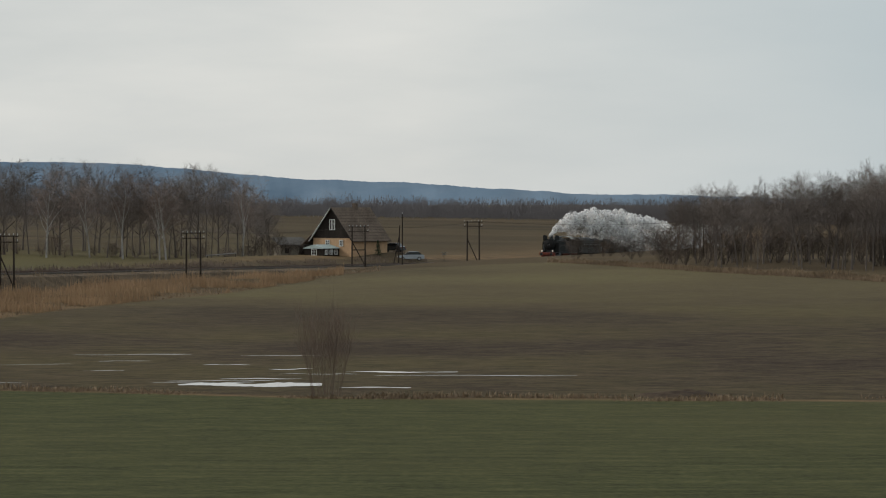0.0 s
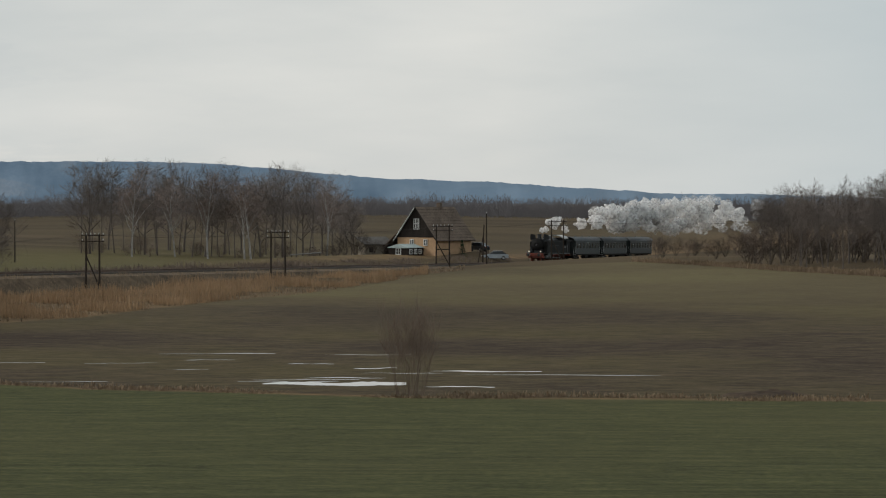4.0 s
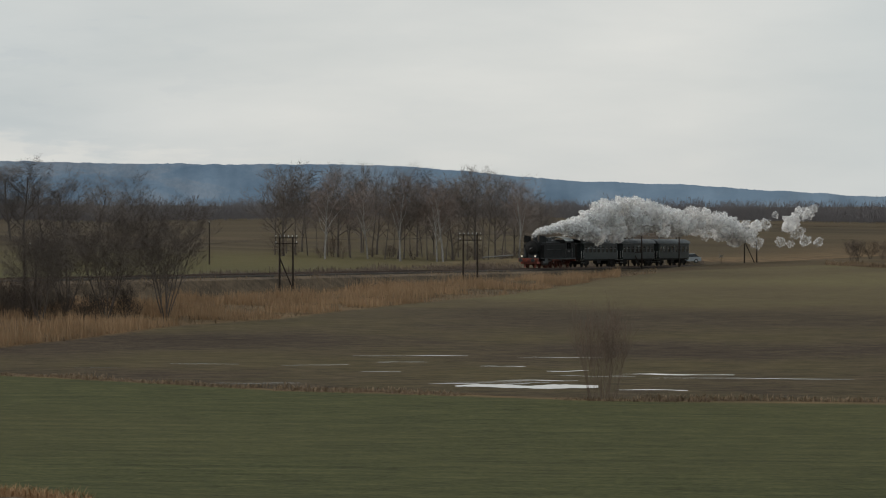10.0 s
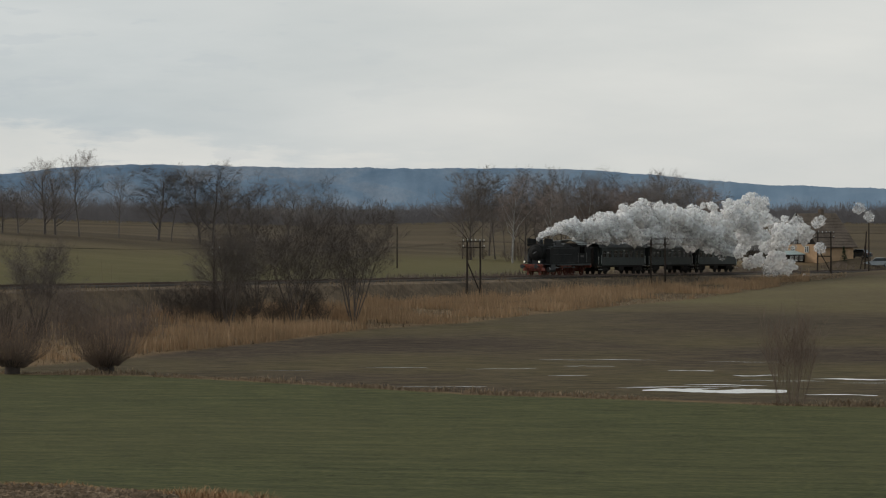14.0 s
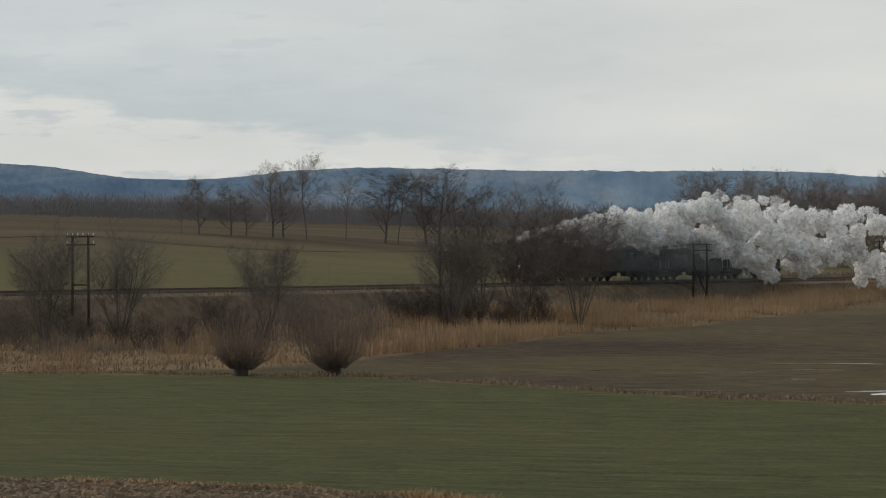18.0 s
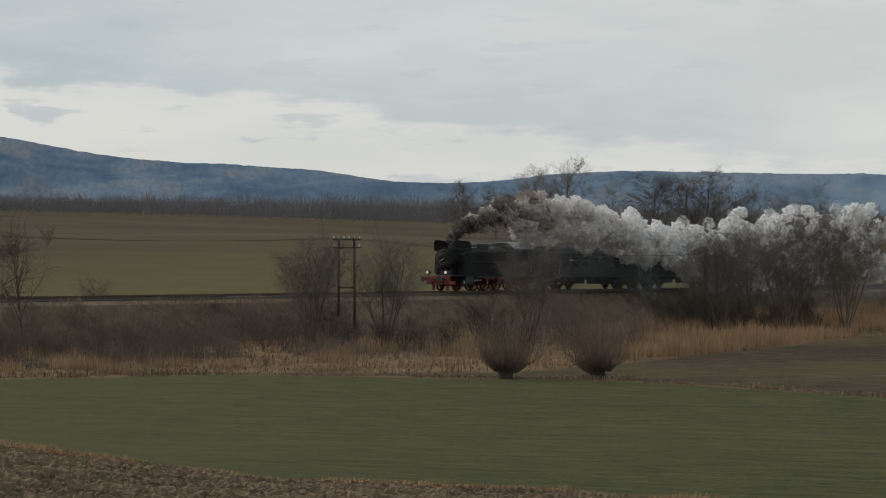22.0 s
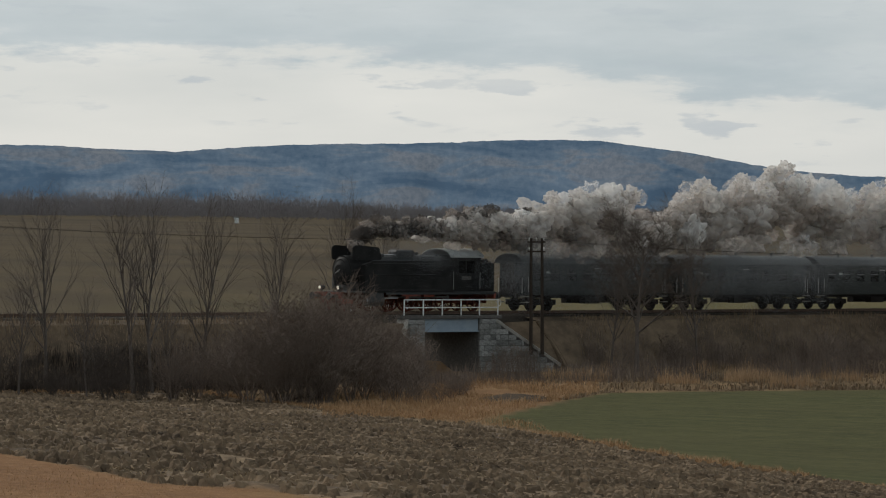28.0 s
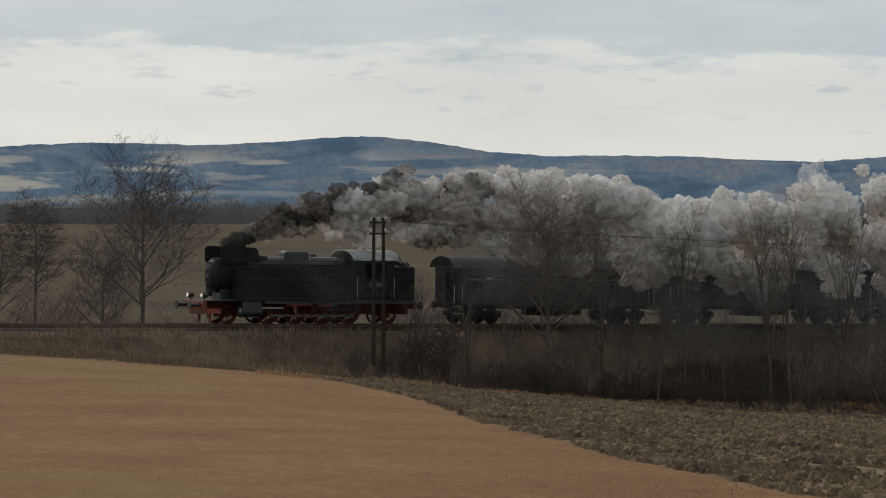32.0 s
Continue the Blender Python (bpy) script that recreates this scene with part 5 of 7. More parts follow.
def build_house():
    x, y, z = spot(2.12, 470)
    ob = thing("house", pose(x, y, z + HOUSE_UP, 0, 0, -40), label="old house with peach plaster walls and a black boarded gable", category="house")
    # local: gable faces -y, ridge runs along y
    W, L, E, R = 4.1, 8.4, 2.75, 7.5
    part("wall", box(fresh(), -W, W, 0, L, -0.6, E), M_PLASTER, ob)
    for yy, nm in ((-0.05, "gable"), (L - 0.05, "gable")):
        raw(nm, [(-W, yy, E), (W, yy, E), (0, yy, R), (-W, yy + 0.1, E), (W, yy + 0.1, E), (0, yy + 0.1, R)], [(0, 1, 2), (5, 4, 3), (0, 3, 4, 1), (1, 4, 5, 2), (2, 5, 3, 0)], M_BOARDS, ob, label="black weathered board gable")
    for s in (-1, 1):
        ov = 0.5
        n = 12
        roof = new("roof")
        roof.parent = ob
        k = (R - E) / W
        for i in range(n):
            u0, u1 = i / n, (i + 1) / n
            V = []
            for u, dz in ((u0, 0.05), (u1, 0.12)):
                xx = s * (u * (W + ov))
                zz = R - (u * (W + ov)) * k + dz
                V += [(xx, -ov, zz), (xx, L + ov, zz), (xx, L + ov, zz - 0.06), (xx, -ov, zz - 0.06)]
            raw("tile_course", V, [(0, 1, 5, 4), (3, 7, 6, 2), (4, 5, 6, 7), (0, 4, 7, 3), (1, 2, 6, 5)], M_TILES, roof)
        V2 = [(0, -ov, R), (0, L + ov, R), (s * (W + ov), -ov, E - ov * k), (s * (W + ov), L + ov, E - ov * k)]
        raw("roof_deck", V2, [(0, 2, 3, 1)], M_BOARDS, roof)
        part("bargeboard", rod(fresh(), (0, -ov, R + 0.02), (s * (W + ov), -ov, E - ov * k), 0.09, n=4), M_WHITE if s < 0 else M_BOARDS, ob)
    part("chimney", box(fresh(), -0.35, 0.35, L * 0.6, L * 0.6 + 0.6, R - 0.8, R + 0.7, 0.03), M_TILES, ob)
    front = pose(0, -0.06, 0)
    window(ob, 0.0, 4.1, 0.95, 1.5, front, 2)
    window(ob, -1.0, 1.55, 0.6, 0.8, front, 1)
    window(ob, 1.9, 1.55, 0.6, 0.8, front, 1)
    # long low roof on the left side of the gable
    raw("lean_to_roof", [(-W - 0.2, -0.4, E + 0.5), (-W - 0.2, L * 0.6, E + 0.5), (-W - 2.4, L * 0.6, 1.5), (-W - 2.4, -0.4, 1.5), (-W - 0.2, -0.4, E + 0.35), (-W - 0.2, L * 0.6, E + 0.35), (-W - 2.4, L * 0.6, 1.35), (-W - 2.4, -0.4, 1.35)],
        [(0, 1, 2, 3), (7, 6, 5, 4), (0, 3, 7, 4), (3, 2, 6, 7), (2, 1, 5, 6), (1, 0, 4, 5)], M_TILES, ob)
    part("lean_to_wall", box(fresh(), -W - 2.2, -W - 0.01, 0.1, L * 0.55, -0.6, 1.6), M_BOARDS, ob)
    # glazed porch before the gable
    porch = part("porch", box(fresh(), -2.5, 1.5, -3.7, -0.1, -0.6, 1.2), M_BOARDS, ob, "dark timber porch with white windows")
    raw("porch_roof", [(-2.7, -3.9, 1.2), (-0.5, -3.9, 1.75), (1.7, -3.9, 1.2), (-2.7, -0.1, 1.2), (-0.5, -0.1, 1.75), (1.7, -0.1, 1.2), (-2.7, -3.9, 1.1), (1.7, -3.9, 1.1), (-2.7, -0.1, 1.1), (1.7, -0.1, 1.1)],
        [(0, 1, 4, 3), (1, 2, 5, 4), (0, 6, 7, 2, 1), (3, 4, 5, 9, 8), (0, 3, 8, 6), (2, 7, 9, 5), (6, 8, 9, 7)], M_PALE, ob, label="pale green sheet roof of the porch")
    window(ob, -0.5, 0.15, 0.9, 0.8, pose(0, -3.72, 0), 1)
    for k in range(3):
        window(ob, -1.2 + k * 1.1, 0.25, 0.5, 0.6, pose(1.52, -1.9, 0, 0, 0, 90), 1)
    window(ob, -1.0, 0.0, 0.7, 1.2, pose(-3.9, 0.08, 0), 1)
    # low outbuilding behind
    x, y, z = spot(2.92, 476)
    sh = thing("outbuilding", pose(x, y, z, 0, 0, 20), label="low grey stuccoed outbuilding with a dark sheet roof", category="shed")
    part("wall", box(fresh(), -2.2, 2.2, -2, 2, -0.5, 1.7), M_STUCCO, sh)
    raw("roof", [(-2.6, -2.4, 1.6), (2.6, -2.4, 1.6), (2.6, 2.4, 2.7), (-2.6, 2.4, 2.7), (-2.6, -2.4, 1.75), (2.6, -2.4, 1.75), (2.6, 2.4, 2.85), (-2.6, 2.4, 2.85)],
        [(3, 2, 1, 0), (4, 5, 6, 7), (0, 1, 5, 4), (1, 2, 6, 5), (2, 3, 7, 6), (3, 0, 4, 7)], M_MORTAR, sh)
    part("door", box(fresh(), 0.8, 1.6, -2.06, -1.98, -0.3, 1.6), M_BOARDS, sh)
    part("door", box(fresh(), -1.6, -0.9, -2.06, -1.98, 0.4, 1.2), M_BOARDS, sh)
    # open lean-to with a pale wood pile
    x, y, z = spot(4.25, 470)
    z -= 0.6
    lt = thing("wood_shelter", pose(x, y, z, 0, 0, 5), label="open shelter with a sheet roof over cut wood", category="shed")
    raw("roof", [(-2.4, -1.2, 1.15), (2.4, -1.2, 1.5), (2.4, 1.2, 1.6), (-2.4, 1.2, 1.25), (-2.4, -1.2, 1.22), (2.4, -1.2, 1.57), (2.4, 1.2, 1.67), (-2.4, 1.2, 1.32)],
        [(3, 2, 1, 0), (4, 5, 6, 7), (0, 1, 5, 4), (1, 2, 6, 5), (2, 3, 7, 6), (3, 0, 4, 7)], M_MORTAR, lt)
    for px in (-2.2, 2.2):
        part("post", box(fresh(), px - 0.06, px + 0.06, -1.06, -0.94, -0.4, 1.2 if px < 0 else 1.5), M_POLE, lt)
    pile = thing("wood_pile", pose(x, y, z, 0, 0, 5), label="stack of pale split logs under the shelter", category="logs")
    rnd = random.Random(4)
    lg = mesh_of("log", rod(fresh(), (0, -0.5, 0), (0, 0.5, 0), 0.11, n=7))
    lg.materials.append(M_PALELOG)
    for k in range(70):
        o = part("log", lg, None, pile)
        o.location = (-1.9 + (k % 14) * 0.23 + 0.11 * ((k // 14) % 2), -0.4 + 0.05 * rnd.random(), 0.0 + (k // 14) * 0.19)
    # small fir beside the house
    x, y, z = spot(1.25, 468)
    fir = thing("young_fir", pose(x, y, z), label="small dark green fir beside the house", category="tree")
    part("trunk", rod(fresh(), (0, 0, -0.2), (0, 0, 2.4), 0.06, 0.02, 6), M_BARK, fir)
    h = Heap()
    for j in range(260):
        u = rnd.random()
        a, r = rnd.random() * 6.283, (1 - u) * 0.75 + 0.05
        p = Vector((0, 0, 0.2 + 2.3 * u))
        q = p + Vector((math.cos(a) * r, math.sin(a) * r, -0.15))
        o = Vector((-math.sin(a), math.cos(a), 0)) * 0.09
        h.put([p, q + o, q - o], [(0, 1, 2)])
    part("needles", heap_mesh("needles", h, M_FIR, False), None, fir)


M_PALELOG = paint("split_logs", (0.30, 0.27, 0.22), (0.55, 0.51, 0.44), 0.9, grain=5, vary=0.3)
M_FIR = paint("fir_needles", (0.012, 0.025, 0.012), (0.03, 0.055, 0.025), 0.8, grain=4, bump=0)
build_house()


# ---- parked cars ----
M_CARPAINT = paint("silver_car_paint", (0.30, 0.33, 0.35), (0.40, 0.43, 0.45), 0.25, 0.1, grain=2, bump=0)
M_CARDARK = paint("dark_car_paint", (0.03, 0.035, 0.04), (0.06, 0.065, 0.07), 0.25, 0.3, grain=2, bump=0)
M_RUBBER = paint("tyre_rubber", (0.012, 0.012, 0.012), (0.03, 0.03, 0.03), 0.85, grain=8)


def car(left, dist, turn, material, label):
    x, y, z = spot(left, dist)
    ob = thing("parked_car", pose(x, y, z, 0, 0, turn), label=label, category="car")

    def hull(pts, half, top_half, zs):
        V = [(px, -half if pz <= zs else -top_half, pz) for px, pz in pts] + [(px, half if pz <= zs else top_half, pz) for px, pz in pts]
        n = len(pts)
        return V, [tuple(range(n)), tuple(reversed(range(n, 2 * n)))] + [(i, n + i, n + (i + 1) % n, (i + 1) % n) for i in range(n)]
    V, F = hull([(-2.1, 0.3), (2.1, 0.3), (2.15, 0.62), (1.9, 0.78), (0.95, 0.92), (-1.75, 0.95), (-2.1, 0.85)], 0.84, 0.84, 2)
    raw("body", V, F, material, ob)
    V, F = hull([(0.95, 0.93), (0.3, 1.38), (-1.15, 1.42), (-1.75, 0.95)], 0.80, 0.62, 1.0)
    raw("glasshouse", V, F, M_PANE, ob, label="dark glass of the windows")
    part("roof", box(fresh(), -1.1, 0.28, -0.62, 0.62, 1.39, 1.46, 0.03), material, ob)
    for px in (-1.3, 1.3):
        for s in (-1, 1):
            w = part("wheel", rod(fresh(), (px, s * 0.66, 0.31), (px, s * 0.86, 0.31), 0.31, n=16), M_RUBBER, ob)
            part("rim", rod(fresh(), (px, s * 0.85, 0.31), (px, s * 0.872, 0.31), 0.2, n=12), M_STEEL, w)
    for s in (-1, 1):
        part("headlight", box(fresh(), 2.05, 2.14, s * 0.6 - 0.16, s * 0.6 + 0.16, 0.60, 0.74, 0.02), M_WHITE, ob)
        part("tail_light", box(fresh(), -2.12, -2.05, s * 0.65 - 0.1, s * 0.65 + 0.1, 0.66, 0.84, 0.02), M_RED, ob)


car(0.62, 470, 185, M_CARPAINT, "silver hatchback parked beside the level crossing")
car(0.98, 476, 150, M_CARDARK, "dark car parked behind the silver hatchback")

# crossing signs beside the farm road
for a, d in ((-0.02, 456),):
    x, y, z = spot(a, d)
    sg = thing("crossing_sign", pose(x, y, z, 0, 0, a), label="weathered grey-white cross sign at the level crossing", category="sign")
    part("post", rod(fresh(), (0, 0, -0.3), (0, 0, 2.5), 0.03, n=6), M_POLE, sg)
    for s in (-1, 1):
        part("board", box(fresh(), -0.42, 0.42, -0.03, 0.0, -0.05, 0.05, 0.0, pose(0, -0.04 - 0.02 * s, 2.3, 0, s * 35, 0)), M_ROOF, sg)

# pylons on the hills, small white hut on the far field, the earth mounds
for a, d, el in ((22.9, 3000, 0.72), (23.3, 3020, 0.70), (40.2, 2900, 1.0), (40.5, 2920, 0.98), (48.9, 2800, 0.62), (34.0, 2900, 0.85)):
    x, y = -d * math.sin(radians(a)), d * math.cos(radians(a))
    z1 = EYE_Z + d * math.tan(radians(el))
    py = thing("pylon", pose(x, y, z1 - 34, 0, 0, a), label="grey lattice power pylon before the hills", category="pylon")
    for sx in (-1, 1):
        for sy in (-1, 1):
            part("leg", rod(fresh(), (sx * 2.6, sy * 2.6, -40), (sx * 0.4, sy * 0.4, 34), 0.22, 0.15, 4), M_GIRDER, py)
    for zz, w in ((22, 5), (27, 6.5), (32, 4)):
        part("arm", box(fresh(), -w, w, -0.2, 0.2, zz - 0.25, zz + 0.25), M_GIRDER, py)
x, y, z = spot(35.15, 820)
hut = thing("hut", pose(x, y, z, 0, 0, 35), label="small white hut on the far field", category="hut")
part("wall", box(fresh(), -0.6, 0.6, -0.5, 0.5, -0.3, 1.7), M_WHITE, hut)
part("roof", box(fresh(), -0.6, 0.6, -0.6, 0.6, 1.5, 1.62, 0.02), M_ROOF, hut)


M_EARTH = paint("dark_earth", (0.035, 0.026, 0.020), (0.095, 0.068, 0.046), 0.95, grain=3, bump=0.8, wide=0.6)


def mound(left, dist, w, dpt, h, seed):
    V, F = [], []
    n, k = 40, 8
    x, y, z = spot(left, dist)
    m = pose(x, y, z, 0, 0, left)
    for j in range(k + 1):
        r = j / k
        for i in range(n):
            a = 6.283 * i / n
            e = 1 + 0.25 * noise.noise((math.cos(a) * 1.5, math.sin(a) * 1.5, seed))
            zz = h * (1 - r * r) * (0.8 + 0.5 * noise.noise((math.cos(a) * r * 4, math.sin(a) * r * 4, seed + 3))) - 0.06 * r
            V.append(m @ Vector((math.cos(a) * r * w * e, math.sin(a) * r * dpt * e, zz)))
    for j in range(k):
        for i in range(n):
            F.append((j * n + i, j * n + (i + 1) % n, (j + 1) * n + (i + 1) % n, (j + 1) * n + i))
    tagged(raw("earth_mound", V, F, M_EARTH, smooth=True), "low mound of dark turned earth beside the field", "mound")


mound(-4.6, 146, 2.6, 2.0, 0.35, 1.0)
mound(29.8, 165, 2.3, 3.2, 0.35, 2.0)


# ---- the train ----
def wheel_mesh(r, gauge=0.75, spokes=12, thick=0.13, disc=False):
    """A wheelset about its own axle, which lies along y."""
    h = Heap()
    for s in (-1, 1):
        y0, y1 = s * gauge, s * (gauge + thick)
        n = 28
        for ra, rb in ((r, r * 0.86),):
            V, F = [], []
            for k in range(n):
                c, z = math.cos(6.283 * k / n), math.sin(6.283 * k / n)
                V += [Vector((c * ra, y0, z * ra)), Vector((c * ra, y1, z * ra)), Vector((c * rb, y1, z * rb)), Vector((c * rb, y0, z * rb))]
            for k in range(n):
                a, b = 4 * k, 4 * ((k + 1) % n)
                F += [(a + i, a + (i + 1) % 4, b + (i + 1) % 4, b + i) for i in range(4)]
            h.put(V, F)
        hub = [Vector((math.cos(6.283 * k / 12) * r * 0.2, y, math.sin(6.283 * k / 12) * r * 0.2)) for y in (y0, y1 + s * 0.05) for k in range(12)]
        h.put(hub, [(k, (k + 1) % 12, 12 + (k + 1) % 12, 12 + k) for k in range(12)] + [tuple(range(12)), tuple(range(12, 24))])
        if disc:
            d = [Vector((math.cos(6.283 * k / 20) * r * 0.87, (y0 + y1) / 2, math.sin(6.283 * k / 20) * r * 0.87)) for k in range(20)]
            h.put(d, [tuple(range(20))])
        else:
            for k in range(spokes):
                a = 6.283 * k / spokes
                u, w = Vector((math.cos(a), 0, math.sin(a))), Vector((-math.sin(a), 0, math.cos(a))) * r * 0.035
                m = Vector((0, (y0 + y1) / 2, 0))
                p, q, e = u * r * 0.18 + m, u * r * 0.88 + m, Vector((0, 0.025, 0))
                h.put([p - w - e, p + w - e, q + w - e, q - w - e, p - w + e, p + w + e, q + w + e, q - w + e], [(0, 1, 2, 3), (7, 6, 5, 4), (0, 4, 5, 1), (1, 5, 6, 2), (2, 6, 7, 3), (3, 7, 4, 0)])
            # balance weight
            V = [Vector((math.cos(a) * q * r, y, math.sin(a) * q * r)) for y in (y0 + s * 0.02, y1 - s * 0.02) for q in (0.6, 0.87) for a in (3.8, 4.2, 4.71, 5.2, 5.6)]
            h.put(V, [(i, i + 1, 6 + i, 5 + i) for i in range(4)] + [(10 + i, 15 + i, 16 + i, 11 + i) for i in range(4)])
    rodm = [Vector((math.cos(6.283 * k / 8) * 0.08, y, math.sin(6.283 * k / 8) * 0.08)) for y in (-gauge, gauge) for k in range(8)]
    h.put(rodm, [(k, (k + 1) % 8, 8 + (k + 1) % 8, 8 + k) for k in range(8)])
    return h


loco = thing("steam_locomotive", along(0, 0), label="black steam tank engine with red wheels and lit lamps", category="locomotive")
spin = []


def wheelset(name, parent, x, r, mat, disc=False, spokes=12, mesh=None):
    me = mesh or heap_mesh(name, wheel_mesh(r, spokes=spokes, disc=disc), mat, False)
    w = part(name, me, mat, parent)
    w.location = (x, 0, r)
    spin.append((w, x, r))
    return w, me


def build_loco():
    P = lambda *a, **k: part(*a, **k)
    P("frame", box(box(fresh(), -13.6, -0.9, -0.62, -0.52, 0.55, 1.25), -13.6, -0.9, 0.52, 0.62, 0.55, 1.25), M_DULLRED, loco, "sooty dark red main frame")
    P("footplate", box(fresh(), -13.7, -1.2, -1.45, 1.45, 1.26, 1.34, 0.01), M_BLACK, loco)
    P("footplate_valance", box(box(fresh(), -13.6, -4.3, 1.40, 1.46, 1.14, 1.26), -13.6, -4.3, -1.46, -1.40, 1.14, 1.26), M_BLACK, loco)
    beam = P("buffer_beam", box(fresh(), -0.85, -0.66, -1.42, 1.42, 0.86, 1.30, 0.02), M_RED, loco, "red front buffer beam")
    rear = P("rear_beam", box(fresh(), -13.72, -13.55, -1.42, 1.42, 0.86, 1.30, 0.02), M_RED, loco)
    for b, x0, x1, s in ((beam, -0.66, 0.0, 1), (rear, -13.72, -14.3, -1)):
        for y in (-0.88, 0.88):
            P("buffer", rod(rod(fresh(), (x0, y, 1.05), (x1 - 0.06 * s, y, 1.05), 0.11, n=12), (x1 - 0.07 * s, y, 1.05), (x1, y, 1.05), 0.24, n=20), M_BLACK, b)
        P("coupling_hook", rod(fresh(), (x0, 0, 1.0), (x0 + 0.35 * s, 0, 0.98), 0.05, n=8), M_BLACK, b)
    for y in (-0.74, 0.74):
        P("rail_guard", box(fresh(), -1.35, -1.25, y - 0.12, y + 0.12, 0.08, 0.9), M_RED, loco)
    P("front_apron", box(fresh(), -1.8, -0.9, -1.2, 1.2, 0.55, 0.85, 0.03), M_RED, loco)
    # lamps
    for y in (-0.95, 0.95):
        lamp = P("head_lamp", rod(rod(fresh(), (-1.05, y, 1.58), (-0.72, y, 1.58), 0.14, n=16), (-0.9, y, 1.3), (-0.9, y, 1.45), 0.05, n=8), M_BLACK, loco)
        P("lens", rod(fresh(), (-0.725, y, 1.58), (-0.70, y, 1.58), 0.115, n=16), M_LIT, lamp, "lit white lens")
    # boiler
    P("smokebox", rod(rod(fresh(), (-3.6, 0, 2.68), (-1.75, 0, 2.68), 0.96, n=40), (-1.76, 0, 2.68), (-1.62, 0, 2.68), 0.88, 0.72, 40), M_TANK, loco)
    door = P("smokebox_door", rod(fresh(), (-1.62, 0, 2.62), (-1.50, 0, 2.62), 0.70, 0.42, 36), M_TANK, loco)
    P("door_handle", rod(rod(fresh(), (-1.5, 0, 2.62), (-1.40, 0, 2.62), 0.05, n=8), (-1.42, -0.22, 2.5), (-1.42, 0.22, 2.74), 0.025, n=6), M_STEEL, door)
    P("boiler", rod(fresh(), (-10.0, 0, 2.72), (-3.6, 0, 2.72), 0.94, n=40), M_BLACK, loco)
    for x0, x1 in ((-5.9, -4.7), (-9.2, -7.6)):
        P("boiler_top_pipe", rod(fresh(), (x0, 0.35, 3.68), (x1, 0.35, 3.68), 0.05, n=8), M_STEEL, loco)
    P("smokebox_saddle", box(fresh(), -3.2, -2.0, -0.6, 0.6, 1.25, 1.95, 0.04), M_BLACK, loco)
    # side tanks, with a step down to the front
    for s in (-1, 1):
        V = [(-2.6, 1.32), (-9.9, 1.32), (-9.9, 3.26), (-3.4, 3.26), (-2.6, 3.05)]
        y0, y1 = s * 0.80, s * 1.46
        verts = [(a, y0, b) for a, b in V] + [(a, y1, b) for a, b in V]
        tank = raw("side_tank", verts, [(0, 1, 2, 3, 4), (9, 8, 7, 6, 5)] + [(i, (i + 1) % 5, 5 + (i + 1) % 5, 5 + i) for i in range(5)], M_TANK, loco, label="dull black side water tank")
        be = tank.modifiers.new("round", "BEVEL")
        be.width, be.segments, be.limit_method = 0.05, 2, "ANGLE"
        P("tank_rivets", box(box(fresh(), -9.1, -3.2, s * 1.462, s * 1.472, 3.14, 3.17), -9.1, -3.2, s * 1.462, s * 1.472, 1.42, 1.45), M_BLACK, tank)
        P("handrail", rod(fresh(), (-8.2, s * 1.53, 2.45), (-3.3, s * 1.53, 2.45), 0.016, n=6), M_BLACK, loco)
        # smoke deflector beside the chimney
        pts = []
        for cx, cz, a0 in ((-2.05, 4.02, 0), (-3.75, 3.92, 90), (-4.0, 3.52, 180), (-1.95, 3.52, 270)):
            r = 0.28 if a0 < 180 else 0.16
            for k in range(5):
                t = radians(a0 + 90 * k / 4)
                pts.append((cx + r * math.cos(t), cz + r * math.sin(t)))
        n = len(pts)
        yy = s * 1.06
        raw("smoke_deflector", [(a, yy, b) for a, b in pts] + [(a, yy + s * 0.05, b) for a, b in pts], [tuple(range(n)), tuple(reversed(range(n, 2 * n)))] + [(i, (i + 1) % n, n + (i + 1) % n, n + i) for i in range(n)], M_TANK, loco)
        for x0 in (-2.3, -3.7):
            P("deflector_bracket", box(fresh(), x0, x0 + 0.1, min(s * 0.6, s * 1.06), max(s * 0.6, s * 1.06), 3.35, 3.5), M_BLACK, loco)
        # cylinder, slide bars, valve gear
        cyl = P("cylinder", rod(box(fresh(), -4.15, -2.95, s * 0.75, s * 1.42, 0.75, 1.26, 0.05), (-4.2, s * 1.08, 0.72), (-2.9, s * 1.08, 0.72), 0.33, n=24), M_BLACK, loco)
        P("cylinder_cover", rod(fresh(), (-2.93, s * 1.08, 0.72), (-2.84, s * 1.08, 0.72), 0.30, 0.22, 24), M_STEEL, cyl)
        P("slide_bar", box(fresh(), -5.6, -4.15, s * 1.02 - 0.05, s * 1.02 + 0.05, 0.86, 0.94), M_STEEL, loco)
        P("valve_gear_bracket", box(box(fresh(), -7.3, -5.7, s * 1.22, s * 1.30, 1.02, 1.14), -6.3, -6.1, s * 1.2, s * 1.3, 0.75, 1.02), M_RED, loco, "red valve gear bracket")
        P("gear_plate", box(fresh(), -8.5, -7.6, s * 1.0, s * 1.28, 0.98, 1.12, 0.02), M_RED, loco, "red gear plate")
        P("expansion_link", box(fresh(), -6.32, -6.22, s * 1.18, s * 1.26, 0.62, 1.18, 0.03), M_STEEL, loco)
        P("steps", box(box(fresh(), -9.6, -9.1, s * 1.3, s * 1.5, 0.42, 0.46), -9.6, -9.1, s * 1.3, s * 1.5, 0.84, 0.88), M_BLACK, loco)
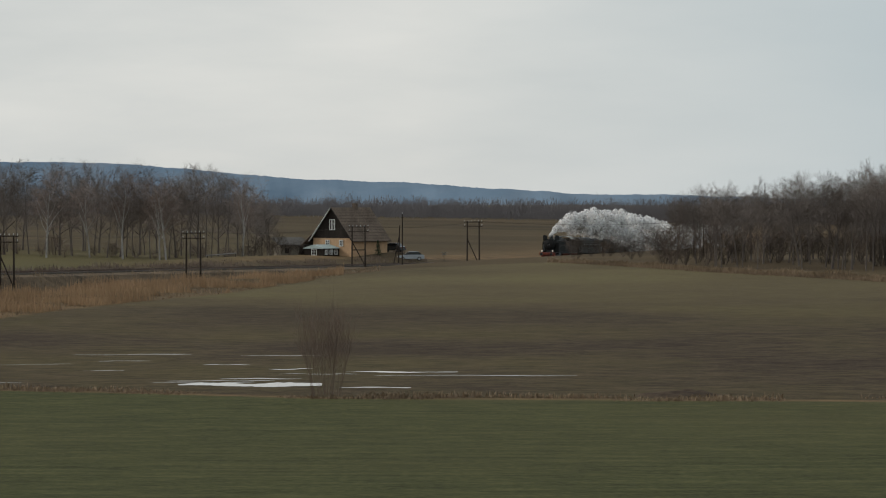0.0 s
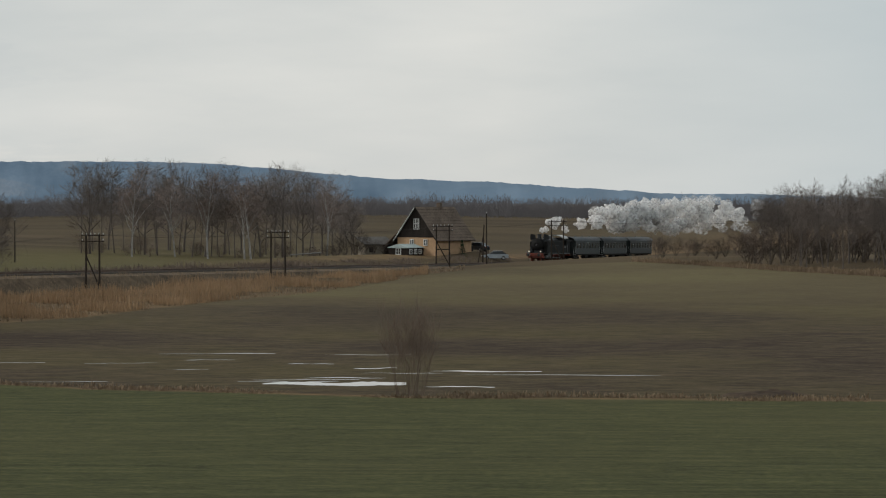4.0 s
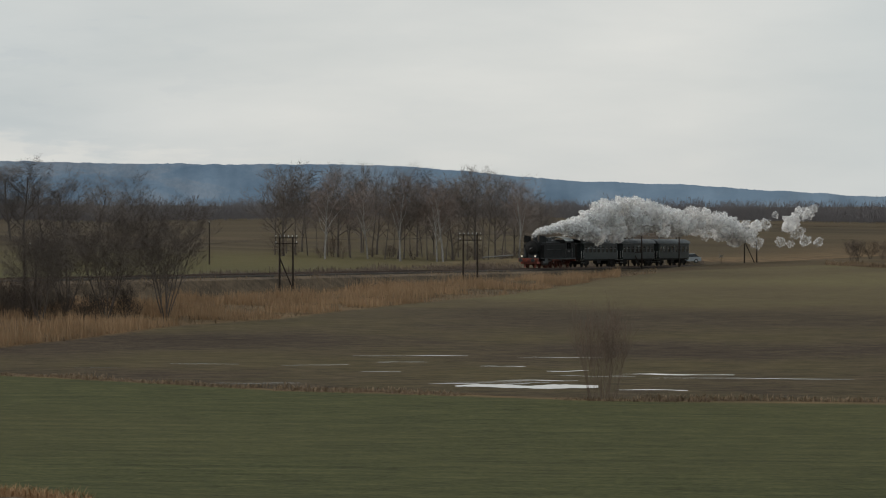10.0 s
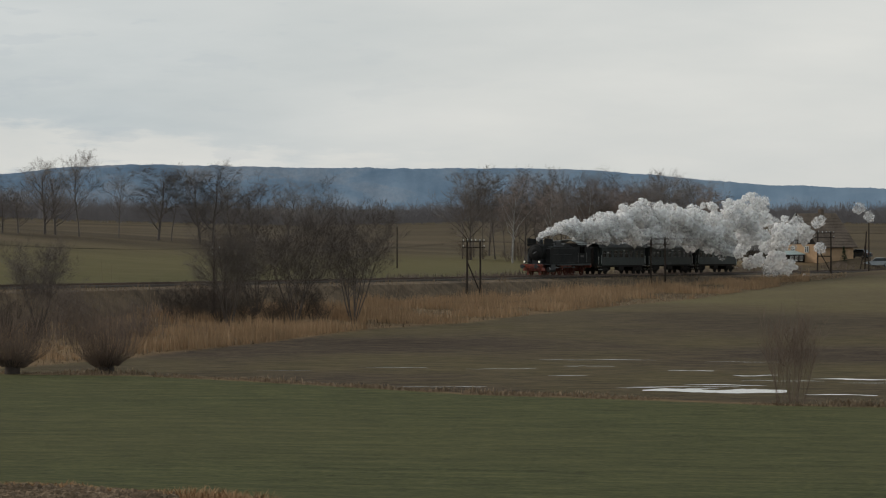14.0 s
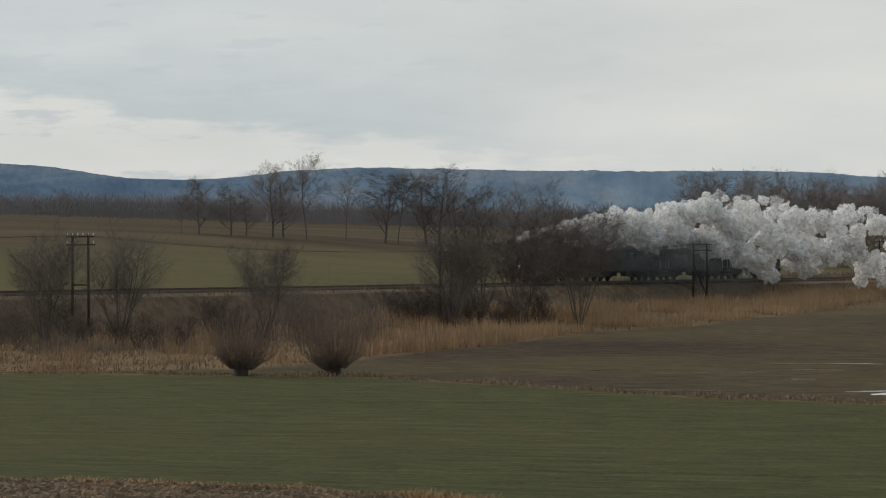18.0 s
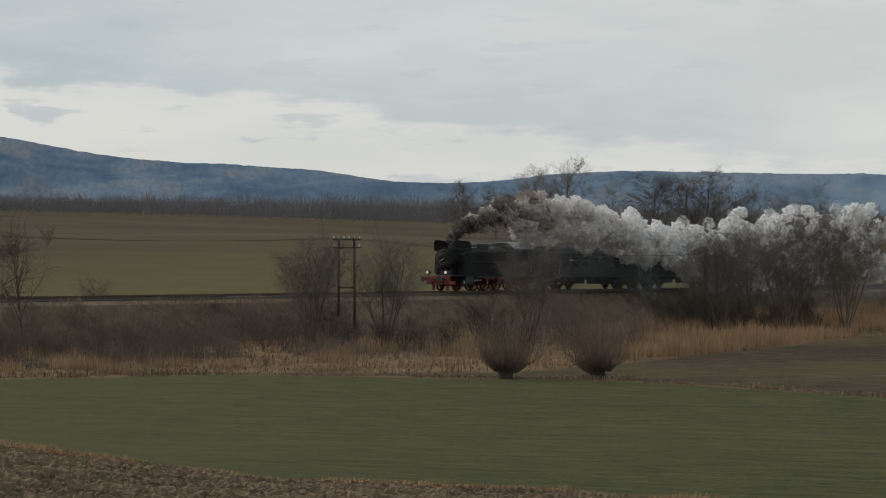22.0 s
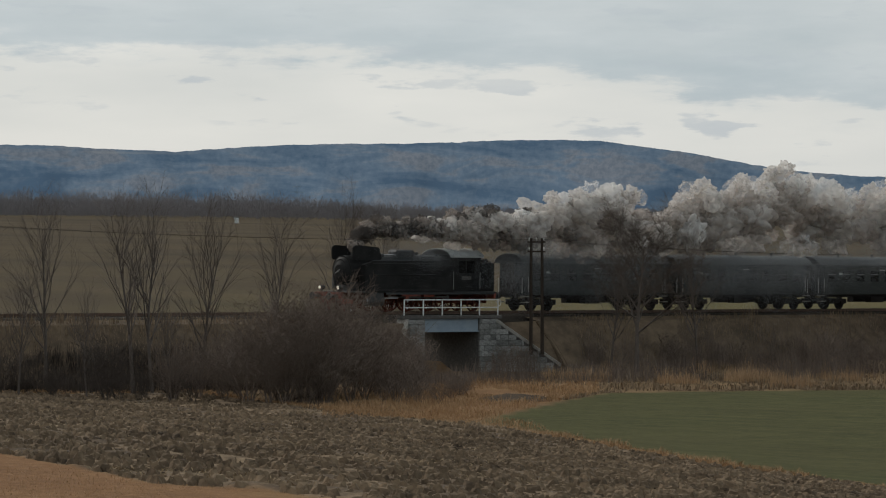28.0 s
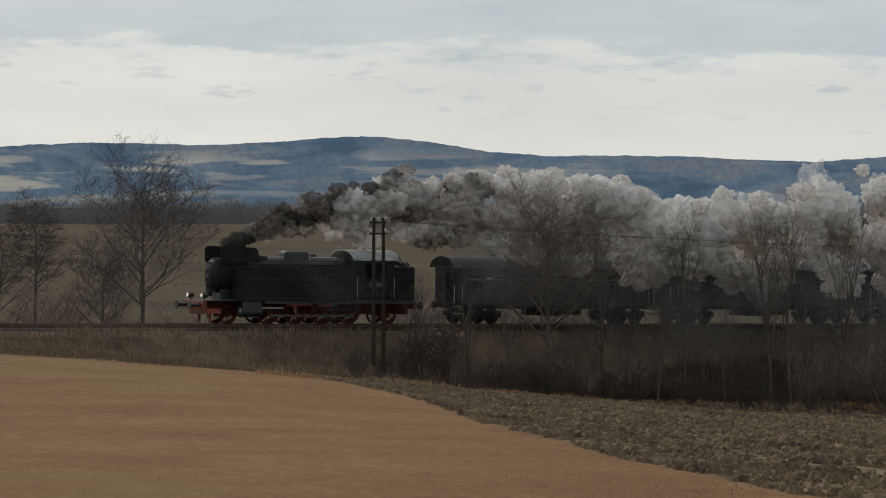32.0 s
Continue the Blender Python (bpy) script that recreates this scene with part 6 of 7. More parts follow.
        P("sand_pipe", rod(fresh(), (-6.6, s * 0.86, 3.3), (-6.4, s * 1.0, 3.1), 0.03, n=6), M_BLACK, loco)
    P("air_pump", rod(rod(fresh(), (-2.0, -1.0, 1.5), (-2.0, -1.0, 2.4), 0.18, n=14), (-2.0, -1.0, 2.05), (-2.0, -1.0, 2.75), 0.13, n=14), M_BLACK, loco)
    P("chimney", rod(rod(fresh(), (-2.9, 0, 3.35), (-2.9, 0, 4.2), 0.36, 0.30, 28, False), (-2.9, 0, 4.16), (-2.9, 0, 4.28), 0.36, 0.36, 28, False), M_BLACK, loco)
    P("sand_dome", box(fresh(), -7.45, -5.95, -0.52, 0.52, 3.35, 4.05, 0.16), M_BLACK, loco)
    P("safety_valve", rod(rod(fresh(), (-7.9, 0.15, 3.45), (-7.9, 0.15, 3.88), 0.10, n=10), (-7.9, -0.15, 3.45), (-7.9, -0.15, 3.88), 0.10, n=10), M_BLACK, loco)
    P("generator", rod(fresh(), (-4.9, 0.3, 3.65), (-4.5, 0.3, 3.65), 0.14, n=12), M_BLACK, loco)
    P("whistle", rod(fresh(), (-8.7, 0, 3.5), (-8.7, 0, 3.85), 0.05, n=8), M_STEEL, loco)
    # cab with openings, and the coal bunker
    cab = P("cab", box(box(fresh(), -10.0, -9.9, -1.46, 1.46, 1.34, 3.75), -12.3, -12.2, -1.46, 1.46, 1.34, 3.75), M_TANK, loco)
    for s in (-1, 1):
        sd = fresh()
        y0, y1 = min(s * 1.40, s * 1.46), max(s * 1.40, s * 1.46)
        for a, b, c, d in ((-12.2, -10.0, 1.34, 2.55), (-12.2, -10.0, 3.35, 3.62), (-10.45, -10.0, 2.55, 3.35), (-12.2, -11.8, 2.55, 3.35), (-11.12, -11.02, 2.55, 3.35)):
            box(sd, a, b, y0, y1, c, d)
        side = P("cab_side", sd, M_TANK, loco)
        for x0 in (-9.95, -12.25):
            P("grab_rail", rod(fresh(), (x0, s * 1.5, 1.5), (x0, s * 1.5, 2.6), 0.02, n=6), M_STEEL, side)
        P("number_plate", box(fresh(), -11.5, -10.7, min(s * 1.462, s * 1.475), max(s * 1.462, s * 1.475), 2.1, 2.35), M_OILY, side, "bare metal plate on the cab")
    n = 14
    for nm, x0, x1 in (("cab_roof", -12.55, -9.65),):
        V, F = [], []
        for k in range(n + 1):
            t = -1 + 2 * k / n
            y, z = t * 1.55, 3.62 + 0.55 * (1 - t * t) ** 0.6
            V += [(x0, y, z), (x1, y, z), (x1, y, z - 0.06), (x0, y, z - 0.06)]
        for k in range(n):
            a, b = 4 * k, 4 * k + 4
            F += [(a + i, a + (i + 1) % 4, b + (i + 1) % 4, b + i) for i in range(4)]
        F += [(0, 1, 2, 3), (4 * n + 3, 4 * n + 2, 4 * n + 1, 4 * n)]
        raw(nm, V, F, M_ROOFPALE, loco, True, "pale weathered cab roof")
    P("bunker", box(fresh(), -13.65, -12.3, -1.40, 1.40, 1.34, 3.25, 0.12), M_TANK, loco)
    hp = Heap()
    rnd = random.Random(3)
    for k in range(60):
        c = Vector((-12.95 + rnd.gauss(0, 0.28), rnd.gauss(0, 0.55), 3.22))
        c.z += 0.42 * math.exp(-((c.x + 12.95) ** 2 + c.y ** 2) / 0.6)
        r = 0.12 + 0.1 * rnd.random()
        V = [c + Vector(v) * r * (0.8 + 0.4 * rnd.random()) for v in ((1, 0, 0), (-1, 0, 0), (0, 1, 0), (0, -1, 0), (0, 0, 1), (0, 0, -1))]
        hp.put(V, [(0, 2, 4), (2, 1, 4), (1, 3, 4), (3, 0, 4), (2, 0, 5), (1, 2, 5), (3, 1, 5), (0, 3, 5)])
    tagged(part("coal", heap_mesh("coal", hp, M_BLACK, False), None, loco, "heap of coal in the bunker"), kind="stuff")
    P("firebox_side", box(fresh(), -9.2, -7.4, -0.75, 0.75, 0.75, 1.95, 0.05), M_BLACK, loco)
    wheelset("leading_wheelset", loco, -2.35, 0.5, M_DULLRED, spokes=10)
    me = None
    for x in (-4.75, -6.4, -8.05, -9.7):
        w, me = wheelset("driving_wheelset", loco, x, 0.725, M_DULLRED, spokes=14, mesh=me)
    wheelset("trailing_wheelset", loco, -12.2, 0.5, M_DULLRED, spokes=10)
    for s in (-1, 1):
        r = box(fresh(), -2.5, 2.5, -0.03, 0.03, -0.055, 0.055, 0.01)
        for x in (-2.475, -0.825, 0.825, 2.475):
            rod(r, (x, -0.05, 0), (x, 0.05, 0), 0.12, n=14)
        c = P("coupling_rod", r, M_OILY, loco, "oily steel coupling rod")
        rods.append((c, s))


M_DULLRED = paint("sooty_red_paint", (0.016, 0.010, 0.008), (0.13, 0.028, 0.014), 0.6, grain=2, bump=0.05)
M_OILY = paint("oily_steel", (0.05, 0.046, 0.042), (0.15, 0.14, 0.13), 0.45, 0.6, grain=4, bump=0.05)
M_ROOFPALE = paint("pale_cab_roof", (0.30, 0.31, 0.31), (0.52, 0.53, 0.52), 0.6, grain=2, bump=0.1)
rods = []
build_loco()


def build_coach():
    c = thing("passenger_coach", along(0, 16.0), label="dark green corrugated passenger coach with a grey roof", category="coach", group="coaches of the train")
    L = 13.9
    P = lambda *a, **k: part(*a, **k)
    b = fresh()
    box(b, -L + 0.75, -0.75, -1.38, 1.38, 1.10, 2.05)
    box(b, -L + 0.75, -0.75, -1.38, 1.38, 2.82, 3.30)
    n = 8
    pitch = (L - 1.5) / n
    for k in range(n + 1):
        x = -0.75 - k * pitch
        for s in (-1, 1):
            box(b, max(x - 0.33, -L + 0.75), min(x + 0.33, -0.75), min(s * 1.28, s * 1.38), max(s * 1.28, s * 1.38), 2.05, 2.82)
    for e in (-L + 0.75, -0.85):
        box(b, e, e + 0.10, -1.28, 1.28, 2.05, 2.82)
    body = P("body", b, M_COACH, c)
    P("inner_floor", box(fresh(), -L + 0.9, -0.9, -1.2, 1.2, 2.03, 2.045), M_RUNNING, body)
    for s in (-1, 1):
        for k in range(n):
            x = -0.75 - (k + 0.5) * pitch
            w = P("window", box(fresh(), x - pitch / 2 + 0.33, x + pitch / 2 - 0.33, s * 1.33 - 0.01, s * 1.33 + 0.01, 2.05, 2.82), M_PANE, c)
            P("window_bar", box(fresh(), x - pitch / 2 + 0.33, x + pitch / 2 - 0.33, s * 1.345 - 0.012, s * 1.345 + 0.012, 2.55, 2.58), M_STEEL, w)
        # pressed ribs along the side
        for z in (1.25, 1.42, 1.59, 1.76, 1.93, 2.95):
            P("rib", box(fresh(), -L + 0.8, -0.8, s * 1.385 - 0.012, s * 1.385 + 0.012, z, z + 0.05), M_COACH, body)
        P("class_plate", box(fresh(), -2.6, -2.25, s * 1.395 - 0.008, s * 1.395 + 0.008, 2.55, 2.68), M_WHITE, body, "small white plate beside the door")
        P("side_plate", box(fresh(), -7.3, -6.7, s * 1.395 - 0.008, s * 1.395 + 0.008, 2.86, 2.93), M_WHITE, body)
    # recessed end platforms with doors, steps and handrails
    for e, d in ((-0.75, 1), (-L + 0.75, -1)):
        end = P("end_platform", box(fresh(), min(e, e + d * 0.55), max(e, e + d * 0.55), -1.05, 1.05, 1.10, 3.25, 0.03), M_COACHDARK, c)
        P("gangway", box(fresh(), min(e + d * 0.5, e + d * 0.72), max(e + d * 0.5, e + d * 0.72), -0.6, 0.6, 1.15, 3.3, 0.03), M_RUNNING, end)
        for s in (-1, 1):
            P("door", box(fresh(), e + d * 0.12 - 0.05, e + d * 0.12 + 0.3 * d + 0.05, s * 1.055 - 0.01, s * 1.055 + 0.01, 1.15, 3.0), M_COACHDARK, end)
            P("handrail", rod(rod(fresh(), (e + d * 0.06, s * 1.36, 1.3), (e + d * 0.06, s * 1.36, 2.3), 0.02, n=6), (e + d * 0.5, s * 1.2, 1.2), (e + d * 0.5, s * 1.2, 2.2), 0.02, n=6), M_WHITE, end, "white-painted handrail")
            P("steps", box(box(fresh(), e + d * 0.28 - 0.3, e + d * 0.28 + 0.3, s * 1.2 - 0.14, s * 1.2 + 0.14, 0.98, 1.03), e + d * 0.28 - 0.3, e + d * 0.28 + 0.3, s * 1.3 - 0.14, s * 1.3 + 0.14, 0.58, 0.63), M_STEPEDGE, end, "pale worn steps")
            x0, x1 = e + d * 0.5, e + d * 0.74
            P("buffer", rod(rod(fresh(), (e, s * 0.88, 1.05), (x1 - 0.05 * d, s * 0.88, 1.05), 0.10, n=10), (x1 - 0.06 * d, s * 0.88, 1.05), (x1, s * 0.88, 1.05), 0.23, n=18), M_RUNNING, end)
    # arched roof
    n2 = 14
    V, F = [], []
    for k in range(n2 + 1):
        t = -1 + 2 * k / n2
        y, z = t * 1.44, 3.28 + 0.62 * (1 - t * t) ** 0.55
        V += [(-L + 0.05, y, z), (-0.05, y, z), (-0.05, y, z - 0.05), (-L + 0.05, y, z - 0.05)]
    for k in range(n2):
        a, q = 4 * k, 4 * k + 4
        F += [(a + i, a + (i + 1) % 4, q + (i + 1) % 4, q + i) for i in range(4)]
    roof = raw("roof", V, F, M_ROOF, c, True, "weathered grey arched roof")
    for x in (-3.2, -6.9, -10.6):
        P("roof_vent", rod(rod(fresh(), (x, 0.4, 3.8), (x, 0.4, 4.02), 0.08, n=10), (x, 0.4, 4.02), (x, 0.4, 4.06), 0.14, n=12), M_ROOF, roof)
    P("underframe", box(box(fresh(), -L + 0.7, -0.7, -1.1, -0.98, 0.88, 1.10), -L + 0.7, -0.7, 0.98, 1.1, 0.88, 1.10), M_RUNNING, c)
    P("underfloor", box(fresh(), -L + 0.75, -0.75, -1.3, 1.3, 1.04, 1.10), M_RUNNING, c)
    P("battery_box", box(fresh(), -7.4, -6.0, 0.6, 1.2, 0.5, 0.9, 0.02), M_RUNNING, c)
    P("battery_box", box(fresh(), -7.4, -6.0, -1.2, -0.6, 0.5, 0.9, 0.02), M_RUNNING, c)
    P("air_cylinder", rod(fresh(), (-9.2, 0.2, 0.72), (-8.0, 0.2, 0.72), 0.18, n=14), M_RUNNING, c)
    for x in (-2.1, -L + 2.1):
        g = P("bogie", box(box(box(fresh(), x - 1.35, x + 1.35, -1.06, -0.96, 0.42, 0.78, 0.03), x - 1.35, x + 1.35, 0.96, 1.06, 0.42, 0.78, 0.03), x - 0.15, x + 0.15, -1.0, 1.0, 0.55, 0.85), M_RUNNING, c)
        for dx in (-0.78, 0.78):
            for s in (-1, 1):
                P("axle_box", box(fresh(), x + dx - 0.14, x + dx + 0.14, s * 1.1 - 0.08, s * 1.1 + 0.08, 0.36, 0.64, 0.02), M_RUNNING, g)
    return c


M_COACHDARK = paint("coach_end_dark", (0.010, 0.012, 0.012), (0.026, 0.030, 0.028), 0.6, grain=2, bump=0.05)
M_STEPEDGE = paint("pale_steps", (0.22, 0.21, 0.19), (0.40, 0.39, 0.36), 0.8, grain=6)
coaches = []
coach_wheels = heap_mesh("wheelset", wheel_mesh(0.47, disc=True, thick=0.12), M_RUNNING, False)
first = build_coach()
for i in range(3):
    back = 16.0 + 14.55 * i
    c = first if i == 0 else copy_thing(first, along(0, back))
    if i == 2:
        c["label"] = "last dark green coach of the train with a grey roof"
    coaches.append((c, back))
for c, back in coaches:
    for x in (-2.88, -1.32, -12.58, -11.02):
        wheelset("wheelset", c, x, 0.47, M_RUNNING, mesh=coach_wheels)


# ---- steam and smoke ----
def billow_mesh(seed, fine, rough=1.0):
    """A ragged knot of vapour: bulges on bulges in one torn skin."""
    o = Vector((seed * 13.7, seed * 5.1, 2.0))
    bm = bmesh.new()
    bmesh.ops.create_icosphere(bm, subdivisions=fine, radius=1.0)
    for v in bm.verts:
        d = v.co.normalized()
        q = Vector((d.x * 1.3, d.y, d.z))
        r = 0.40 + rough * (0.62 * abs(noise.noise(q * 1.3 + o)) + 0.45 * abs(noise.noise(q * 2.6 + o)) + 0.12 * abs(noise.noise(q * 5.2 + o)) + (0.05 * abs(noise.noise(q * 10 + o)) if fine > 3 else 0.0))
        v.co = Vector((d.x * 1.3, d.y, d.z * 0.95)) * r * 1.25
    return mesh_of("puff", bm, True)


def steam(name, col, dark, thin, thick):
    """Vapour that is denser in some places than in others."""
    m = bpy.data.materials.new(name)
    m.use_nodes = True
    add = nodes_of(m.node_tree)
    at = add("ShaderNodeTexCoord").outputs["Object"]
    seat = add("ShaderNodeObjectInfo").outputs["Location"]
    n1 = add("ShaderNodeTexNoise", ins={"Vector": at, "Scale": 1.3, "Detail": 3.0, "Roughness": 0.5}).outputs["Fac"]
    n2 = add("ShaderNodeTexNoise", ins={"Vector": add("ShaderNodeVectorMath", operation="ADD", ins={0: at, 1: seat}).outputs[0], "Scale": 1.5, "Detail": 2.0, "Roughness": 0.5}).outputs["Fac"]
    c = ramp(add, n1, [(0.3, dark), (0.65, col)])
    d = add("ShaderNodeBsdfDiffuse", ins={"Color": c})
    t = add("ShaderNodeBsdfTranslucent", ins={"Color": c})
    mx = add("ShaderNodeMixShader", ins={0: 0.5, 1: d.outputs[0], 2: t.outputs[0]})
    gap = ramp(add, n2, [(0.34, thick), (0.66, thin)])
    mx = add("ShaderNodeMixShader", ins={0: gap, 1: mx.outputs[0], 2: add("ShaderNodeBsdfTransparent").outputs[0]})
    add("ShaderNodeOutputMaterial", ins={"Surface": mx.outputs[0]})
    return m


TINTS = (("white_steam", (0.94, 0.93, 0.92), (0.89, 0.88, 0.87)), ("pale_steam", (0.90, 0.875, 0.85), (0.84, 0.81, 0.78)), ("grey_steam", (0.82, 0.775, 0.735), (0.74, 0.69, 0.645)),
         ("brown_grey_smoke", (0.66, 0.60, 0.55), (0.55, 0.49, 0.445)), ("brown_smoke", (0.37, 0.32, 0.285), (0.27, 0.232, 0.205)), ("dark_smoke", (0.14, 0.122, 0.112), (0.085, 0.075, 0.068)))
SMALL, LARGE, WISP, VEIL, NEAR = 0, 1, 2, 3, 4
PUFFS = {}
for kind, count, fine, thin, thick in ((SMALL, 6, 3, 0.75, 0.25), (LARGE, 9, 3, 0.70, 0.28), (NEAR, 9, 4, 0.64, 0.24), (WISP, 6, 3, 0.97, 0.62)):
    meshes = [billow_mesh(k + 1 + 10 * kind, fine) for k in range(count)]
    for nm, (name, col, dark) in enumerate(TINTS):
        m = steam(name if kind != WISP else "shreds_of_" + name, col, dark, thin, thick)
        for me in meshes:
            one = me.copy()
            one.materials.append(m)
            PUFFS.setdefault((nm, kind), []).append(one)


def veil_mesh(seed):
    """A soft cloud of fine soot, thin towards its rim."""
    rnd = np.random.default_rng(seed)
    n = 36000
    q = rnd.normal(0, 1, (n, 3)) * (0.62, 0.42, 0.40)
    q += 0.18 * np.sin(q[:, [1, 2, 0]] * 4.1 + seed)
    a = rnd.normal(0, 1, (n, 3))
    b = np.cross(a, rnd.normal(0, 1, (n, 3)))
    w = rnd.uniform(0.0035, 0.0068, (n, 1))
    a, b = a / np.linalg.norm(a, axis=1, keepdims=True) * w, b / np.linalg.norm(b, axis=1, keepdims=True) * w
    V = np.stack([q + a, q - a * 0.5 + b * 0.9, q - a * 0.5 - b * 0.9], 1).reshape(-1, 3)
    me = bpy.data.meshes.new("puff")
    me.from_pydata(V.tolist(), [], np.arange(3 * n).reshape(-1, 3).tolist())
    me.materials.append(m_veil)
    return me


m_veil = steam("thin_smoke", (0.27, 0.283, 0.295), (0.225, 0.235, 0.247), 0.0, 0.0)
PUFFS[6, VEIL] = [veil_mesh(k + 41) for k in range(4)]
plume = thing("smoke_plume", None, label="billowing steam and smoke trailing from the engine's chimney", category="smoke")
puffs = []
prnd = random.Random(99)
WIND = Vector((2.1, 0.8, 0.0))
# how high over the rails the plume's top and underside come to lie, by the second at which it left the chimney
TOPS = np.array([(-9, 6.5), (-4, 5.2), (-3, 7.6), (-1, 9.2), (0, 10.2), (1, 10), (2, 9), (3, 8), (4.3, 9.2), (5, 8), (6, 6.6), (6.7, 8.6), (7.3, 8), (8, 9.5), (8.7, 9.6), (9.2, 6.8), (9.7, 6.4), (10.2, 7), (10.6, 10), (11.3, 7.8), (12, 8.6), (12.6, 8.6), (13, 7.6), (13.6, 6.8), (14.1, 8.5)])
TOPS_LATER = np.array([(14.6, 7.4), (15.2, 8.6), (15.7, 9.1), (16.2, 8.4), (16.7, 7.2), (17.2, 7.6), (17.7, 6.3), (18.2, 7.4), (18.6, 7.9), (19.2, 6.8), (19.8, 6), (20.3, 6.1), (20.7, 7.2), (21.2, 9), (21.7, 8.9), (22.3, 8.2), (23, 8.2), (23.5, 9), (24.1, 13), (24.5, 10.6), (25.1, 8.7), (25.6, 9.7), (26.2, 8.3), (26.8, 8.2), (27.2, 7.4), (27.5, 6.4), (27.8, 7.4), (28.05, 13.2), (28.3, 8), (28.7, 6.9), (29.2, 9.2), (29.6, 7.6), (30.1, 7.4), (30.6, 9.2), (31.1, 8.4), (32, 8)])
UNDER = np.array([(-9, 0), (-3, 1), (-1, 4), (1, 4.8), (3, 5), (4.5, 3), (6, 3), (6.7, 4.4), (8.2, 4.2), (8.8, 1), (9.5, -0.4), (10.3, 0.5), (11.3, 2), (12, 2.8), (13, 1), (13.5, -0.9), (14.1, 2.5), (14.7, 0.5), (15.2, 0), (15.8, 1.8), (16.3, 2.5), (17, 0.5), (17.6, 0), (18.3, 2), (19, 0.5)])
UNDER_LATER = np.array([(19.6, -1.4), (20.2, -0.6), (20.7, 1), (21.2, 0.5), (22, 2), (23, 0.5), (23.7, 1), (24.1, 7.5), (24.5, 3.5), (25, 4.4), (25.6, 3.7), (26.2, 3), (26.8, 2), (27.3, 0.5), (27.7, 1.5), (28.05, 7), (28.3, 3.4), (29, 1.8), (29.6, 0.5), (30.1, 0.2), (30.6, 1.0), (31.2, 2.2), (32, 3)])
TOPS, UNDER = np.vstack([TOPS, TOPS_LATER]), np.vstack([UNDER, UNDER_LATER])


def envelope(te, age):
    """Underside and top of the plume over the rails."""
    top = float(np.interp(te, TOPS[:, 0], TOPS[:, 1])) + (0.7 + 0.5 * float(S(te - 23))) * noise.noise((te * 2.6, 3.0, 1.0)) + 0.4 * noise.noise((te * 6.0, 9.0, 1.0))
    low = float(np.interp(te, UNDER[:, 0], UNDER[:, 1])) + 0.6 * noise.noise((te * 3.0, 7.0, 2.0))
    rise = (0.8 * max(age - 3.5, 0) if te < 3 else 0.25 * max(age - 4.5, 0))
    hi = 4.4 + (min(top, 8.5) - 4.4) * (1 - math.exp(-age / (0.40 - 0.11 * float(S((te - 20) / 2))))) + max(top - 8.5, 0) * min(age / 2.3, 1.0) + rise
    lo = 4.25 + 0.55 * math.exp(-((age - 0.3) / 0.2) ** 2) + (low - 4.25) * min(max((age - 0.5) / 2.5, 0.0), 1.35) + rise * 0.9
    return min(lo, hi - 0.25), hi


def blow(t):
    """How much the chimney gives at t: it falls silent once."""
    return 1.0 - 0.97 * math.exp(-((t - 3.1) / 0.92) ** 4) - 0.25 * math.exp(-((t - 7.6) / 0.3) ** 2)


def puff(te, start, life, size, shade, kind, up, deep, along_=0.0):
    """One knot: leaves the chimney at te, is seen from start on; up: its place between underside and top."""
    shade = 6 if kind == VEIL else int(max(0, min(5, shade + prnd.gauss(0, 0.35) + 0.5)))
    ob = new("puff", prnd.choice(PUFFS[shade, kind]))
    ob.parent = plume
    puffs.append((ob, te, start, life, size, up, deep, along_, prnd.random() * 6.28))


def lasting():
    """How long a knot stays whole: some bursts outlive the rest."""
    if 3.8 < te < 7.9:
        keep = math.exp(-((te - 4.7) / 0.4) ** 2) + math.exp(-((te - 6.15) / 0.35) ** 2) + 0.5 * math.exp(-((te - 7.55) / 0.2) ** 2)
        return 2.5 + 0.9 * prnd.random() + 2.6 * keep * math.sqrt(prnd.random())
    if te < 10.5:
        return 2.4 + 2.3 * prnd.random() if te < 7 else 2.8 + 1.4 * prnd.random()
    return 3.0 + 2.8 * prnd.random() if te < 19 else 2.4 + 2.0 * prnd.random()


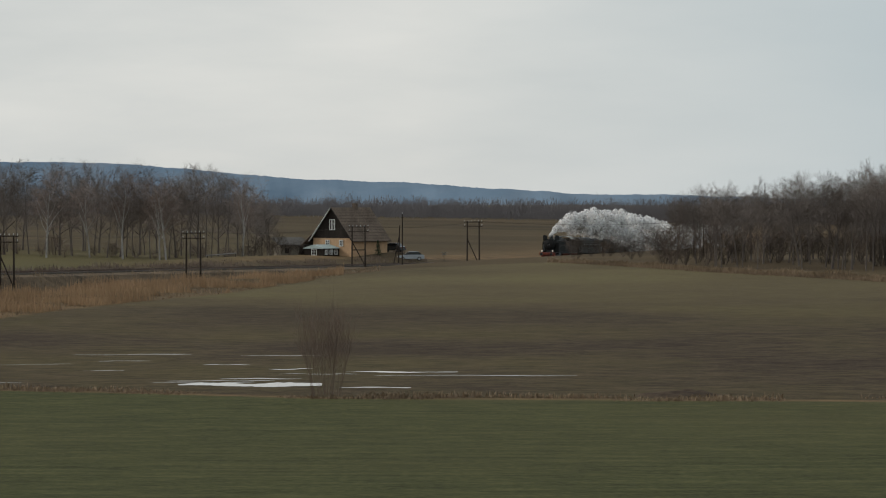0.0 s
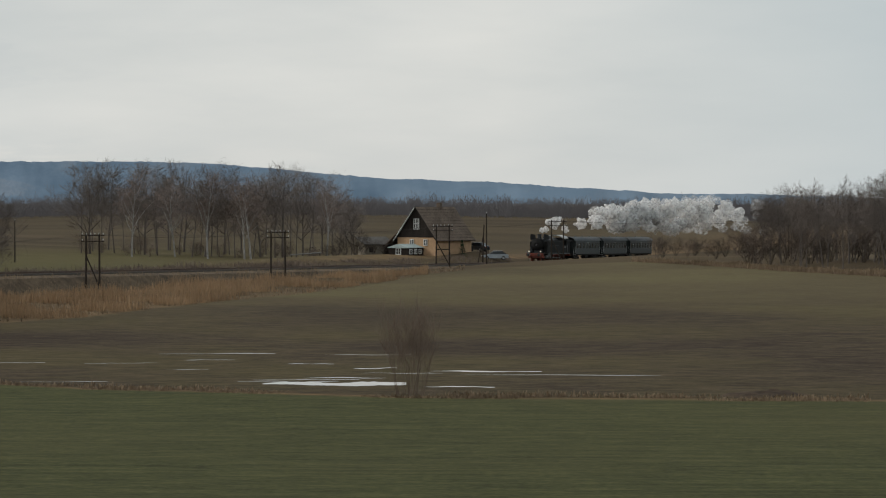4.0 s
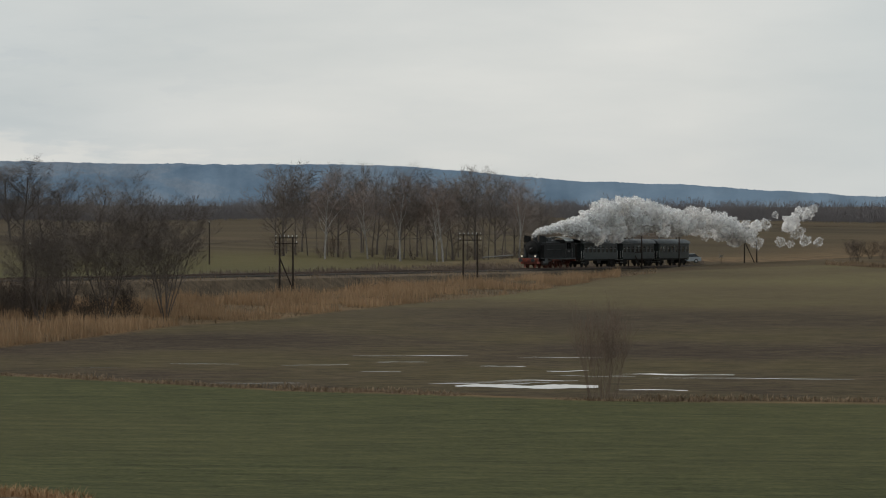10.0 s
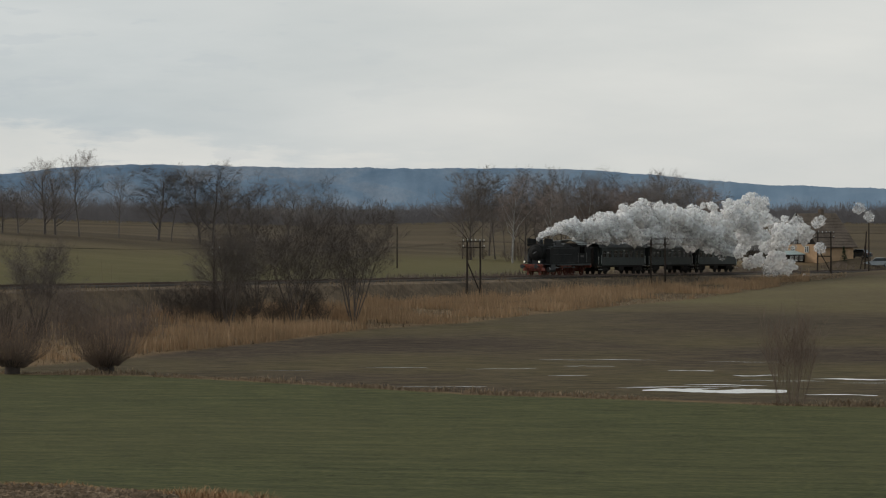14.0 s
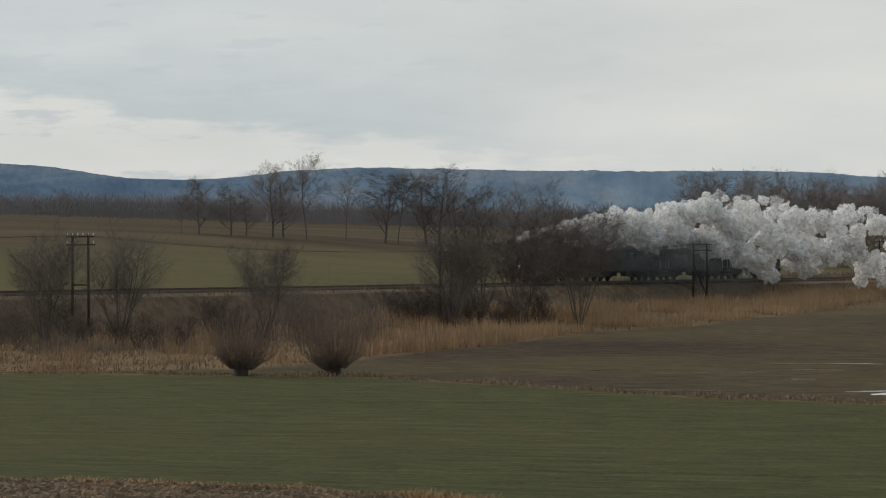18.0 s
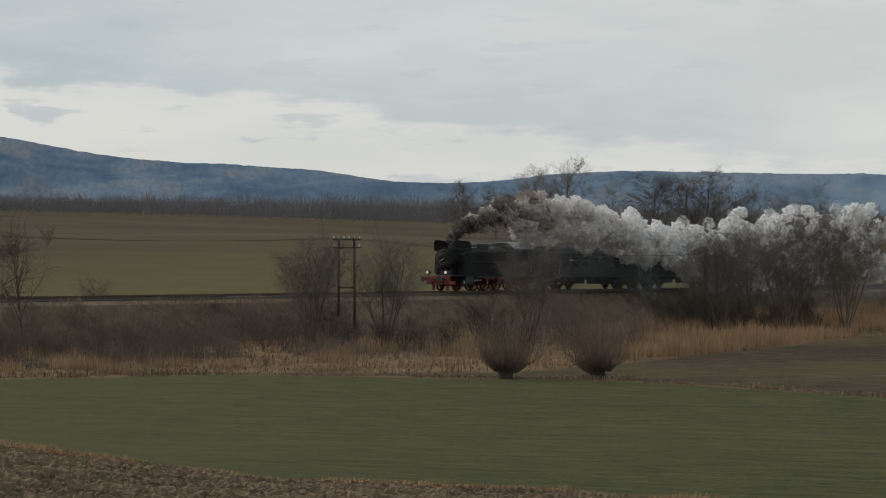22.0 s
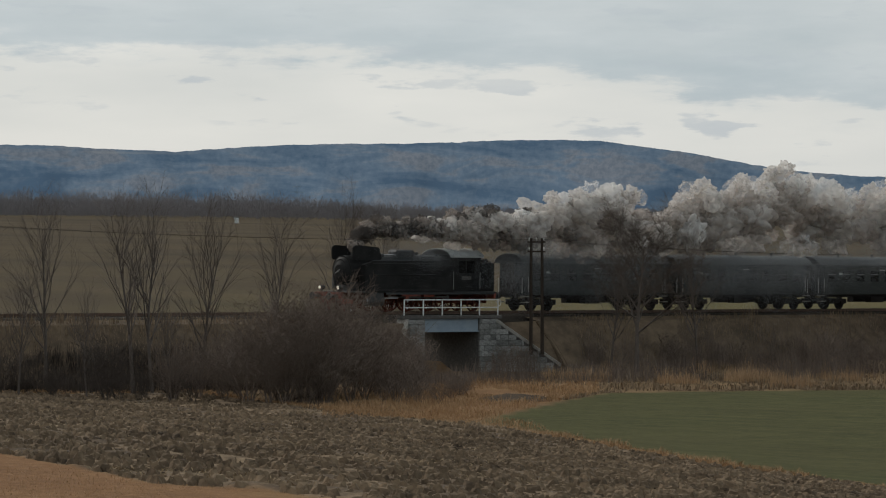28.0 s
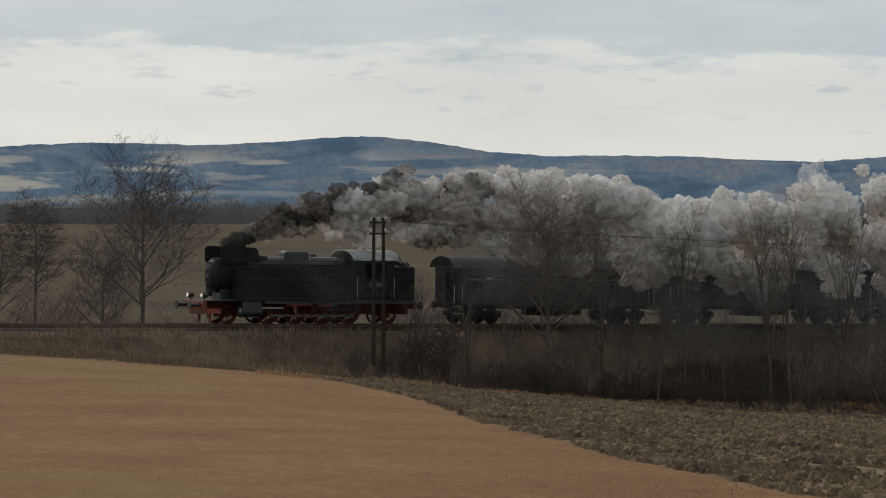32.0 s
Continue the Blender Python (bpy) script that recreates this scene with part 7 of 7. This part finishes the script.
te, n = -7.0, 0
while te < 32.0:
    b, dark = blow(te), float(S((te - 19.4) / 2.6))
    flip = lambda: prnd.uniform(-1, 1)
    old = te < 2.2
    knot = NEAR if te > 7 else LARGE
    if te > -1.5:
        # the jet over the chimney
        for k in range(3 + round(2 * dark)):
            if prnd.random() < b:
                puff(te + 0.0175 * k, 0.0, 0.5 + 0.6 * prnd.random(), 0.30 + 0.04 * dark + (0.14 + 0.14 * dark) * prnd.random(), 4.6 * dark, SMALL, 0.5 + 0.3 * dark + 0.45 * flip(), flip() * 0.5)
        for k in range(2 + round(dark)):
            if prnd.random() < b:
                puff(te + 0.023 * k, 0.14 + 0.12 * prnd.random(), 0.9 + 0.8 * prnd.random(), 0.45 + 0.2 * prnd.random(), 3.5 * dark + 0.2, SMALL, 0.5 + 0.45 * flip(), flip() * 0.8)
    for k in range(3):
        # the body; its tints paint in bright backlit rims and a shaded underside
        if prnd.random() < b:
            u, v = prnd.random(), flip()
            rim = max(u - 0.72, 0) * 4.0 + max(0.2 - u, 0) * 2.0
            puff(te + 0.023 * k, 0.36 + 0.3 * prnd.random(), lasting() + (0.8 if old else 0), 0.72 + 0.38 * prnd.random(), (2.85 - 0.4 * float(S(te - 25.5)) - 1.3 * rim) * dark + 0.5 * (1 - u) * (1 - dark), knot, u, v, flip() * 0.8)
    if prnd.random() < b * 0.8:
        # later, wider swellings, with lit tops and shaded undersides put into the tint
        u, v = prnd.random(), flip()
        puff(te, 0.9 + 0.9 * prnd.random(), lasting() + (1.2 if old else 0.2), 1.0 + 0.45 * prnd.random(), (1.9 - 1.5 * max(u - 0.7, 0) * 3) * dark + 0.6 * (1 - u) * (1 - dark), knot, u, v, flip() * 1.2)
    if prnd.random() < b * 0.6:
        # turrets along the top
        puff(te, 0.5 + 0.6 * prnd.random(), lasting(), 0.38 + 0.30 * prnd.random(), 1.9 * dark, knot, 0.96 + 0.16 * prnd.random(), 0.5 * flip(), flip() * 0.5)
    for k in range(2 if te < 7 else 1):
        # shreds round the edges, and what is left when the rest has thinned out
        if prnd.random() < b * 0.9:
            u = prnd.choice((-0.06, 0.02, 0.3, 0.6, 0.9, 1.02, 1.08))
            puff(te + 0.03 * k, 0.3 + 1.4 * prnd.random(), lasting() + 1.0 + (0.8 if old else 0), 0.55 + 0.6 * prnd.random(), 1.6 * dark, WISP, u, flip(), flip())
    if n % 3 == 0 and te > 15.5:
        # thin smoke that sinks over the coaches
        puff(te, 0.25 + 1.5 * prnd.random() ** 1.5, 3.5 + 2.5 * prnd.random(), 2.2 + 1.0 * prnd.random(), 6, VEIL, -0.22 - 0.6 * prnd.random(), 0.8 + 0.5 * flip(), flip())
    te, n = te + 0.07, n + 1


def motions():
    ts = [i * 1.0 for i in range(33)]
    walk(loco, [(t, along(t, 0)) for t in ts])
    for c, back in coaches:
        walk(c, [(t, along(t, back)) for t in ts])
    # wheels turn with the way that the train goes
    n = 32 * FPS
    fr = [i / FPS for i in range(n + 1)]
    way = np.interp(fr, TP, TS)
    for w, x, r in spin:
        step = 2 if r > 0.6 else 1
        walk(w, [(fr[i], pose(x, 0, r, 0, math.degrees(way[i] / r), 0)) for i in range(0, n + 1, step)])
    for c, s in rods:
        rows = []
        for i in range(0, n + 1, 2):
            a = way[i] / 0.725 + (1.57 if s > 0 else 0)
            rows.append((fr[i], pose(-7.225 + 0.30 * math.cos(a), s * 0.97, 0.725 - 0.30 * math.sin(a))))
        walk(c, rows)
    # each knot leaves the chimney, swells out with its neighbours, drifts with the wind and sinks
    for ob, te, start, life, size, up, aside, ahead_by, turn in puffs:
        m = along(te, 2.9)
        p0 = m.translation.copy()
        ahead = m.to_3x3() @ Vector((1, 0, 0))
        side = m.to_3x3() @ Vector((0, 1, 0))
        deep, head = gz(p0.x, p0.y) - 4.5, math.atan2(ahead.y, ahead.x) + 0.6 * math.sin(turn * 3)

        def state(age):
            lo, hi = envelope(te, age)
            lo, hi = (lo + 0.75 * size, hi - 0.75 * size) if hi - lo > 1.7 * size else ((lo + hi) / 2 - 0.05, (lo + hi) / 2 + 0.05)
            z = lo + (hi - lo) * up if up > -0.2 else max(lo + up * 5.5, 0.8)
            wide = 0.10 + 0.95 * (1 - math.exp(-age / 0.8)) + 0.12 * age
            p = p0 + ahead * (0.35 * (1 - math.exp(-age / 0.15)) + ahead_by * min(age, 1.5)) + side * (aside * wide) + WIND * (age + 0.5 * max(age - 3.0, 0))
            p.z += z
            return Matrix.LocRotScale(p, Euler((turn + age * 0.12, 0.3 * math.sin(turn * 5), head)), None)
        low = lambda p: Matrix.LocRotScale((p.x, p.y, deep), Euler((turn, 0, head)), None)
        first, last = round((te + start) * FPS), round((te + life) * FPS)
        end = 32 * FPS
        ob.scale = (size, size, size)
        if first > end or last <= 0:
            q = state(start).translation
            walk(ob, [(0.0, low(q)), (32.0, low(q))])
            continue
        marks = [max(first, 0)] + [round((te + a) * FPS) for a in (0.15, 0.35, 0.7, 1.3, 2.2, 3.5, 5.0, 7.0) if start + 0.05 < a < life - 0.05] + [min(last, end)]
        marks = sorted({f for f in marks if max(first, 0) <= f <= min(last, end)})
        rows = [(f / FPS, state(max(f / FPS - te, start))) for f in marks]
        if first > 0:
            rows.insert(0, ((first - 1) / FPS, low(rows[0][1].translation)))
            if first > 1:
                rows.insert(0, (0.0, low(rows[1][1].translation)))
        if last < end:
            rows.append(((last + 1) / FPS, low(rows[-1][1].translation)))
            if last + 1 < end:
                rows.append((32.0, low(rows[-2][1].translation)))
        walk(ob, rows)


motions()
